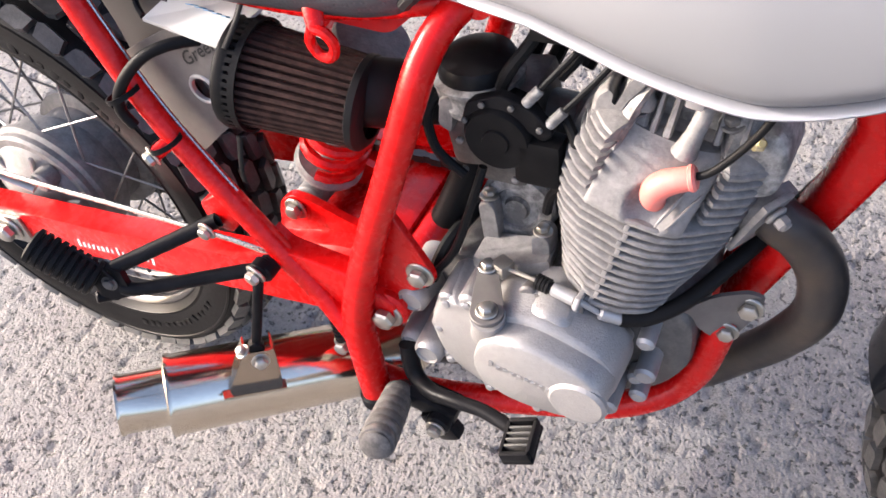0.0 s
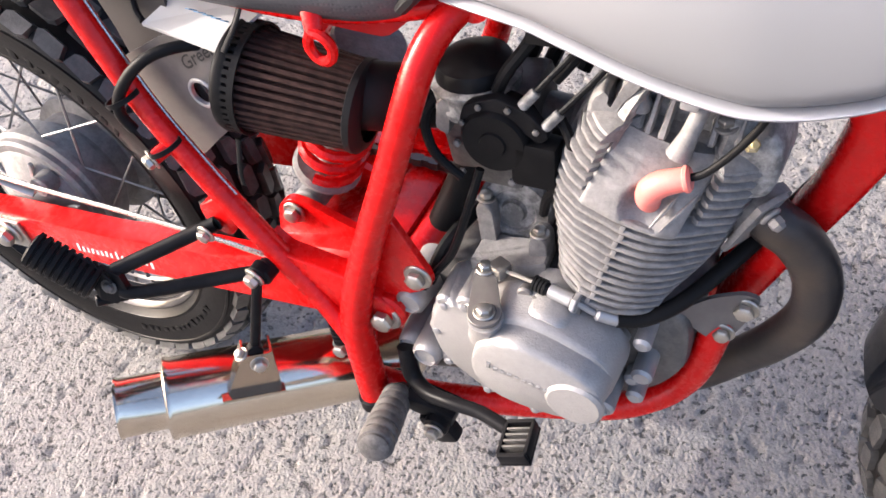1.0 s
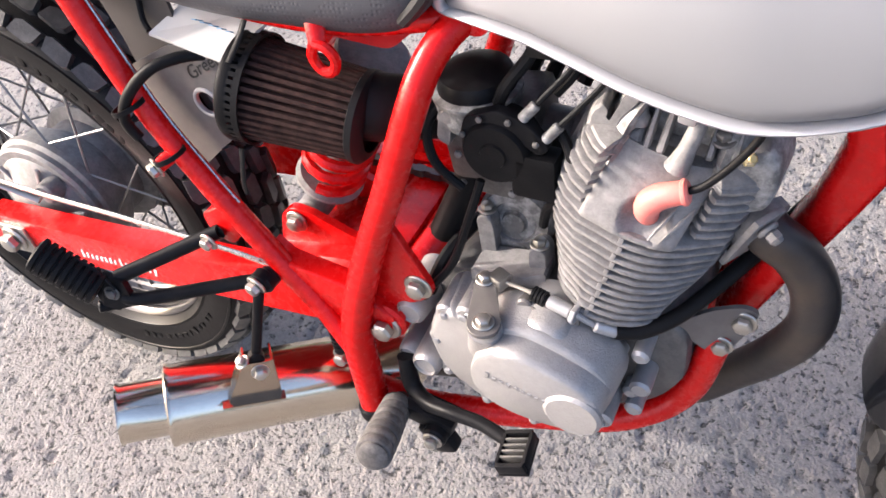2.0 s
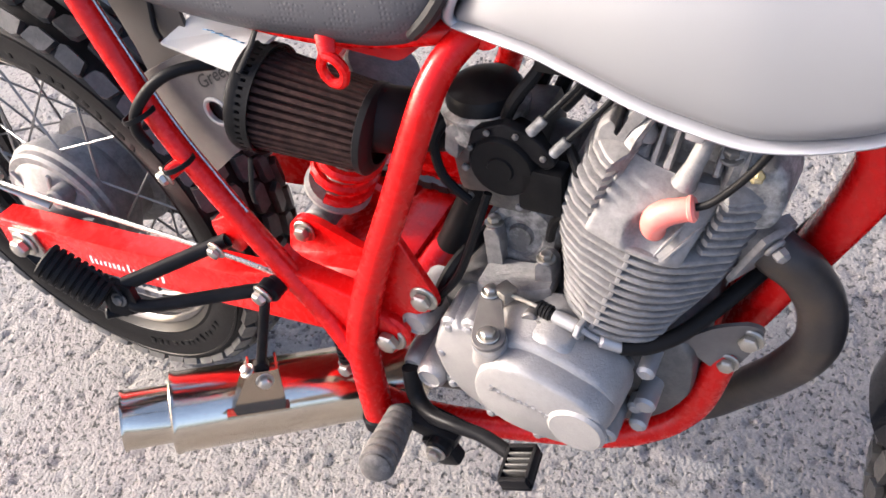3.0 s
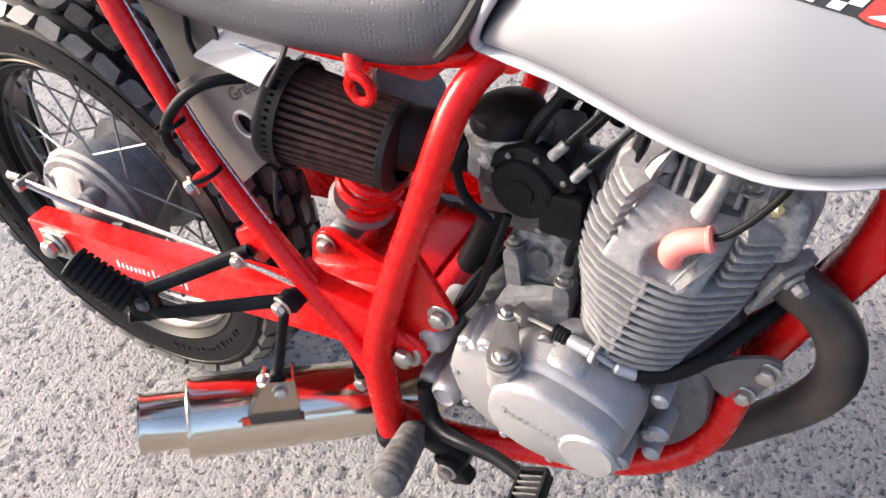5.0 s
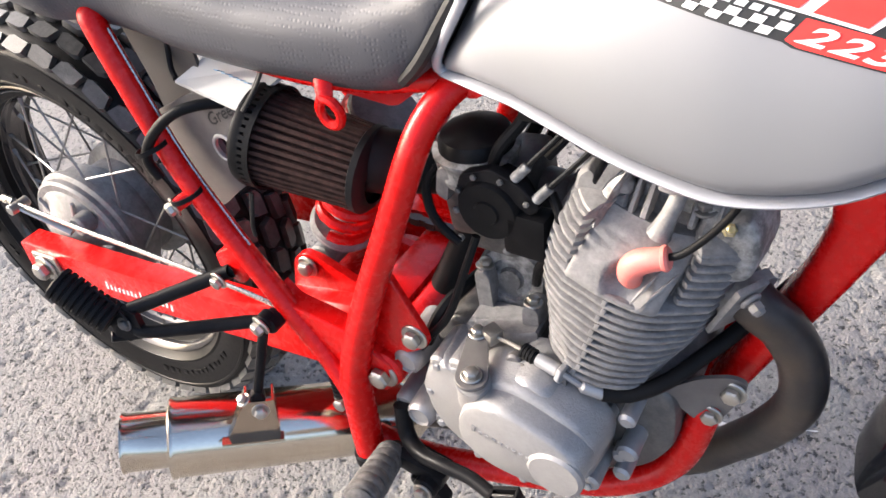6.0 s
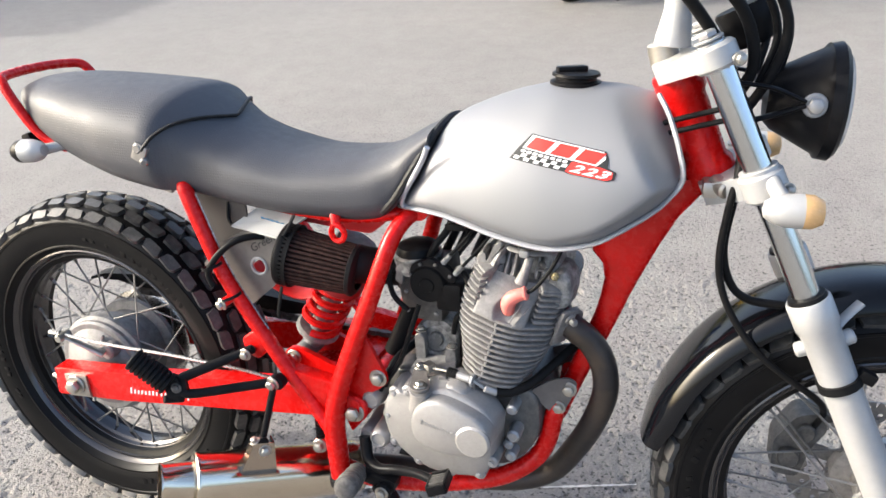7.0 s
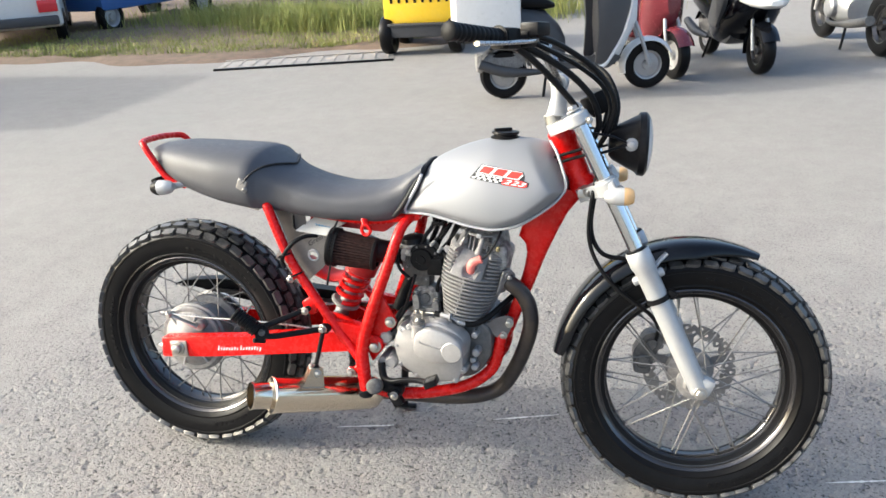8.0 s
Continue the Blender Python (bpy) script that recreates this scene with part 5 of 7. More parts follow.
bm = bmesh.new()
lathe(bm, (0.8205, -0.077, 0.664), (0.02, 0.1, 1), [(0.0085, 0.0), (0.0085, 0.007), (0.0062, 0.010), (0.0062, 0.017), (0.004, 0.020), (0.0, 0.021)], 12)
part("head_stud", bm, CAST_DULL, engine)
hexbolt("head_nut", (0.882, -0.074, 0.660), (0, -0.3, 1), 0.0065, 0.010, CAST_GRIME_SHADE, engine)
bm = bmesh.new()
prism(bm, rounded([(0.876, 0.596), (0.872, 0.626), (0.880, 0.644), (0.900, 0.660), (0.914, 0.665), (0.926, 0.652), (0.930, 0.628), (0.924, 0.596), (0.905, 0.588)], 0.008, 4), -0.030, -0.076, 0.009, 0.005)
part("exhaust_boss", bm, CAST_STAINED, engine, "corroded exhaust boss with pale stains")
bm = bmesh.new()
rod(bm, (0.901, -0.076, 0.648), (0.903, -0.083, 0.654), 0.0055, 6, 0.001)
rod(bm, (0.903, -0.083, 0.654), (0.905, -0.088, 0.659), 0.0035, 10, 0.001)
part("drain_fitting", bm, BRASS, engine, "tarnished brass fitting")
bm = bmesh.new()
tube(bm, [(0.822, -0.050, 0.697), (0.826, -0.070, 0.691), (0.838, -0.082, 0.688), (0.856, -0.086, 0.687), (0.874, -0.080, 0.684), (0.888, -0.066, 0.682), (0.894, -0.045, 0.684)], 0.0055, 10, 5, 0.55)
part("valve_cap", bm, CAST_DULL, engine)
bm = bmesh.new()
block(bm, (0.858, -0.090, 0.686), (0.013, 0.008, 0.011), 0.002, Matrix.Rotation(radians(10), 4, "Y"))
part("cap_clamp", bm, CAST, engine)
bm = bmesh.new()
lathe(bm, (0.839, -0.082, 0.588), (-0.05, -1, 0.25), [(0.0115, -0.006), (0.0115, 0.004), (0.0, 0.004)], 6)
part("spark_plug", bm, ZINC, engine)
bm = bmesh.new()
rod(bm, (0.839, -0.084, 0.5885), (0.839, -0.099, 0.5955), 0.0084, 20, 0.002)
part("plug_insulator", bm, CERAMIC, engine, "white ceramic insulator")
bm = bmesh.new()
tube(bm, [(0.839, -0.098, 0.5955), (0.8385, -0.1030, 0.6045), (0.8405, -0.1060, 0.6145), (0.847, -0.1065, 0.6225), (0.856, -0.1060, 0.6275), (0.864, -0.1050, 0.6305)], [0.0090, 0.0100, 0.0107, 0.0104, 0.0094, 0.0090], 20, 5)
rod(bm, (0.862, -0.1052, 0.6298), (0.868, -0.1045, 0.6318), 0.0102, 20, 0.002)
part("plug_boot", bm, PINK, engine, "salmon-pink rubber spark plug boot")
bm = bmesh.new()
tube(bm, [(0.865, -0.1047, 0.6316), (0.876, -0.104, 0.638), (0.890, -0.102, 0.655), (0.904, -0.099, 0.678), (0.912, -0.092, 0.698), (0.916, -0.07, 0.722)], 0.0030, 12, 6)
part("plug_lead", bm, RUBBER_BLACK, engine, "black ignition lead")
hexbolt("case_bolt", (0.834, -0.082, 0.458), RIGHT, 0.0075, 0.010, ZINC, engine)
bm = bmesh.new()
rod(bm, (0.850, -0.02, 0.352), (0.862, -0.070, 0.352), 0.009, 14, 0.003)
rod(bm, (0.840, -0.080, 0.360), (0.840, -0.100, 0.360), 0.008, 14, 0.003)
part("oil_plug", bm, CAST, engine)

# -- carburettor --
carb = new("carburettor")
carb.parent = bike
bm = bmesh.new()
block(bm, (0.690, -0.030, 0.600), (0.085, 0.075, 0.075), 0.010, Matrix.Rotation(radians(-8), 4, "Y"))
rod(bm, (0.640, -0.03, 0.608), (0.760, -0.02, 0.592), 0.026, 22, 0.003)
block(bm, (0.690, -0.030, 0.556), (0.058, 0.055, 0.040), 0.010)
rod(bm, (0.690, -0.03, 0.540), (0.690, -0.03, 0.528), 0.010, 6, 0.002)
part("carb_body", bm, CAST_GRIME_SHADE, carb)
# hoses, clamps and linkage round the carburettor
for p, q, r in (((0.752, -0.020, 0.593), (0.760, -0.0195, 0.592), 0.0305), ((0.640, -0.030, 0.608), (0.648, -0.029, 0.607), 0.030)):
    bm = bmesh.new()
    rod(bm, p, q, r, 26, 0.001)
    block(bm, (p[0] + 0.004, p[1] - r - 0.003, p[2] + 0.004), (0.010, 0.010, 0.012), 0.002)
    part("hose_clamp", bm, CAST_GRIME_SHADE, carb)
for k, pts in enumerate(([(0.735, -0.035, 0.725), (0.732, -0.060, 0.700), (0.716, -0.075, 0.676), (0.706, -0.072, 0.655)], [(0.655, -0.060, 0.640), (0.640, -0.078, 0.622), (0.648, -0.086, 0.590), (0.672, -0.085, 0.566)], [(0.760, -0.075, 0.640), (0.772, -0.085, 0.622), (0.768, -0.088, 0.590), (0.750, -0.080, 0.560), (0.742, -0.07, 0.53)], [(0.780, -0.02, 0.72), (0.768, -0.055, 0.690), (0.752, -0.065, 0.668)])):
    bm = bmesh.new()
    tube(bm, pts, 0.0045 if k else 0.0055, 9, 5)
    part("fuel_hose", bm, RUBBER_BLACK, carb)
bm = bmesh.new()
block(bm, (0.742, -0.045, 0.716), (0.026, 0.024, 0.022), 0.004)
rod(bm, (0.742, -0.055, 0.714), (0.742, -0.074, 0.710), 0.006, 12, 0.001)
block(bm, (0.748, -0.076, 0.709), (0.030, 0.004, 0.009), 0.001)
part("fuel_tap", bm, BLACK_PLASTIC, carb)
for dx, dz in ((-0.024, -0.026), (0.024, -0.026), (-0.026, 0.006)):
    hexbolt("bowl_screw", (0.690 + dx, -0.0680, 0.566 + dz + 0.02), RIGHT, 0.0038, 0.006, CAST_DULL, carb, washer=False)
bm = bmesh.new()
prism(bm, rounded([(0.650, 0.612), (0.654, 0.640), (0.668, 0.648), (0.676, 0.640), (0.666, 0.630), (0.662, 0.606)], 0.004, 2), -0.070, -0.082, 0.002)
part("choke_lever", bm, CAST_DULL, carb)
bm = bmesh.new()
lathe(bm, (0.676, -0.045, 0.640), (-0.05, -0.05, 1), [(0.036, 0.0), (0.0365, 0.004), (0.0345, 0.008), (0.034, 0.018), (0.031, 0.024), (0.020, 0.029), (0.008, 0.031), (0.0, 0.031)], 30)
part("vacuum_dome", bm, BLACK_SATIN, carb, "black domed carburettor top")
bm = bmesh.new()
lathe(bm, (0.676, -0.045, 0.628), (-0.05, -0.05, 1), [(0.038, -0.004), (0.0395, 0.0), (0.0395, 0.005), (0.038, 0.007), (0.038, 0.017), (0.0395, 0.019), (0.0395, 0.022), (0.034, 0.024)], 30)
part("dome_rim", bm, CAST_STAINED, carb)
bm = bmesh.new()
lathe(bm, (0.708, -0.078, 0.617), RIGHT, [(0.030, -0.02), (0.030, 0.012), (0.027, 0.016), (0.012, 0.016), (0.011, 0.018), (0.0, 0.018)], 28)
block(bm, (0.742, -0.082, 0.600), (0.040, 0.024, 0.045), 0.006)
part("throttle_cover", bm, BLACK_PLASTIC, carb)
bm = bmesh.new()
prism(bm, rounded([(0.676, 0.628), (0.682, 0.648), (0.712, 0.660), (0.740, 0.650), (0.756, 0.632), (0.748, 0.622), (0.722, 0.640), (0.694, 0.634)], 0.005, 3), -0.080, -0.090, 0.002)
part("cable_bracket", bm, BLACK_SATIN, carb)
for p in ((0.681, 0.632), (0.697, 0.650), (0.722, 0.652), (0.745, 0.636)):
    hexbolt("carb_screw", (p[0], -0.090, p[1]), RIGHT, 0.0030, 0.004, CAST_GRIME_SHADE, carb, washer=False)
for x, z, tgt in ((0.731, 0.653, (0.790, -0.055, 0.722)), (0.750, 0.637, (0.815, -0.055, 0.712))):
    p, q = Vector((x, -0.086, z)), Vector(tgt)
    d = (q - p).normalized()
    bm = bmesh.new()
    rod(bm, p, p + d * 0.018, 0.0046, 12, 0.001)
    part("cable_ferrule", bm, CAST_STAINED, carb)
    bm = bmesh.new()
    tube(bm, [p + d * 0.015, p + d * 0.05, q, q + Vector((0.06, 0.02, 0.03))], 0.0026, 8, 4)
    part("throttle_cable", bm, RUBBER_BLACK, carb)
bm = bmesh.new()
tube(bm, [(0.648, -0.035, 0.612), (0.625, -0.055, 0.622), (0.600, -0.075, 0.630), (0.585, -0.080, 0.632)], [0.027, 0.028, 0.030, 0.031], 20, 4)
part("intake_boot", bm, RUBBER_BLACK, carb)
bm = bmesh.new()
tube(bm, [(0.76, -0.02, 0.592), (0.785, 0, 0.60)], 0.024, 18, 2)
part("inlet_stub", bm, BLACK_SATIN, carb)
bm = bmesh.new()
for off, top_ in ((0.0, (0.80, 0.03, 0.73)), (0.03, (0.76, 0.05, 0.74)), (-0.02, (0.73, 0.06, 0.74))):
    tube(bm, [(0.72 + off, 0.01, 0.63), (0.735 + off, 0.03, 0.67), (0.745 + off, 0.03, 0.70), top_], 0.007, 8, 5)
part("fuel_hose", bm, RUBBER_BLACK, carb)

# -- air filter --
filt = new("air_filter")
filt.parent = bike
filt["label"] = "conical cotton air filter with brown pleats"
fa, fb = Vector((0.462, -0.098, 0.643)), Vector((0.586, -0.084, 0.622))
fax = (fb - fa).normalized()
fx_, fy_, fz_ = basis(fax)
bm = bmesh.new()
PL = 38
ring0, ring1 = [], []
for k in range(PL * 4):
    a_ = 2 * math.pi * (k // 4 + (0.0, 0.50, 0.66, 0.84)[k % 4]) / PL
    for ring, o, r in ((ring0, fa + fax * 0.012, 0.0472 if k % 4 < 2 else 0.0392), (ring1, fb - fax * 0.006, 0.0408 if k % 4 < 2 else 0.0340)):
        ring.append(bm.verts.new(o + (fx_ * math.cos(a_) + fy_ * math.sin(a_)) * r))
for k in range(PL * 4):
    bm.faces.new((ring0[k], ring0[(k + 1) % (PL * 4)], ring1[(k + 1) % (PL * 4)], ring1[k]))
part("pleats", bm, PLEAT, filt, "dusty brown filter pleats", sharp=20)
bm = bmesh.new()
lathe(bm, fa, fax, [(0.0, 0.0), (0.046, 0.0), (0.0505, 0.003), (0.0520, 0.008), (0.0505, 0.014), (0.045, 0.016)], 40)
part("end_cap", bm, BLACK_PLASTIC, filt, "grey-black moulded end cap")
bm = bmesh.new()
for k in range(46):
    a_ = 2 * math.pi * k / 46
    o = fa + fax * 0.018 + (fx_ * math.cos(a_) + fy_ * math.sin(a_)) * 0.0492
    rot = Matrix((fx_ * math.cos(a_) + fy_ * math.sin(a_), fz_, (fx_ * math.cos(a_) + fy_ * math.sin(a_)).cross(fz_))).transposed().to_4x4()
    block(bm, o, (0.004, 0.010, 0.0042), 0.0, rot)
part("cap_teeth", bm, BLACK_PLASTIC, filt)
bm = bmesh.new()
lathe(bm, fb - fax * 0.008, fax, [(0.0395, 0.0), (0.0425, 0.002), (0.0425, 0.008), (0.037, 0.013), (0.030, 0.015)], 40)
part("mount_flange", bm, RUBBER_BLACK, filt)
bm = bmesh.new()
so = fa + fax * 0.022
lathe(bm, so, fax, [(0.0490, -0.003), (0.0512, -0.003), (0.0512, 0.003), (0.0490, 0.003)], 48, closed=True)
tube(bm, [so + Vector((0.0, -0.03, 0.045)), so + Vector((0.004, -0.01, 0.062)), so + Vector((0.010, 0.005, 0.085))], 0.0035, 8, 4, 0.4)
tube(bm, [so + Vector((-0.002, -0.045, -0.035)), so + Vector((-0.008, -0.05, -0.07)), so + Vector((-0.012, -0.048, -0.088))], 0.003, 8, 4, 0.4)
part("cable_tie", bm, RUBBER_BLACK, filt, "black cable tie")

# -- side plates below the seat --
bm = bmesh.new()
outer = [bm.verts.new((x, -0.100, z)) for x, z in rounded([(0.308, 0.602), (0.330, 0.640), (0.394, 0.674), (0.468, 0.676), (0.478, 0.640), (0.445, 0.585), (0.418, 0.563), (0.386, 0.534), (0.366, 0.536), (0.338, 0.585)], 0.008, 3)]
inner = [bm.verts.new((0.418 + 0.0125 * math.cos(2 * math.pi * k / 20), -0.100, 0.616 + 0.0125 * math.sin(2 * math.pi * k / 20))) for k in range(20)]
rim_edges = [bm.edges.new((loop[k - 1], loop[k])) for loop in (outer, inner) for k in range(len(loop))]
sheet = bmesh.ops.triangle_fill(bm, use_beauty=True, edges=rim_edges)
faces = [f for f in sheet["geom"] if isinstance(f, bmesh.types.BMFace)]
raised = bmesh.ops.extrude_face_region(bm, geom=faces)
bmesh.ops.translate(bm, vec=(0, -0.0025, 0), verts=[v for v in raised["geom"] if isinstance(v, bmesh.types.BMVert)])
bmesh.ops.reverse_faces(bm, faces=faces)
plate = part("side_plate", bm, PLATE_ALU, bike, "bare aluminium plate with handwritten marks")
bm = bmesh.new()
lathe(bm, (0.418, -0.1028, 0.616), RIGHT, [(0.0122, -0.003), (0.0122, 0.0012), (0.0140, 0.0018), (0.0160, 0.0010), (0.0165, 0.0)], 28)
part("plate_grommet", bm, CAST, plate, "pale rim of a round hole")
bm = text_mesh("Green", 0.2, 0.008)
for v in bm.verts:
    u, h = v.co.x * 0.052, v.co.y * 0.0135
    v.co = (0.410 + u * 0.86 - h * 0.45, -0.1031, 0.640 + u * 0.50 + h * 0.88)
part("handwriting", bm, BLACK_INK, plate, "black marker handwriting", sharp=80)
bm = bmesh.new()
prism(bm, rounded([(0.296, 0.735), (0.392, 0.722), (0.396, 0.670), (0.375, 0.650), (0.325, 0.612), (0.318, 0.66)], 0.006, 3), -0.082, -0.086, 0.0)
panel = part("inner_panel", bm, PLATE_DARK, bike, "dark inner side panel")
bm = bmesh.new()
tube(bm, [(0.322, -0.116, 0.735), (0.371, -0.122, 0.621), (0.417, -0.127, 0.551), (0.440, -0.128, 0.517)], 0.0013, 6, 4)
part("folded_edge", bm, STEEL, panel, "bright folded sheet edge")
bm = bmesh.new()
loft(bm, [[(0.372, -0.100, 0.678), (0.418, -0.060, 0.712), (0.505, -0.060, 0.702), (0.462, -0.112, 0.672)], [(0.372, -0.100, 0.681), (0.418, -0.060, 0.715), (0.505, -0.060, 0.705), (0.462, -0.112, 0.675)]])
tray = part("electrics_tray", bm, WHITE_STICKER, bike, "white metal electrics tray with a sticker")
for k in range(5):
    bm = bmesh.new()
    o = Vector((0.425 + k * 0.009, -0.088, 0.6952 - k * 0.0016))
    block(bm, o, (0.005, 0.010, 0.0008), 0.0, Matrix.Rotation(radians(-35), 4, "X"))
    part("sticker_bar", bm, BLUE_INK, tray)
bm = bmesh.new()
tube(bm, [(0.360, -0.085, 0.716), (0.362, -0.092, 0.690), (0.372, -0.098, 0.682)], 0.003, 8, 3)
part("tray_stay", bm, BLACK_SATIN, bike)
bm = bmesh.new()
tube(bm, [(0.478, -0.066, 0.652), (0.432, -0.098, 0.668), (0.397, -0.127, 0.667), (0.367, -0.142, 0.642), (0.350, -0.146, 0.612), (0.356, -0.144, 0.590)], 0.0056, 12, 6)
for q in ((0.352, -0.138, 0.622), (0.385, -0.142, 0.575)):
    lathe(bm, q, (0.35, 0, -0.93), [(0.016, -0.002), (0.0175, -0.002), (0.0175, 0.003), (0.016, 0.003)], 20, closed=True)
part("wiring_loom", bm, RUBBER_BLACK, bike, "black taped wiring loom")

# -- exhaust --
exhaust = new("exhaust")
exhaust.parent = bike
bm = bmesh.new()
PIPE = [(0.896, -0.026, 0.574), (0.925, -0.046, 0.558), (0.951, -0.041, 0.535), (0.972, -0.038, 0.498), (0.977, -0.031, 0.444), (0.958, -0.010, 0.372), (0.926, 0.015, 0.297), (0.890, 0.024, 0.240), (0.840, 0.016, 0.214), (0.770, 0.002, 0.206), (0.690, -0.012, 0.208), (0.610, -0.028, 0.214), (0.566, -0.044, 0.220)]
tube(bm, PIPE, 0.0203, 20, 7)
part("header_pipe", bm, HEADER_IRON, exhaust, "dull burnt-brown header pipe")
bm = bmesh.new()
fl, fdir = Vector((0.912, -0.042, 0.566)), Vector((0.78, -0.50, -0.37)).normalized()
lathe(bm, fl, fdir, [(0.019, 0.0), (0.027, 0.0), (0.027, 0.010), (0.019, 0.010)], 24, closed=True)
flong = (Vector((0.922, -0.079, 0.604)) - Vector((0.902, -0.066, 0.546)))
flong = (flong - fdir * flong.dot(fdir)).normalized()
frot = Matrix((flong, fdir, flong.cross(fdir))).transposed().to_4x4()
block(bm, fl + fdir * 0.003 + Vector((0, -0.020, 0)), (0.068, 0.006, 0.030), 0.002, frot)
part("header_flange", bm, CAST_DULL, exhaust, "oval cast exhaust flange")
hexbolt("flange_nut", fl + fdir * 0.006 + Vector((0, -0.022, 0)) + flong * 0.022, fdir, 0.0062, 0.014, CAST_DULL, exhaust)
ma, mb = Vector((0.346, -0.253, 0.281)), Vector((0.560, -0.048, 0.221))
mx = (mb - ma).normalized()
ml = (mb - ma).length
bm = bmesh.new()
lathe(bm, ma, mx, [(0.030, 0.004), (0.046, 0.0), (0.0485, 0.002), (0.0485, 0.006), (0.047, 0.009), (0.047, ml - 0.03), (0.044, ml - 0.012), (0.022, ml + 0.01)], 48)
part("silencer", bm, STAINLESS, exhaust, "polished stainless silencer")
bm = bmesh.new()
lathe(bm, ma, mx, [(0.034, 0.006), (0.034, -0.048), (0.0355, -0.050), (0.0355, -0.053), (0.0325, -0.053), (0.0325, 0.004), (0.0, 0.004)], 40)
part("tailpipe", bm, STAINLESS, exhaust)
bm = bmesh.new()
BA, BB, BC, BD = Vector((0.424, -0.231, 0.297)), Vector((0.466, -0.193, 0.286)), Vector((0.462, -0.184, 0.338)), Vector((0.440, -0.204, 0.344))
bn = (BB - BA).cross(BD - BA).normalized()
if bn.y > 0:
    bn = -bn
loft(bm, [[v - bn * 0.0015 for v in (BA, BB, BC, BD)], [v + bn * 0.0015 for v in (BA, BB, BC, BD)]])
foot = [BA - (BB - BA) * 0.10, BB + (BB - BA) * 0.10]
loft(bm, [[foot[0] + bn * 0.010, foot[1] + bn * 0.010, foot[1] - bn * 0.004, foot[0] - bn * 0.004], [v + Vector((0, 0, 0.003)) for v in (foot[0] + bn * 0.010, foot[1] + bn * 0.010, foot[1] - bn * 0.004, foot[0] - bn * 0.004)]])
part("silencer_bracket", bm, BRACKET, exhaust, "bent heat-tinted steel bracket")
for o, w_ in ((BA, BD), (BB, BC)):
    bm = bmesh.new()
    loft(bm, [[o, w_, w_ - bn * 0.030, o - bn * 0.022], [v + (BB - BA).normalized() * 0.0025 for v in (o, w_, w_ - bn * 0.030, o - bn * 0.022)]])
    part("bracket_wing", bm, BRACKET, exhaust)
mid_b = (BC + BD) / 2
hexbolt("bracket_bolt", mid_b - Vector((0, 0, 0.014)) + bn * 0.0015, bn, 0.0075, 0.010, ZINC, exhaust)
hexbolt("bracket_bolt", BD + Vector((0.002, 0, 0.004)), (-0.3, -0.3, 0.9), 0.006, 0.008, ZINC, exhaust)
bm = bmesh.new()
s0, s1 = Vector((0.460, -0.158, 0.438)), mid_b - bn * 0.010
rod(bm, s0, s1, 0.0058, 12, 0.001)
rod(bm, s0 + Vector((0, 0.012, 0)), s0 - Vector((0, 0.004, 0)), 0.011, 14, 0.002)
rod(bm, s1 - bn * 0.006, s1 + bn * 0.009, 0.009, 14, 0.002)
part("silencer_stay", bm, BLACK_SATIN, exhaust)
hexbolt("stay_bolt", s0 - Vector((0, 0.003, 0)), (-0.2, -1, -0.2), 0.0085, 0.012, ZINC, exhaust)

# -- pillion footrest on its two black rods --
rear_peg = new("pillion_footrest")
rear_peg.parent = bike
rear_peg["label"] = "folding ribbed rubber footrest on black rods"
bm = bmesh.new()
apex = Vector((0.318, -0.224, 0.442))
tube(bm, [(0.415, -0.146, 0.484), (0.405, -0.150, 0.480), apex + Vector((0.004, 0.008, 0.010))], 0.0082, 12, 2)
part("upper_rod", bm, BLACK_SATIN, rear_peg)
bm = bmesh.new()
tube(bm, [(0.462, -0.152, 0.433), (0.440, -0.160, 0.432), (0.350, -0.214, 0.428), apex + Vector((0.010, 0.002, -0.012))], 0.0078, 12, 4)
rod(bm, (0.463, -0.138, 0.434), (0.463, -0.160, 0.434), 0.012, 14, 0.003)
part("lower_rod", bm, BLACK_SATIN, rear_peg)
hexbolt("rod_bolt", (0.411, -0.158, 0.481), (-0.1, -1, -0.1), 0.0075, 0.009, ZINC, rear_peg)
bm = bmesh.new()
plate_pts = [apex + Vector(v) for v in ((-0.022, -0.004, 0.006), (-0.006, 0.002, 0.020), (0.016, 0.006, 0.012), (0.020, 0.004, -0.012), (0.004, -0.004, -0.026), (-0.010, -0.010, -0.018))]
pn = (plate_pts[2] - plate_pts[0]).cross(plate_pts[4] - plate_pts[0]).normalized()
loft(bm, [[v - pn * 0.004 for v in plate_pts], [v + pn * 0.004 for v in plate_pts]])
part("hinge_plate", bm, BLACK_SATIN, rear_peg)
if pn.y > 0:
    pn = -pn
hexbolt("hinge_bolt", apex + Vector((0.002, -0.001, -0.002)) + pn * 0.004, pn, 0.0062, 0.005, CAST_GRIME_SHADE, rear_peg)
bm = bmesh.new()
rod(bm, apex + Vector((-0.016, -0.016, -0.020)), apex + Vector((0.002, 0.010, -0.030)), 0.0065, 14, 0.001)
part("hinge_pin", bm, BLACK_SATIN, rear_peg)
bm = bmesh.new()
tube(bm, [apex + Vector(v) for v in ((0.010, -0.004, 0.006), (-0.004, -0.004, 0.026), (-0.022, -0.006, 0.040), (-0.040, -0.010, 0.046), (-0.052, -0.018, 0.044))], 0.0018, 8, 5)
part("return_spring", bm, BLACK_SATIN, rear_peg, "bent black wire spring")
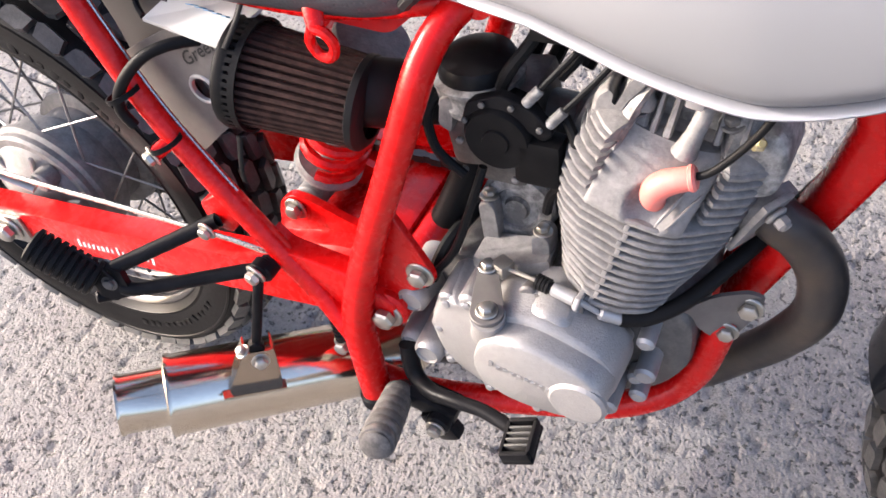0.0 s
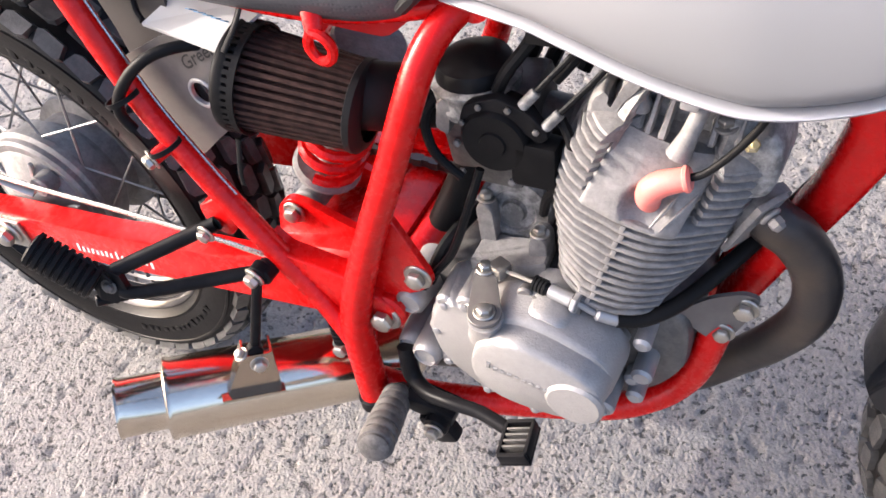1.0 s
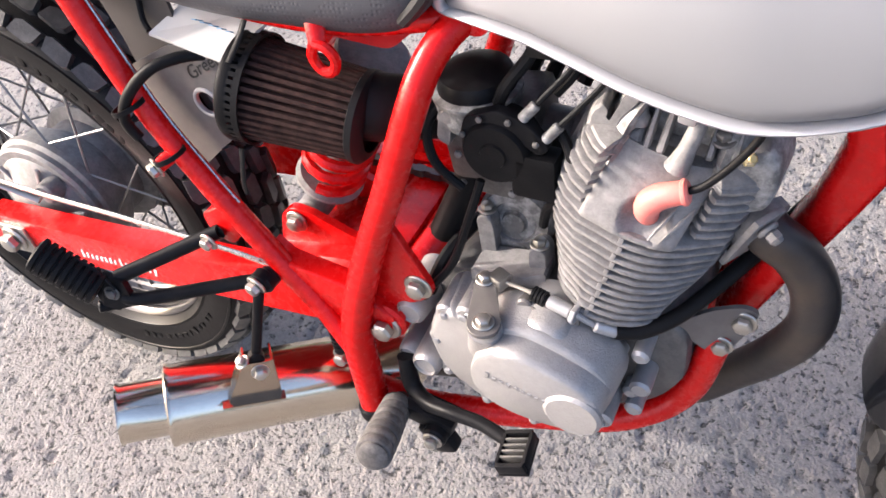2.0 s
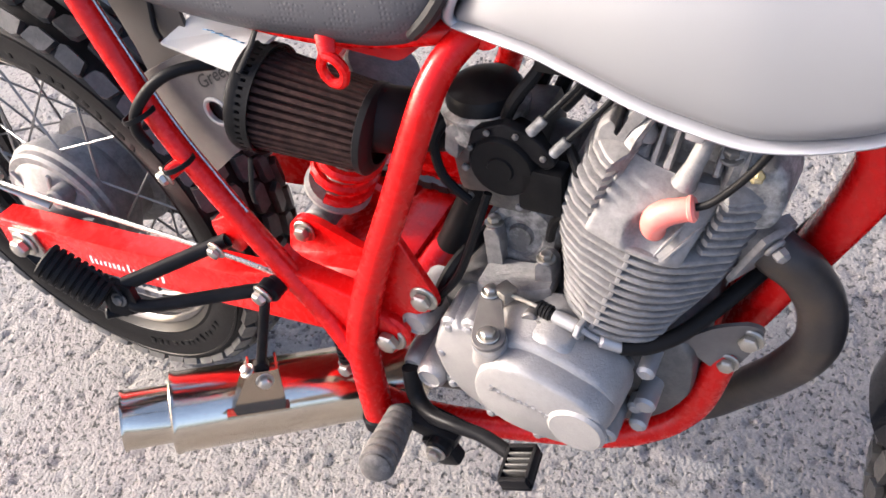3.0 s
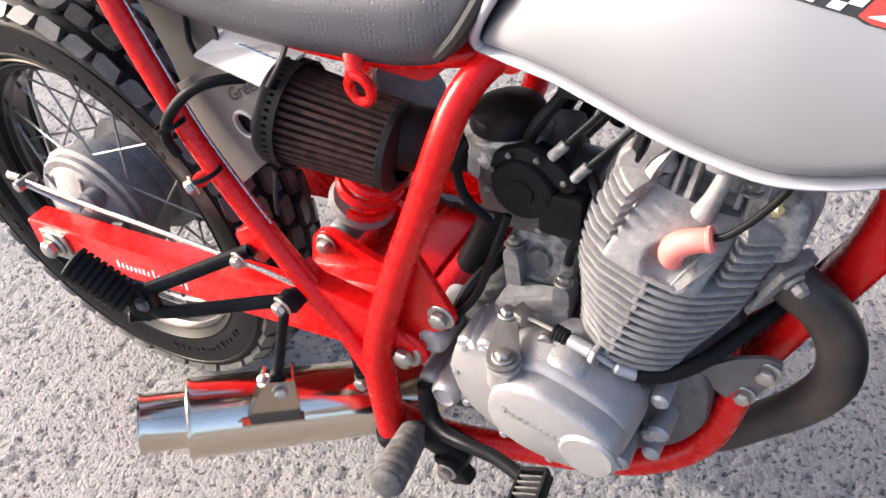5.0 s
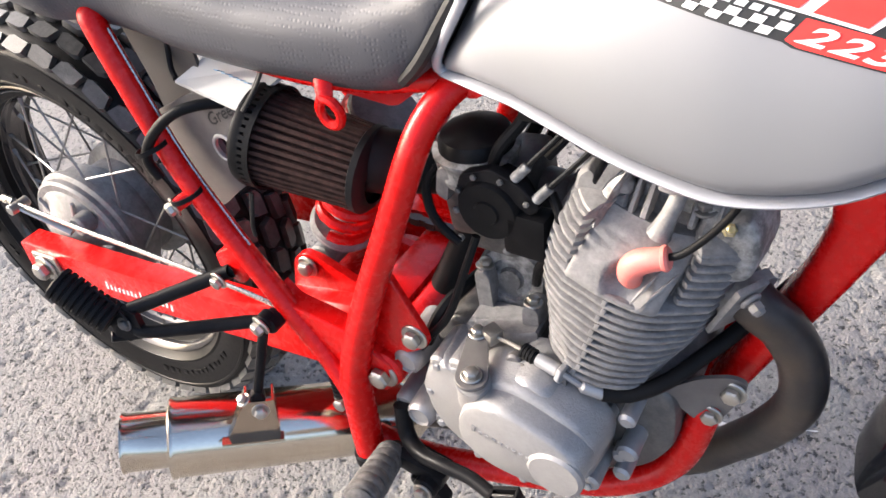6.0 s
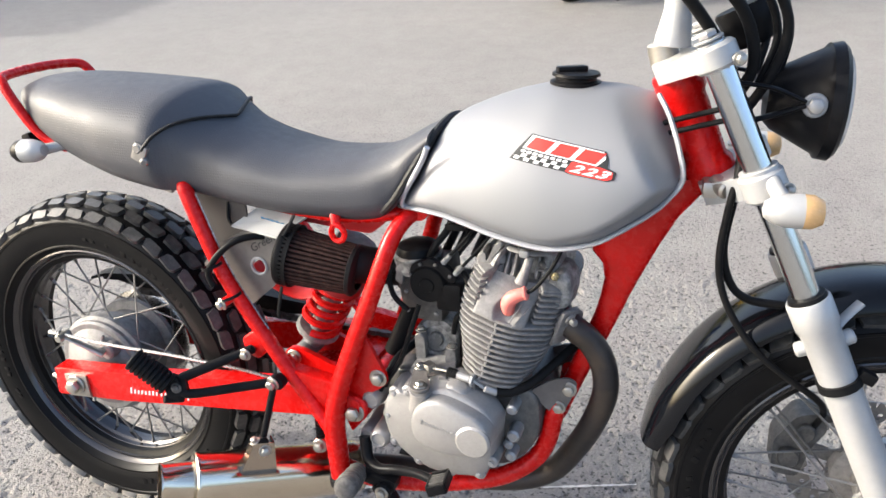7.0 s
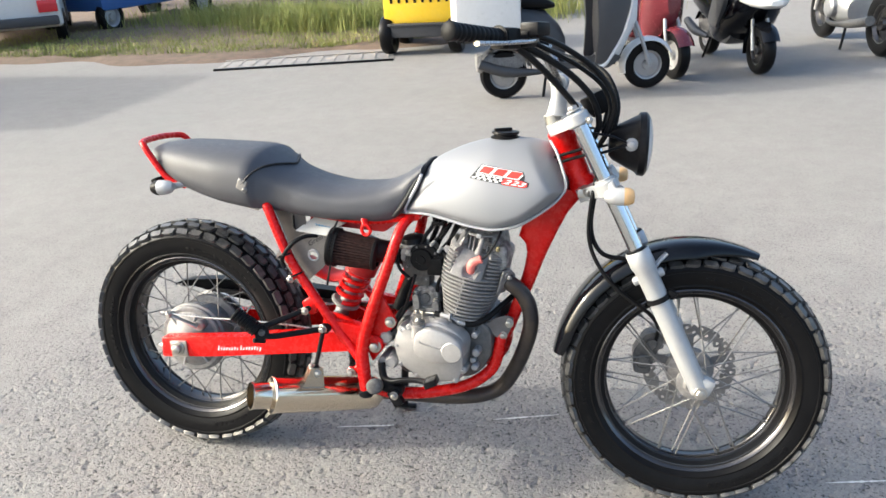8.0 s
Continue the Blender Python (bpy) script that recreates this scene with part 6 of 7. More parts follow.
p0, p1 = apex + Vector((-0.006, -0.010, 0.006)), Vector((0.258, -0.246, 0.494))
pd = (p1 - p0).normalized()
bm = bmesh.new()
pl = (p1 - p0).length
prof = [(0.0, 0.0), (0.016, 0.0)]
for k in range(9):
    h0 = pl * k / 9
    prof += [(0.0165, h0 + 0.0005), (0.0195, h0 + 0.0014), (0.0197, h0 + pl / 9 - 0.0022), (0.0165, h0 + pl / 9 - 0.0012)]
lathe(bm, p0, pd, prof + [(0.015, pl), (0.0, pl)], 18)
part("rubber", bm, RUBBER_BLACK, rear_peg, "black ribbed rubber")

# -- rider footrest, brake pedal and side stand --
peg = new("rider_footrest")
peg.parent = bike
bm = bmesh.new()
p0, p1 = Vector((0.602, -0.160, 0.294)), Vector((0.624, -0.242, 0.330))
pd = (p1 - p0).normalized()
pl = (p1 - p0).length
prof = [(0.0, 0.0), (0.017, 0.0)]
for k in range(7):
    h0, rr, rp = pl * k / 7, 0.0172 + 0.0005 * min(k, 4), pl / 7
    prof += [(rr - 0.0034, h0 + 0.0002), (rr - 0.0010, h0 + 0.0010), (rr, h0 + 0.0030), (rr, h0 + rp - 0.0036), (rr - 0.0010, h0 + rp - 0.0020), (rr - 0.0034, h0 + rp - 0.0012)]
lathe(bm, p0, pd, prof + [(0.016, pl + 0.002), (0.010, pl + 0.005), (0.0, pl + 0.006)], 20)
part("rubber", bm, PEG_RUBBER, peg, "worn grey-brown ribbed rubber")
bm = bmesh.new()
tube(bm, [(0.575, -0.12, 0.264), (0.594, -0.14, 0.274), (0.602, -0.162, 0.295)], 0.012, 12, 4)
block(bm, (0.640, -0.150, 0.288), (0.060, 0.030, 0.024), 0.005, Matrix.Rotation(radians(12), 4, "Y"))
part("peg_bracket", bm, BLACK_SATIN, peg)
pedal = new("brake_pedal")
pedal.parent = bike
bm = bmesh.new()
tube(bm, [(0.604, -0.128, 0.345), (0.612, -0.138, 0.310), (0.636, -0.150, 0.304), (0.668, -0.158, 0.314), (0.705, -0.162, 0.320), (0.742, -0.172, 0.322)], [0.010, 0.010, 0.009, 0.008, 0.0075, 0.0075], 12, 6)
rod(bm, (0.652, -0.135, 0.278), (0.652, -0.176, 0.278), 0.014, 18, 0.003)
block(bm, (0.652, -0.160, 0.266), (0.030, 0.020, 0.045), 0.006, Matrix.Rotation(radians(-30), 4, "Y"))
part("pedal_arm", bm, BLACK_SATIN, pedal)
hexbolt("pivot_bolt", (0.652, -0.176, 0.278), RIGHT, 0.008, 0.009, ZINC, pedal)
bm = bmesh.new()
pr = Matrix.Rotation(radians(-22), 4, "Y") @ Matrix.Rotation(radians(8), 4, "Z")
PC = Vector((0.756, -0.186, 0.330))
block(bm, PC + pr.to_3x3() @ Vector((0, 0, -0.004)), (0.032, 0.044, 0.005), 0.0015, pr)
pad = part("pedal_pad", bm, BLACK_SATIN, pedal, "toothed metal pedal pad")
for k, (dx, dy, sx_, sy_) in enumerate(((0, -0.020, 0.030, 0.005), (0, 0.020, 0.030, 0.005), (-0.0145, 0, 0.004, 0.036), (0.0145, 0, 0.004, 0.036), (0, -0.010, 0.025, 0.0025), (0, -0.003, 0.025, 0.0025), (0, 0.004, 0.025, 0.0025), (0, 0.011, 0.025, 0.0025))):
    bm = bmesh.new()
    block(bm, PC + pr.to_3x3() @ Vector((dx, dy, 0.004)), (sx_, sy_, 0.012), 0.0012, pr)
    part("pad_tooth", bm, BLACK_SATIN if k < 4 else CAST_GRIME_SHADE, pad)
bm = bmesh.new()
tube(bm, [(0.585, 0.125, 0.275), (0.565, 0.165, 0.20), (0.545, 0.215, 0.10), (0.535, 0.235, 0.046)], [0.012, 0.011, 0.011, 0.011], 12, 4)
tube(bm, [(0.500, 0.245, 0.038), (0.535, 0.240, 0.040), (0.570, 0.245, 0.039)], 0.013, 10, 3, 0.5)
part("side_stand", bm, BLACK_SATIN, bike, "black steel side stand")

# -- chain guard and chain --
bm = bmesh.new()
loft(bm, [[(x, y, z) for x, z in [(px_, pz_)] for y, z in ((0.085, z), (0.125, z), (0.125, z - h), (0.118, z - h), (0.118, z - 0.006), (0.085, z - 0.006))] for px_, pz_, h in ((-0.140, 0.445, 0.020), (-0.10, 0.458, 0.030), (0.0, 0.468, 0.060), (0.10, 0.468, 0.075), (0.25, 0.465, 0.060), (0.42, 0.455, 0.035))])
part("chain_guard", bm, BLACK_SATIN, bike, "black chain guard")
for z0, z1 in ((0.437, 0.425), (0.229, 0.352)):
    bm = bmesh.new()
    for k in range(56):
        t = k / 56
        block(bm, (t * 0.62, 0.073, z0 + (z1 - z0) * t), (0.0125, 0.008 if k % 2 else 0.012, 0.010), 0.0)
    tagged(part("chain_run", bm, HEADER_IRON, bike), kind="stuff")

# -- front fork --
fork = new("front_fork")
fork.parent = bike
FT, FB = Vector((1.083, 0, 0.985)), Vector((1.394, 0, 0.331))
fd = (FB - FT).normalized()
for s in (-1, 1):
    off = Vector((0, s * 0.100, 0))
    bm = bmesh.new()
    rod(bm, FT + off, FT + off + fd * 0.40, 0.0178, 24, 0.003)
    part("stanchion", bm, STANCHION, fork, "bright chrome fork tube")
    bm = bmesh.new()
    L0 = 0.352
    lathe(bm, FT + off + fd * L0, fd, [(0.0185, 0.003), (0.0265, 0.0), (0.0285, 0.003), (0.0285, 0.040), (0.0255, 0.046), (0.0245, 0.12), (0.0240, 0.30), (0.0225, 0.352), (0.023, 0.372), (0.0, 0.376)], 28)
    block(bm, FB + off + Vector((0.012, 0, 0.012)), (0.034, 0.036, 0.044), 0.010, Matrix.Rotation(radians(25), 4, "Y"))
    for dx in (-0.034, 0.034):
        e1 = FT + off + fd * (L0 + 0.070)
        rod(bm, e1 + Vector((dx * 0.5, -s * 0.006, dx * 0.2)), e1 + Vector((dx, -s * 0.008, dx * 0.45)), 0.0105, 14, 0.003)
    part("fork_lower", bm, FORK_WHITE, fork, "pale silver fork lower leg")
    bm = bmesh.new()
    lathe(bm, FT + off + fd * (L0 - 0.006), fd, [(0.0180, 0.0), (0.0235, 0.001), (0.0250, 0.006), (0.0250, 0.010)], 24)
    part("dust_seal", bm, RUBBER_BLACK, fork)
    hexbolt("fork_cap", FT + off, -fd, 0.0125, 0.012, CAST, fork)
    hexbolt("axle_cap", FB + off + Vector((0, s * 0.020, 0)), (0, s, 0), 0.011, 0.010, ZINC, fork)
bm = bmesh.new()
bandc = FT + Vector((0, -0.1, 0)) + fd * 0.478
lathe(bm, bandc, fd, [(0.0245, -0.006), (0.0285, -0.006), (0.0285, 0.006), (0.0245, 0.006)], 26, closed=True)
block(bm, bandc + Vector((0.030, -0.004, 0.014)), (0.022, 0.018, 0.016), 0.003, Matrix.Rotation(radians(25), 4, "Y"))
part("hose_clamp", bm, RUBBER_BLACK, fork, "black clamp band")
# yokes
for name, t, th, mat_ in (("top_yoke", 0.020, 0.030, FORK_WHITE), ("bottom_yoke", 0.190, 0.036, FORK_WHITE)):
    c = FT + fd * t
    u = Vector((fd.z, 0, -fd.x))
    if u.x > 0:
        u = -u
    bm = bmesh.new()
    for s in (-1, 1):
        rod(bm, c + Vector((0, s * 0.1, 0)) - fd * th / 2, c + Vector((0, s * 0.1, 0)) + fd * th / 2, 0.028, 24, 0.004)
    out = [c + Vector((0, -0.112, 0)) + u * 0.004, c + Vector((0, -0.085, 0)) - u * 0.018, c + Vector((0, 0.085, 0)) - u * 0.018, c + Vector((0, 0.112, 0)) + u * 0.004, c + Vector((0, 0.05, 0)) + u * 0.075, c + Vector((0, -0.05, 0)) + u * 0.075]
    loft(bm, [[p - fd * th * 0.42 for p in out], [p + fd * th * 0.42 for p in out]])
    part(name, bm, mat_, fork, "pale cast fork yoke")
    hexbolt("pinch_bolt", c + Vector((0.026, -0.118, 0)), (0.2, -1, 0), 0.006, 0.012, ZINC, fork)
bm = bmesh.new()
rod(bm, (1.036, 0, 0.945), (1.028, 0, 0.975), 0.020, 20, 0.003)
part("stem_nut", bm, ZINC, fork)
bm = bmesh.new()
rod(bm, (1.110, -0.045, 0.800), (1.126, -0.075, 0.795), 0.012, 14, 0.003)
block(bm, (1.112, -0.045, 0.792), (0.034, 0.040, 0.022), 0.005)
part("steering_lock", bm, ZINC, fork, "brass-tinted steering lock")

# -- handlebar --
bar = new("handlebar")
bar.parent = bike
bm = bmesh.new()
half_bar = [(1.045, 0.0, 1.045), (1.045, 0.055, 1.046), (1.040, 0.090, 1.060), (1.022, 0.140, 1.105), (0.998, 0.190, 1.128), (0.960, 0.270, 1.138), (0.908, 0.360, 1.145), (0.866, 0.425, 1.150)]
tube(bm, [(x, -y, z) for x, y, z in reversed(half_bar)] + half_bar[1:], 0.0111, 14, 5)
part("bar", bm, STEEL, bar, "plain metal handlebar")
bm = bmesh.new()
for s in (-1, 1):
    tube(bm, [(1.042, s * 0.040, 0.975), (1.045, s * 0.042, 1.015), (1.046, s * 0.042, 1.045)], [0.024, 0.017, 0.019], 16, 4)
    rod(bm, (1.046, s * 0.055, 1.048), (1.046, s * 0.028, 1.048), 0.021, 20, 0.003)
part("riser", bm, FORK_WHITE, bar, "pale handlebar clamp")
bm = bmesh.new()
tube(bm, [(1.012, -0.155, 1.112), (1.010, 0.155, 1.112)], 0.008, 12, 1)
part("brace", bm, STEEL, bar)
for s in (-1, 1):
    bm = bmesh.new()
    g0, g1 = Vector((0.934, s * 0.318, 1.1425)), Vector((0.862, s * 0.432, 1.1505))
    gl = (g1 - g0).length
    prof = [(0.0, -0.005), (0.023, -0.005), (0.024, -0.001), (0.017, 0.0)]
    for k in range(10):
        h0 = gl * (k + 0.1) / 10
        prof += [(0.0162, h0), (0.0176, h0 + gl * 0.015), (0.0176, h0 + gl * 0.065), (0.0162, h0 + gl * 0.08)]
    prof += [(0.0190, gl), (0.0190, gl + 0.010), (0.015, gl + 0.013), (0.0, gl + 0.013)]
    lathe(bm, g0, g1 - g0, prof, 18)
    part("grip", bm, RUBBER_BLACK, bar, "black rubber grip")
    bm = bmesh.new()
    block(bm, (0.948, s * 0.292, 1.140), (0.048, 0.045, 0.044), 0.008, Matrix.Rotation(radians(s * 30), 4, "Z"))
    part("switch_housing", bm, BLACK_PLASTIC, bar)
    bm = bmesh.new()
    block(bm, (0.980, s * 0.245, 1.140), (0.044, 0.034, 0.034), 0.006, Matrix.Rotation(radians(s * 30), 4, "Z"))
    if s < 0:
        block(bm, (1.004, s * 0.245, 1.160), (0.045, 0.05, 0.028), 0.006, Matrix.Rotation(radians(s * 30), 4, "Z"))
    part("lever_mount", bm, BLACK_SATIN, bar)
    bm = bmesh.new()
    tube(bm, [(1.006, s * 0.255, 1.138), (0.992, s * 0.300, 1.134), (0.952, s * 0.360, 1.130), (0.908, s * 0.425, 1.128)], [0.008, 0.007, 0.006, 0.008], 10, 5, 0.7)
    part("lever", bm, STEEL, bar, "metal brake or clutch lever")

# -- headlight, meter and front indicators --
lamp = new("headlight")
lamp.parent = bike
bm = bmesh.new()
lathe(bm, (1.163, -0.006, 0.906), (1, 0, -0.03), [(0.0, 0.0), (0.030, 0.002), (0.040, 0.012), (0.060, 0.050), (0.068, 0.066), (0.074, 0.070), (0.076, 0.084), (0.070, 0.090)], 36)
part("lamp_shell", bm, BLACK_SATIN, lamp, "black headlight shell")
bm = bmesh.new()
lathe(bm, (1.163, -0.006, 0.906), (1, 0, -0.03), [(0.070, 0.088), (0.060, 0.096), (0.030, 0.102), (0.0, 0.103)], 36)
part("lens", bm, CLEAR_GREY, lamp)
for s in (-1, 1):
    hexbolt("mount_bolt", (1.215, s * 0.064 - 0.006, 0.908), (0, s, 0), 0.0105, 0.014, CAST, lamp)
    bm = bmesh.new()
    tube(bm, [(1.128, s * 0.082, 0.885), (1.165, s * 0.074, 0.894), (1.204, s * 0.072, 0.908)], 0.007, 10, 4, 0.5)
    tube(bm, [(1.120, s * 0.082, 0.935), (1.165, s * 0.074, 0.928), (1.204, s * 0.072, 0.912)], 0.006, 10, 4, 0.5)
    part("bracket", bm, BLACK_SATIN, lamp)
    ind = indicator("front_indicator", (1.188, s * 0.188, 0.806), (1, 0, 0), AMBER, FORK_WHITE)
    bm = bmesh.new()
    tube(bm, [(1.172, s * 0.118, 0.822), (1.176, s * 0.145, 0.815), (1.182, s * 0.172, 0.808)], 0.010, 12, 4)
    cl = FT + Vector((0, s * 0.1, 0)) + fd * 0.182
    lathe(bm, cl, fd, [(0.018, -0.014), (0.0245, -0.014), (0.0245, 0.014), (0.018, 0.014)], 22, closed=True)
    part("stalk", bm, FORK_WHITE, ind)
bm = bmesh.new()
lathe(bm, (1.128, 0.02, 1.018), (-0.45, 0, 0.9), [(0.0, -0.05), (0.025, -0.048), (0.036, -0.02), (0.038, 0.0), (0.036, 0.004), (0.030, 0.003), (0.0, 0.003)], 28)
part("meter", bm, BLACK_PLASTIC, bike, "small round black meter")

# -- cables at the front --
CABLES = [
    [(0.985, -0.235, 1.140), (1.03, -0.17, 1.118), (1.09, -0.10, 1.085), (1.145, -0.06, 1.040), (1.165, -0.05, 0.985), (1.150, -0.045, 0.930)],
    [(1.005, -0.225, 1.148), (1.06, -0.15, 1.125), (1.13, -0.09, 1.075), (1.172, -0.07, 1.010), (1.165, -0.06, 0.950), (1.135, -0.05, 0.890)],
    [(0.97, -0.26, 1.132), (1.02, -0.18, 1.105), (1.08, -0.11, 1.062), (1.125, -0.075, 1.01), (1.140, -0.06, 0.95), (1.115, -0.05, 0.90)],
    [(0.985, 0.235, 1.140), (1.05, 0.15, 1.110), (1.12, 0.07, 1.07), (1.160, 0.02, 1.01), (1.150, -0.01, 0.94)],
    [(1.01, 0.20, 1.125), (1.08, 0.11, 1.10), (1.15, 0.03, 1.07), (1.182, -0.01, 1.00), (1.172, -0.02, 0.93)],
    [(0.96, -0.28, 1.13), (1.00, -0.20, 1.095), (1.05, -0.12, 1.04), (1.095, -0.07, 0.98), (1.115, -0.055, 0.92)],
]
for k, pts in enumerate(CABLES):
    bm = bmesh.new()
    tube(bm, pts, 0.0052 + 0.0012 * (k % 3), 10, 6)
    part("control_cable", bm, RUBBER_BLACK, bike, "black control cable")
for dz in (0.0, 0.016):
    bm = bmesh.new()
    tube(bm, [(1.000, -0.045, 0.846 + dz), (1.040, -0.042, 0.862 + dz), (1.085, -0.050, 0.878 + dz), (1.130, -0.056, 0.892 + dz)], 0.0038, 8, 5)
    part("throttle_cable", bm, RUBBER_BLACK, bike)
bm = bmesh.new()
tube(bm, [(1.150, -0.062, 0.880), (1.138, -0.078, 0.830), (1.128, -0.082, 0.770), (1.124, -0.082, 0.700), (1.140, -0.080, 0.640), (1.180, -0.078, 0.580), (1.225, -0.072, 0.540), (1.275, -0.055, 0.500), (1.300, 0.0, 0.450), (1.300, 0.045, 0.400)], 0.0050, 10, 6)
part("brake_hose", bm, RUBBER_BLACK, bike, "black brake hose")
bm = bmesh.new()
tube(bm, [(1.140, -0.040, 0.870), (1.136, -0.070, 0.800), (1.128, -0.074, 0.720), (1.142, -0.070, 0.668), (1.170, -0.060, 0.642), (1.215, -0.055, 0.636)], 0.0058, 10, 6)
part("speedometer_cable", bm, RUBBER_BLACK, bike)

# -- front mudguard --
bm = bmesh.new()
secs = []
for k in range(41):
    a_ = radians(170 - 103 * k / 40)
    rr = 0.349 + 0.008 * math.sin(math.pi * k / 40)
    er = Vector((math.cos(a_), 0, math.sin(a_)))
    taper = min(1.0, 0.35 + 2.6 * (40 - k) / 40) if k > 28 else min(1.0, 0.75 + k / 14)
    ww, dd = 0.072 * taper, 0.034 * taper
    cc = Vector(FRONT)
    prof = []
    for j in range(13):
        u = -1 + 2 * j / 12
        prof.append(cc + er * (rr - dd * abs(u) ** 2.6) + Vector((0, ww * math.sin(u * math.pi / 2), 0)))
    inner = [p - er * 0.0025 for p in reversed(prof)]
    secs.append(prof + inner)
loft(bm, secs)
part("front_mudguard", bm, BLACK_GLOSS, bike, "glossy black front mudguard")
for s in (-1, 1):
    bm = bmesh.new()
    tube(bm, [FT + Vector((0, s * 0.092, 0)) + fd * 0.42, Vector((1.285, s * 0.080, 0.635)), Vector((1.305, s * 0.070, 0.655))], 0.008, 10, 3, 0.5)
    part("mudguard_stay", bm, FORK_WHITE, bike)

# -- all that steers --
for ob in list(bike.children):
    if ob.name.split(".")[0] in ("front_wheel", "brake_caliper", "front_fork", "handlebar", "headlight", "front_indicator", "meter", "front_mudguard", "mudguard_stay", "control_cable", "brake_hose", "speedometer_cable"):
        ob.matrix_basis = STEER


# ---- the yard behind ----
WHITE_BODY = material("white_bodywork", (0.62, 0.62, 0.61), 0.3, 0, 0.06, 3, coat=0.3, dust=0.12, dust_colour=(0.45, 0.43, 0.38))
YELLOW_BODY = material("yellow_bodywork", (0.78, 0.50, 0.02), 0.4, 0, 0.08, 4, dust=0.12, dust_colour=(0.5, 0.42, 0.2))
BLUE_BODY = material("blue_bodywork", (0.035, 0.10, 0.28), 0.4, 0, 0.12, 4)
MAROON_BODY = material("maroon_bodywork", (0.14, 0.022, 0.030), 0.25, 0.2, 0.1, 6, coat=0.4)
DARK_GREY = material("dark_grey_plastic", (0.035, 0.036, 0.040), 0.5, 0, 0.2, 8)
RED_LENS = material("red_lens", (0.55, 0.02, 0.03), 0.2, 0, 0.1, 20)
PALE_PLASTIC = material("pale_grey_plastic", (0.40, 0.40, 0.40), 0.5, 0, 0.1, 6, dust=0.2)
SOIL = material("leaf_litter_soil", (0.11, 0.078, 0.052), 0.95, 0, 0.5, 5, 0.8, 60, dust=0.5, dust_colour=(0.19, 0.115, 0.085))
GRASS = material("grass_blades", (0.17, 0.20, 0.045), 0.75, 0, 0.6, 1.3, dust=0.7, dust_colour=(0.36, 0.33, 0.10))
LEAF = material("shrub_leaves", (0.055, 0.085, 0.022), 0.6, 0, 0.5, 2.0, dust=0.3, dust_colour=(0.12, 0.14, 0.03))
BARK = material("dead_stems", (0.14, 0.115, 0.085), 0.85, 0, 0.35, 9, 0.4, 80)
RUST = material("rusty_grating", (0.26, 0.24, 0.22), 0.7, 0.3, 0.3, 12, 0.4, 90, dust=0.5, dust_colour=(0.35, 0.32, 0.29))


def small_wheel(name, c, r, w, rim_mat, parent):
    """A fat scooter wheel with its axle along y."""
    e = new(name)
    e.parent = parent
    bm = bmesh.new()
    lathe(bm, c, LEFT, [(r * 0.60, -w * 0.42), (r * 0.72, -w * 0.5), (r * 0.90, -w * 0.47), (r * 0.98, -w * 0.28), (r, 0), (r * 0.98, w * 0.28), (r * 0.90, w * 0.47), (r * 0.72, w * 0.5), (r * 0.60, w * 0.42)], 32, closed=True)
    part("tyre", bm, RUBBER, e)
    bm = bmesh.new()
    lathe(bm, c, LEFT, [(r * 0.62, -w * 0.40), (r * 0.56, -w * 0.36), (r * 0.50, -w * 0.10), (r * 0.22, -w * 0.16), (r * 0.18, -w * 0.42), (0, -w * 0.42)], 28)
    lathe(bm, c, LEFT, [(r * 0.62, w * 0.40), (r * 0.56, w * 0.36), (r * 0.50, w * 0.10), (r * 0.22, w * 0.16), (r * 0.18, w * 0.42), (0, w * 0.42)], 28)
    part("rim", bm, rim_mat, e)
    return e


def shell(bm, stations, n=18, power=0.7):
    """A smooth body skinned through stations (x, z centre, half height, half width)."""
    secs = []
    for x, zc, hh, hw in stations:
        ring = []
        for k in range(n):
            a = 2 * math.pi * k / n
            ca, sa = math.cos(a), math.sin(a)
            ring.append((x, math.copysign(abs(ca) ** power, ca) * hw, zc + math.copysign(abs(sa) ** power, sa) * hh))
        secs.append(ring)
    return loft(bm, secs)


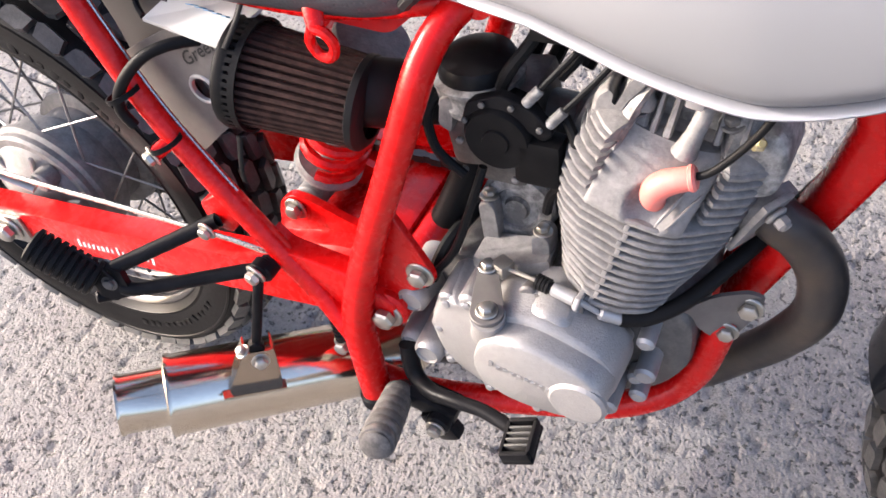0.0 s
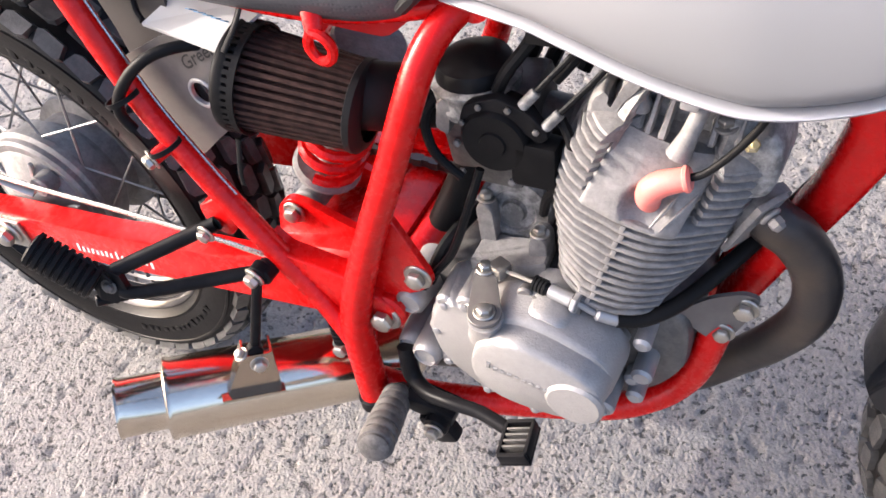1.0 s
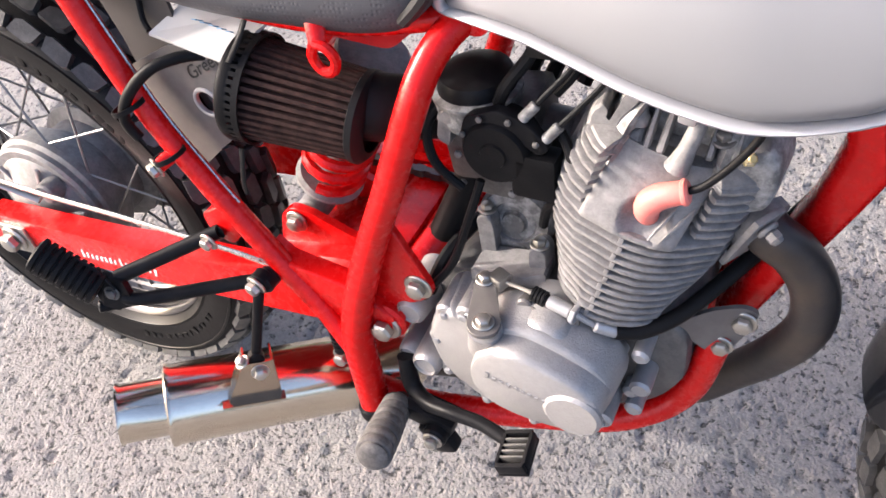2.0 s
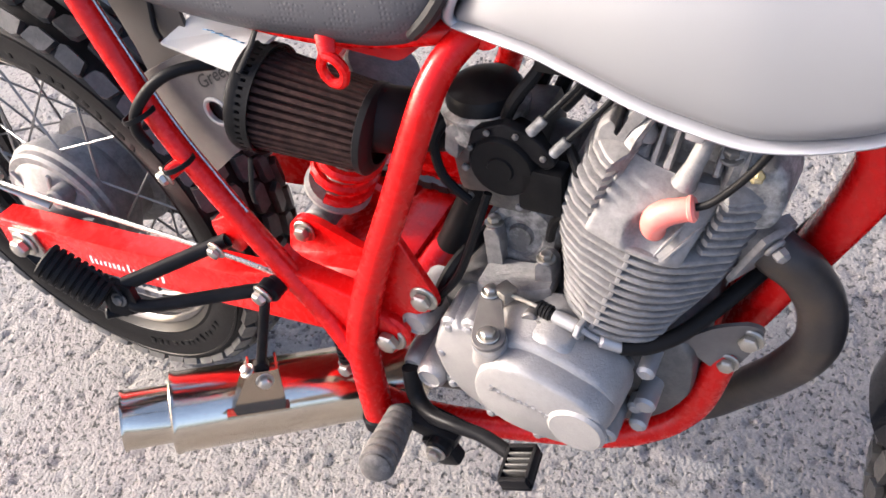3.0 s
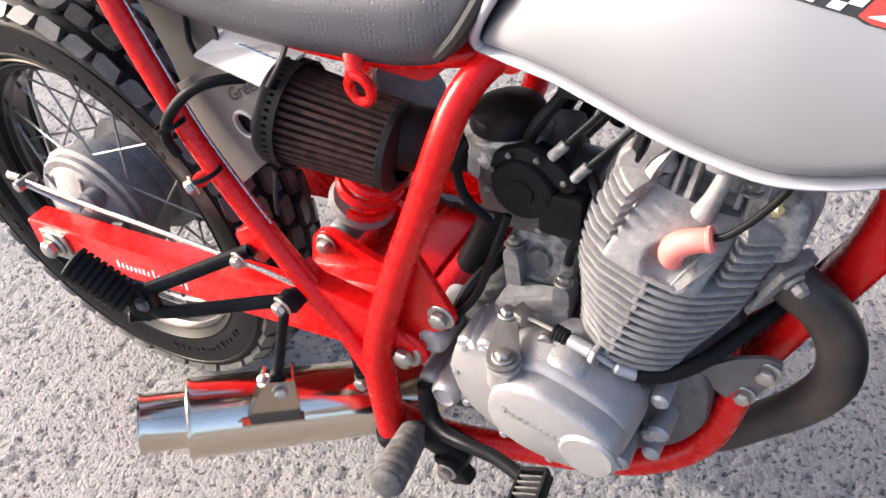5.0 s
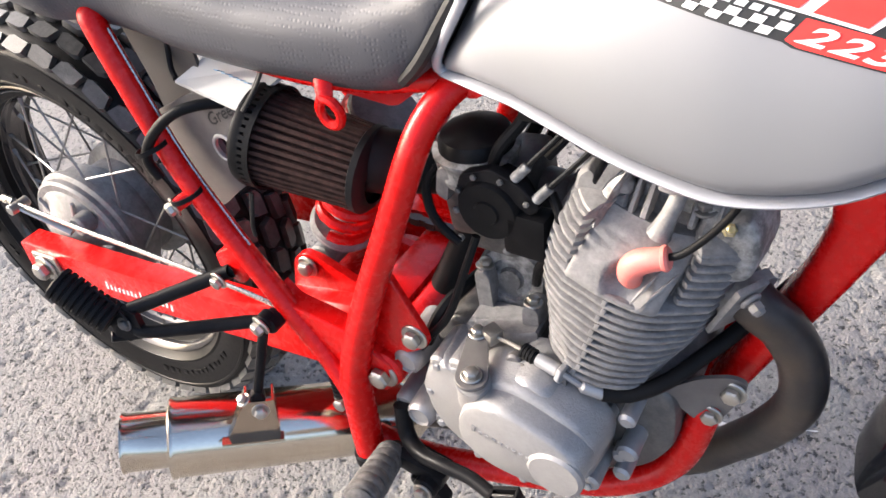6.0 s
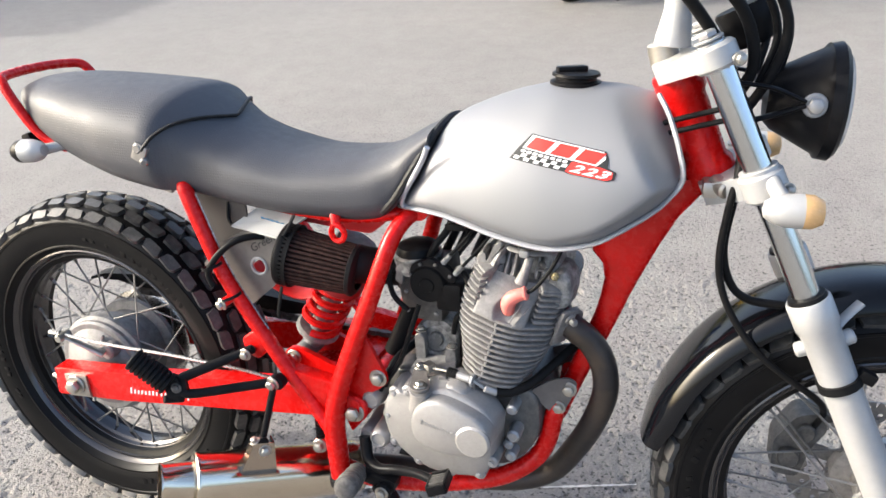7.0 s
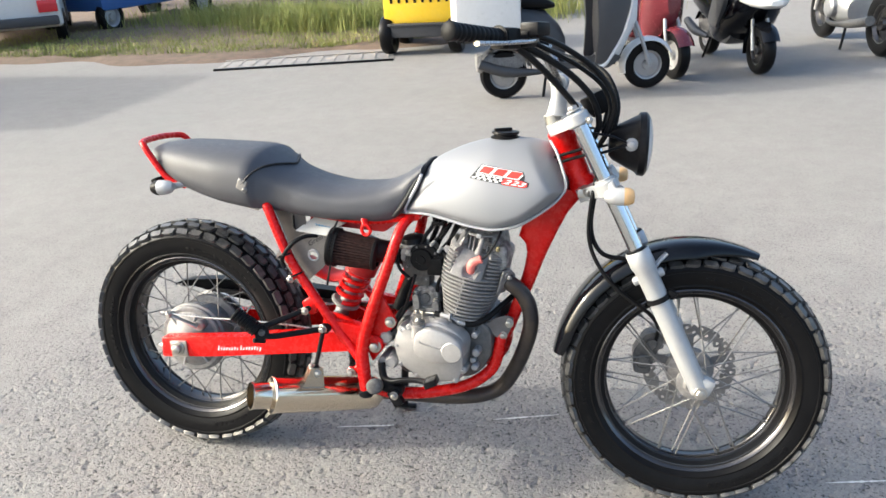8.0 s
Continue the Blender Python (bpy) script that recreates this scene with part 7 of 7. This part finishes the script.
def scooter(label, m, body, front, wheelbase, r, box=False, maxi=False, shield=None):
    """A parked scooter, x ahead, standing on z = 0 about its rear wheel."""
    s = new("scooter")
    s.matrix_world = m
    tagged(s, label, "scooter", kind="thing")
    small_wheel("rear_wheel", (0, 0, r), r, 0.10, CAST, s)
    small_wheel("front_wheel", (wheelbase, 0, r), r, 0.11 if maxi else 0.095, RIM_BLACK if maxi else CAST, s)
    bm = bmesh.new()
    shell(bm, [(-0.36, 0.66, 0.03, 0.05), (-0.30, 0.65, 0.09, 0.11), (-0.12, 0.60, 0.15, 0.16), (0.12, 0.56, 0.19, 0.17), (0.34, 0.50, 0.20, 0.15), (0.46, 0.42, 0.16, 0.12), (0.50, 0.40, 0.10, 0.10)])
    part("rear_body", bm, body, s)
    bm = bmesh.new()
    shell(bm, [(-0.26, 0.78, 0.02, 0.08), (-0.15, 0.79, 0.05, 0.13), (0.12, 0.78, 0.055, 0.14), (0.34, 0.75, 0.05, 0.11), (0.42, 0.73, 0.02, 0.07)])
    part("seat", bm, BLACK_PLASTIC, s, "black vinyl seat")
    bm = bmesh.new()
    prism(bm, rounded([(0.38, 0.30), (0.40, 0.24), (0.84, 0.22), (0.95, 0.30), (0.90, 0.33), (0.80, 0.27), (0.46, 0.29)], 0.02, 3), -0.17, 0.17, 0.01)
    part("floorboard", bm, DARK_GREY, s)
    bm = bmesh.new()
    hw = 0.27 if maxi else 0.20
    shell(bm, [(0.80, 0.50, 0.24, hw * 0.9), (0.87, 0.58, 0.34, hw), (0.94, 0.62, 0.36, hw * 0.9), (1.02, 0.66, 0.26, hw * 0.6), (1.10, 0.66, 0.12, hw * 0.3)])
    part("leg_shield", bm, front, s)
    if maxi:
        bm = bmesh.new()
        shell(bm, [(0.50, 0.34, 0.13, 0.20), (0.70, 0.38, 0.19, 0.25), (0.90, 0.48, 0.22, 0.25), (1.08, 0.58, 0.17, 0.21), (1.24, 0.63, 0.10, 0.14), (1.34, 0.64, 0.03, 0.05)])
        part("lower_fairing", bm, front, s)
        for sd in (-1, 1):
            bm = bmesh.new()
            prism(bm, rounded([(0.62, 0.40), (0.84, 0.36), (1.00, 0.62), (0.92, 0.80), (0.74, 0.66)], 0.04, 3), sd * 0.235, sd * 0.275, 0.01)
            part("side_trim", bm, DARK_GREY, s, "grey side trim panel")
    bm = bmesh.new()
    prism(bm, rounded([(0.80, 0.30), (0.78, 0.55), (0.79, 0.84), (0.82, 0.86), (0.82, 0.32)], 0.03, 3), -hw * 0.78, hw * 0.78, 0.005)
    part("inner_shield", bm, shield if shield else DARK_GREY, s)
    bm = bmesh.new()
    secs = []
    for k in range(17):
        a = radians(195 - 170 * k / 16)
        er = Vector((math.cos(a), 0, math.sin(a)))
        prof = [Vector((wheelbase, 0, r)) + er * (r + 0.035 - 0.03 * abs(u) ** 2) + Vector((0, 0.075 * u, 0)) for u in (-1, -0.6, 0, 0.6, 1)]
        secs.append(prof + [p - er * 0.004 for p in reversed(prof)])
    loft(bm, secs)
    part("front_fender", bm, front, s)
    for sd in (-1, 1):
        bm = bmesh.new()
        tube(bm, [(wheelbase, sd * 0.075, r), (wheelbase - 0.06, sd * 0.070, r + 0.20), (wheelbase - 0.12, sd * 0.05, r + 0.36)], 0.016, 10, 3)
        part("fork_leg", bm, CAST, s)
    bm = bmesh.new()
    tube(bm, [(0.86, -0.33, 1.02), (0.90, -0.20, 1.03), (0.95, 0, 1.02), (0.90, 0.20, 1.03), (0.86, 0.33, 1.02)], 0.014, 10, 4)
    part("handlebar", bm, BLACK_SATIN, s)
    bm = bmesh.new()
    shell(bm, [(0.88, 1.0, 0.04, 0.10), (0.94, 1.0, 0.085, 0.15), (1.02, 0.98, 0.075, 0.13), (1.06, 0.96, 0.03, 0.06)])
    part("headlight_cowl", bm, front, s)
    bm = bmesh.new()
    secs = []
    for k in range(13):
        a = radians(150 - 140 * k / 12)
        er = Vector((math.cos(a), 0, math.sin(a)))
        prof = [Vector((0, 0, r)) + er * (r + 0.045 - 0.02 * abs(u) ** 2) + Vector((0, 0.085 * u, 0)) for u in (-1, -0.5, 0, 0.5, 1)]
        secs.append(prof + [p - er * 0.004 for p in reversed(prof)])
    loft(bm, secs)
    part("rear_fender", bm, body, s)
    bm = bmesh.new()
    tube(bm, [(0.30, -0.13, 0.22), (0.0, -0.15, 0.24), (-0.22, -0.16, 0.32)], [0.02, 0.045, 0.04], 14, 4)
    part("silencer", bm, DARK_GREY, s)
    bm = bmesh.new()
    tube(bm, [(0.34, -0.12, 0.22), (0.30, -0.17, 0.02)], 0.012, 8, 1)
    part("stand", bm, BLACK_SATIN, s)
    bm = bmesh.new()
    block(bm, (-0.02, 0.02, 0.30), (0.42, 0.14, 0.16), 0.04)
    part("engine_unit", bm, CAST_DULL, s)
    if box:
        for sd in (-1, 1):
            bm = bmesh.new()
            prism(bm, rounded([(0.72, 0.88), (0.80, 0.97), (0.99, 0.93), (1.00, 0.72), (0.93, 0.48), (0.80, 0.27), (0.72, 0.26), (0.74, 0.56)], 0.05, 4), sd * 0.19, sd * 0.235, 0.012)
            part("leg_panel", bm, DARK_GREY, s, "dark grey leg shield lining")
            bm = bmesh.new()
            tube(bm, [(0.80, sd * 0.215, 0.975), (0.99, sd * 0.215, 0.94), (1.005, sd * 0.215, 0.72), (0.935, sd * 0.215, 0.475), (0.80, sd * 0.215, 0.262), (0.72, sd * 0.215, 0.25)], 0.018, 8, 4)
            part("shield_edge", bm, WHITE_BODY, s, "white shield edging")
        bm = bmesh.new()
        block(bm, (-0.14, 0, 0.80), (0.52, 0.50, 0.56), 0.03)
        b_ = part("delivery_box", bm, WHITE_BODY, s, "white plastic delivery box")
        bm = bmesh.new()
        block(bm, (-0.14, 0, 1.09), (0.54, 0.52, 0.05), 0.015)
        part("lid", bm, WHITE_BODY, b_)
        for z in (0.66, 0.90):
            bm = bmesh.new()
            block(bm, (0.124, -0.10, z), (0.012, 0.05, 0.07), 0.004)
            part("latch", bm, BLACK_PLASTIC, b_)
        bm = bmesh.new()
        block(bm, (-0.14, -0.2515, 0.60), (0.10, 0.004, 0.03), 0.001)
        part("label_bar", bm, PALE_PLASTIC, b_)
        bm = bmesh.new()
        block(bm, (-0.16, 0, 0.505), (0.46, 0.34, 0.025), 0.006)
        part("carrier", bm, BLACK_SATIN, s)
    return s


scooter("white delivery scooter with a boxy rear case", pose(-0.09, 4.83, 0, 0, 0, 19.8), DARK_GREY, WHITE_BODY, 1.21, 0.20, box=True)
scooter("maroon scooter with silver wheels parked in the row", pose(0.70, 6.63, 0, 0, 0, -60), MAROON_BODY, MAROON_BODY, 1.15, 0.21)
sc = scooter("black touring scooter with a pale front panel", pose(1.60, 6.98, 0, 0, 0, -71), BLACK_GLOSS, BLACK_GLOSS, 1.22, 0.21, maxi=True)
bm = bmesh.new()
shell(bm, [(1.06, 0.74, 0.06, 0.20), (1.14, 0.71, 0.12, 0.23), (1.26, 0.68, 0.11, 0.20), (1.38, 0.64, 0.07, 0.13), (1.45, 0.62, 0.02, 0.05)])
part("headlight_panel", bm, WHITE_BODY, sc, "pale headlight panel")

# a naked motorcycle at the end of the row
nb = new("parked_motorcycle")
nb.matrix_world = pose(3.0, 7.20, 0, 0, 0, 104)
tagged(nb, "silver and black motorcycle standing on its centre stand", "motorcycle", kind="thing")
small_wheel("rear_wheel", (-0.55, 0, 0.30), 0.30, 0.12, RIM_BLACK, nb)
small_wheel("front_wheel", (0.80, 0, 0.30), 0.30, 0.10, RIM_BLACK, nb)
bm = bmesh.new()
shell(bm, [(-0.10, 0.38, 0.10, 0.16), (0.0, 0.40, 0.17, 0.22), (0.20, 0.42, 0.18, 0.22), (0.34, 0.42, 0.10, 0.16)], 16, 0.6)
part("engine", bm, CAST, nb, "silver engine block")
for sd in (-1, 1):
    bm = bmesh.new()
    rod(bm, (0.10, sd * 0.18, 0.40), (0.10, sd * 0.28, 0.40), 0.10, 24, 0.02)
    part("engine_cover", bm, CAST, nb)
    bm = bmesh.new()
    tube(bm, [(0.34, sd * 0.12, 0.46), (0.40, sd * 0.14, 0.32), (0.20, sd * 0.20, 0.24), (-0.30, sd * 0.22, 0.28), (-0.75, sd * 0.24, 0.36)], [0.02, 0.02, 0.02, 0.04, 0.045], 12, 4)
    part("exhaust_pipe", bm, CAST_GRIME_SHADE, nb)
    bm = bmesh.new()
    tube(bm, [(0.62, sd * 0.10, 0.95), (0.80, sd * 0.10, 0.30)], 0.025, 12, 1)
    part("fork_leg", bm, CAST, nb)
    bm = bmesh.new()
    tube(bm, [(-0.02, sd * 0.12, 0.24), (-0.10, sd * 0.19, 0.01)], 0.014, 8, 1)
    part("stand_leg", bm, BLACK_SATIN, nb)
bm = bmesh.new()
shell(bm, [(-0.85, 0.78, 0.04, 0.06), (-0.60, 0.78, 0.09, 0.12), (-0.20, 0.76, 0.07, 0.13), (0.02, 0.76, 0.05, 0.10)])
part("seat", bm, BLACK_PLASTIC, nb)
bm = bmesh.new()
shell(bm, [(-0.05, 0.82, 0.06, 0.08), (0.10, 0.88, 0.12, 0.15), (0.35, 0.90, 0.13, 0.16), (0.52, 0.88, 0.08, 0.11), (0.58, 0.87, 0.03, 0.06)])
part("fuel_tank", bm, BLACK_GLOSS, nb)
bm = bmesh.new()
tube(bm, [(0.55, -0.36, 1.05), (0.60, -0.15, 1.03), (0.60, 0.15, 1.03), (0.55, 0.36, 1.05)], 0.014, 10, 4)
part("handlebar", bm, BLACK_SATIN, nb)
bm = bmesh.new()
lathe(bm, (0.70, 0, 0.86), (1, 0, 0), [(0, -0.06), (0.06, -0.05), (0.095, 0.04), (0.09, 0.06), (0, 0.07)], 24)
part("headlight", bm, CHROME, nb)

# -- yellow utility cart --
cart = new("utility_cart")
cart.matrix_world = pose(-1.60, 7.22, 0, 0, 0, 4)
tagged(cart, "yellow compact utility cart with black bumper and slotted panel", "cart", kind="thing")
bm = bmesh.new()
block(bm, (0.06, 0.42, 0.62), (0.86, 0.95, 0.56), 0.06)
part("body", bm, YELLOW_BODY, cart)
bm = bmesh.new()
block(bm, (0.06, -0.035, 0.275), (0.80, 0.16, 0.15), 0.02)
part("bumper", bm, DARK_GREY, cart, "black plastic bumper")
bm = bmesh.new()
block(bm, (0.06, -0.10, 0.345), (0.72, 0.10, 0.025), 0.008)
part("bumper_step", bm, DARK_GREY, cart)
for k in range(8):
    bm = bmesh.new()
    block(bm, (-0.26 + k * 0.092, -0.056, 0.64), (0.030, 0.012, 0.13), 0.004)
    part("slot", bm, BLACK_SATIN, cart)
for sx_, sy_ in ((-1, 0.06), (1, 0.06), (-1, 0.80), (1, 0.80)):
    small_wheel("wheel", (0, 0, 0), 0.22, 0.15, DARK_GREY, cart).matrix_basis = pose(0.06 + sx_ * 0.40, sy_, 0.22, 0, 0, 90)
bm = bmesh.new()
block(bm, (0.06, 0.40, 0.26), (0.60, 0.80, 0.14), 0.02)
part("chassis", bm, BLACK_SATIN, cart)

# -- white van --
van = new("van")
van.matrix_world = pose(-7.93, 7.86, 0, 0, 0, 38)
tagged(van, "white delivery van with red tail lamps", "van", kind="thing")
bm = bmesh.new()
prism(bm, rounded([(-0.74, 0.30), (-0.74, 1.80), (-0.66, 1.92), (0.66, 1.92), (0.74, 1.80), (0.74, 0.30)], 0.06, 4), 3.2, 0.0, 0.05)
part("body", bm, WHITE_BODY, van)
bm = bmesh.new()
block(bm, (0, -0.05, 0.40), (1.40, 0.14, 0.13), 0.03)
part("bumper", bm, DARK_GREY, van)
for sd in (-1, 1):
    bm = bmesh.new()
    block(bm, (sd * 0.58, -0.012, 0.60), (0.26, 0.05, 0.17), 0.015)
    part("tail_lamp", bm, RED_LENS, van, "red tail lamp")
    small_wheel("wheel", (0, 0, 0), 0.27, 0.16, CAST, van).matrix_basis = pose(sd * 0.68, 0.55, 0.27, 0, 0, 90)
    small_wheel("wheel", (0, 0, 0), 0.27, 0.16, CAST, van).matrix_basis = pose(sd * 0.68, 2.60, 0.27, 0, 0, 90)
bm = bmesh.new()
block(bm, (0.80, 0.30, 1.00), (0.03, 0.10, 1.30), 0.01)
part("door_edge", bm, DARK_GREY, van, "grey edge of an open door")
bm = bmesh.new()
block(bm, (0, -0.004, 1.40), (1.16, 0.02, 0.55), 0.03)
part("rear_window", bm, BLACK_GLOSS, van)

# -- blue pickup far behind --
truck = new("pickup_truck")
truck.matrix_world = pose(-8.15, 10.75, 0, 0, 0, 82)
tagged(truck, "blue pickup truck with a pale drop side", "truck", kind="thing")
bm = bmesh.new()
block(bm, (0.4, 0, 0.55), (3.0, 1.4, 0.36), 0.04)
part("chassis_body", bm, BLUE_BODY, truck)
bm = bmesh.new()
block(bm, (-0.5, 0, 0.86), (1.9, 1.42, 0.26), 0.03)
part("drop_side", bm, PALE_PLASTIC, truck, "pale grey drop side")
bm = bmesh.new()
shell(bm, [(0.55, 1.15, 0.50, 0.66), (0.75, 1.20, 0.62, 0.69), (1.50, 1.15, 0.58, 0.69), (1.85, 0.85, 0.35, 0.66)], 20, 0.35)
part("cab", bm, BLUE_BODY, truck)
for x in (-0.9, 1.35):
    for sd in (-1, 1):
        small_wheel("wheel", (x, sd * 0.62, 0.27), 0.27, 0.15, CAST, truck)

# -- box truck out of view, added as caster of the shade across the yard --
shade_truck = new("unseen_truck")
shade_truck.matrix_world = pose(-9.35, 2.07, 0, 0, 0, 90)
tagged(shade_truck, "grey box truck out of view, added to cast shade on the yard", "truck", kind="thing")
bm = bmesh.new()
block(bm, (1.2, 1.6, 1.75), (2.35, 3.1, 2.2), 0.05)
part("cargo_box", bm, PALE_PLASTIC, shade_truck)
bm = bmesh.new()
block(bm, (1.2, 1.6, 0.52), (0.9, 3.1, 0.22), 0.03)
part("chassis", bm, DARK_GREY, shade_truck)
for x in (0.35, 2.05):
    for y in (0.6, 2.5):
        small_wheel("wheel", (0, 0, 0), 0.36, 0.20, CAST, shade_truck).matrix_basis = pose(x, y, 0.36, 0, 0, 90)

# -- low steel grating laid on the asphalt --
gr = new("steel_grating")
gr.matrix_world = pose(-2.80, 6.78, 0, 0, 0, 16.6)
tagged(gr, "rusty steel grating plates lying on the asphalt", "grating", kind="thing")
for sd, nm in ((-0.30, "edge_bar"), (0.30, "edge_bar")):
    bm = bmesh.new()
    block(bm, (0, sd, 0.012), (2.02, 0.025, 0.024), 0.003)
    part(nm, bm, BLACK_SATIN if sd < 0 else RUST, gr)
bm = bmesh.new()
block(bm, (0, 0, 0.005), (2.0, 0.58, 0.008), 0.002)
part("plate", bm, RUST, gr)
for k in range(13):
    bm = bmesh.new()
    block(bm, (-0.93 + k * 0.155, 0, 0.012), (0.030, 0.57, 0.006), 0.002)
    part("cross_bar", bm, RUST, gr)

# -- soil, grass and shrubs at the yard's edge --
bm = bmesh.new()
rnd = random.Random(8)
cols, rows_ = 60, 24
grid = []
for i in range(cols + 1):
    x = -14 + 13.2 * i / cols
    front = 6.78 + 0.16 * math.sin(x * 1.7) + 0.10 * math.sin(x * 4.1 + 1) + max(0, x + 4.2) * 0.42
    col = []
    for j in range(rows_ + 1):
        y = front + (22 - front) * (j / rows_) ** 1.6
        z = 0.004 + (0.03 * min(1, j / 3) + 0.06 * min(1, j / 10) + rnd.uniform(-0.012, 0.02) * min(1, j / 2) if j else -0.006)
        col.append(bm.verts.new((x, y, z)))
    grid.append(col)
for i in range(cols):
    for j in range(rows_):
        bm.faces.new((grid[i][j], grid[i + 1][j], grid[i + 1][j + 1], grid[i][j + 1]))
soil = part("soil", bm, SOIL)
tagged(soil, "brown soil strewn with dead leaves and litter", "ground", kind="structure")


def grass_patch(name, label, count, spot, height, seed):
    """Many bent blades in one mesh."""
    r_ = random.Random(seed)
    vs, fs = [], []
    for _ in range(count):
        x, y, k = spot(r_)
        h = height * k * r_.uniform(0.5, 1.2)
        a = r_.uniform(0, 2 * math.pi)
        lean = r_.uniform(0.1, 0.7) * h
        w = r_.uniform(0.002, 0.006)
        dx, dy = math.cos(a), math.sin(a)
        px, py = -dy * w, dx * w
        b = len(vs)
        vs += [(x - px, y - py, 0.0), (x + px, y + py, 0.0), (x + dx * lean * 0.35 + px * 0.8, y + dy * lean * 0.35 + py * 0.8, h * 0.6), (x + dx * lean * 0.35 - px * 0.8, y + dy * lean * 0.35 - py * 0.8, h * 0.6), (x + dx * lean, y + dy * lean, h * 0.95)]
        fs += [(b, b + 1, b + 2, b + 3), (b + 3, b + 2, b + 4)]
    me = bpy.data.meshes.new(name)
    me.from_pydata(vs, [], fs)
    me.materials.append(GRASS)
    return tagged(new(name, me), label, "grass", kind="stuff")


def spot_low(r_):
    x = r_.uniform(-9.0, -1.0)
    y = 7.15 + max(0, x + 4.2) * 0.42 + abs(r_.gauss(0, 1.5))
    return x, y, 0.35 + 0.4 * r_.random()


def spot_tall(r_):
    cx, cy, sp = r_.choice(((-3.9, 9.2, 0.5), (-3.3, 9.4, 0.5), (-2.9, 9.9, 0.6), (-4.6, 10.0, 0.6), (-1.9, 10.6, 0.6), (-1.2, 11.0, 0.8), (-5.8, 10.4, 0.8)))
    return cx + r_.gauss(0, sp), cy + r_.gauss(0, sp * 0.6), 1.0


grass_patch("grass", "short dry green and yellow grass on soil", 30000, spot_low, 0.20, 21)
grass_patch("tall_grass", "tall bright green grass tufts", 16000, spot_tall, 0.40, 22)


def shrub(m, seed, height):
    """A bush: stems and a crown of many small leaves."""
    r_ = random.Random(seed)
    s = new("shrub")
    s.matrix_world = m
    tagged(s, "dark green shrub with bare stems at the yard's edge", "shrub", group="shrubs behind the yard", kind="thing")
    tips = []
    for k in range(7):
        a = r_.uniform(0, 6.28)
        sp = r_.uniform(0.2, 0.7)
        bm = bmesh.new()
        top_ = (sp * math.cos(a), sp * math.sin(a), height * r_.uniform(0.7, 1.0))
        tube(bm, [(0.08 * math.cos(a), 0.08 * math.sin(a), 0), (0.4 * top_[0], 0.4 * top_[1], top_[2] * 0.5), top_], [0.022, 0.014, 0.005], 6, 3)
        part("stem", bm, BARK, s)
        tips.append(top_)
    vs, fs = [], []
    for _ in range(1500):
        t_ = r_.choice(tips)
        f = r_.uniform(0.25, 1.05)
        c = Vector((t_[0] * f + r_.gauss(0, 0.16), t_[1] * f + r_.gauss(0, 0.16), max(0.1, t_[2] * f + r_.gauss(0, 0.14))))
        u = Vector((r_.gauss(0, 1), r_.gauss(0, 1), r_.gauss(0, 0.6))).normalized() * r_.uniform(0.03, 0.06)
        v = u.cross(Vector((r_.gauss(0, 1), r_.gauss(0, 1), r_.gauss(0, 1)))).normalized() * r_.uniform(0.012, 0.025)
        b = len(vs)
        vs += [c - u, c + v, c + u, c - v]
        fs.append((b, b + 1, b + 2, b + 3))
    me = bpy.data.meshes.new("crown")
    me.from_pydata([tuple(q) for q in vs], [], fs)
    me.materials.append(LEAF)
    cr = new("crown", me)
    cr.parent = s
    return s


base_shrub = shrub(pose(-5.2, 12.6, 0), 31, 1.9)
second_shrub = shrub(pose(-2.2, 13.0, 0), 32, 2.2)
for k, (x, y, rz) in enumerate(((-8.6, 12.4, 40), (-6.9, 13.6, 140), (-3.7, 13.2, 200), (-0.6, 13.6, 90), (1.2, 14.2, 10), (2.9, 13.9, 250), (4.8, 14.4, 300), (-10.4, 13.2, 75))):
    copy_thing(base_shrub if k % 2 else second_shrub, pose(x, y, 0, 0, 0, rz))
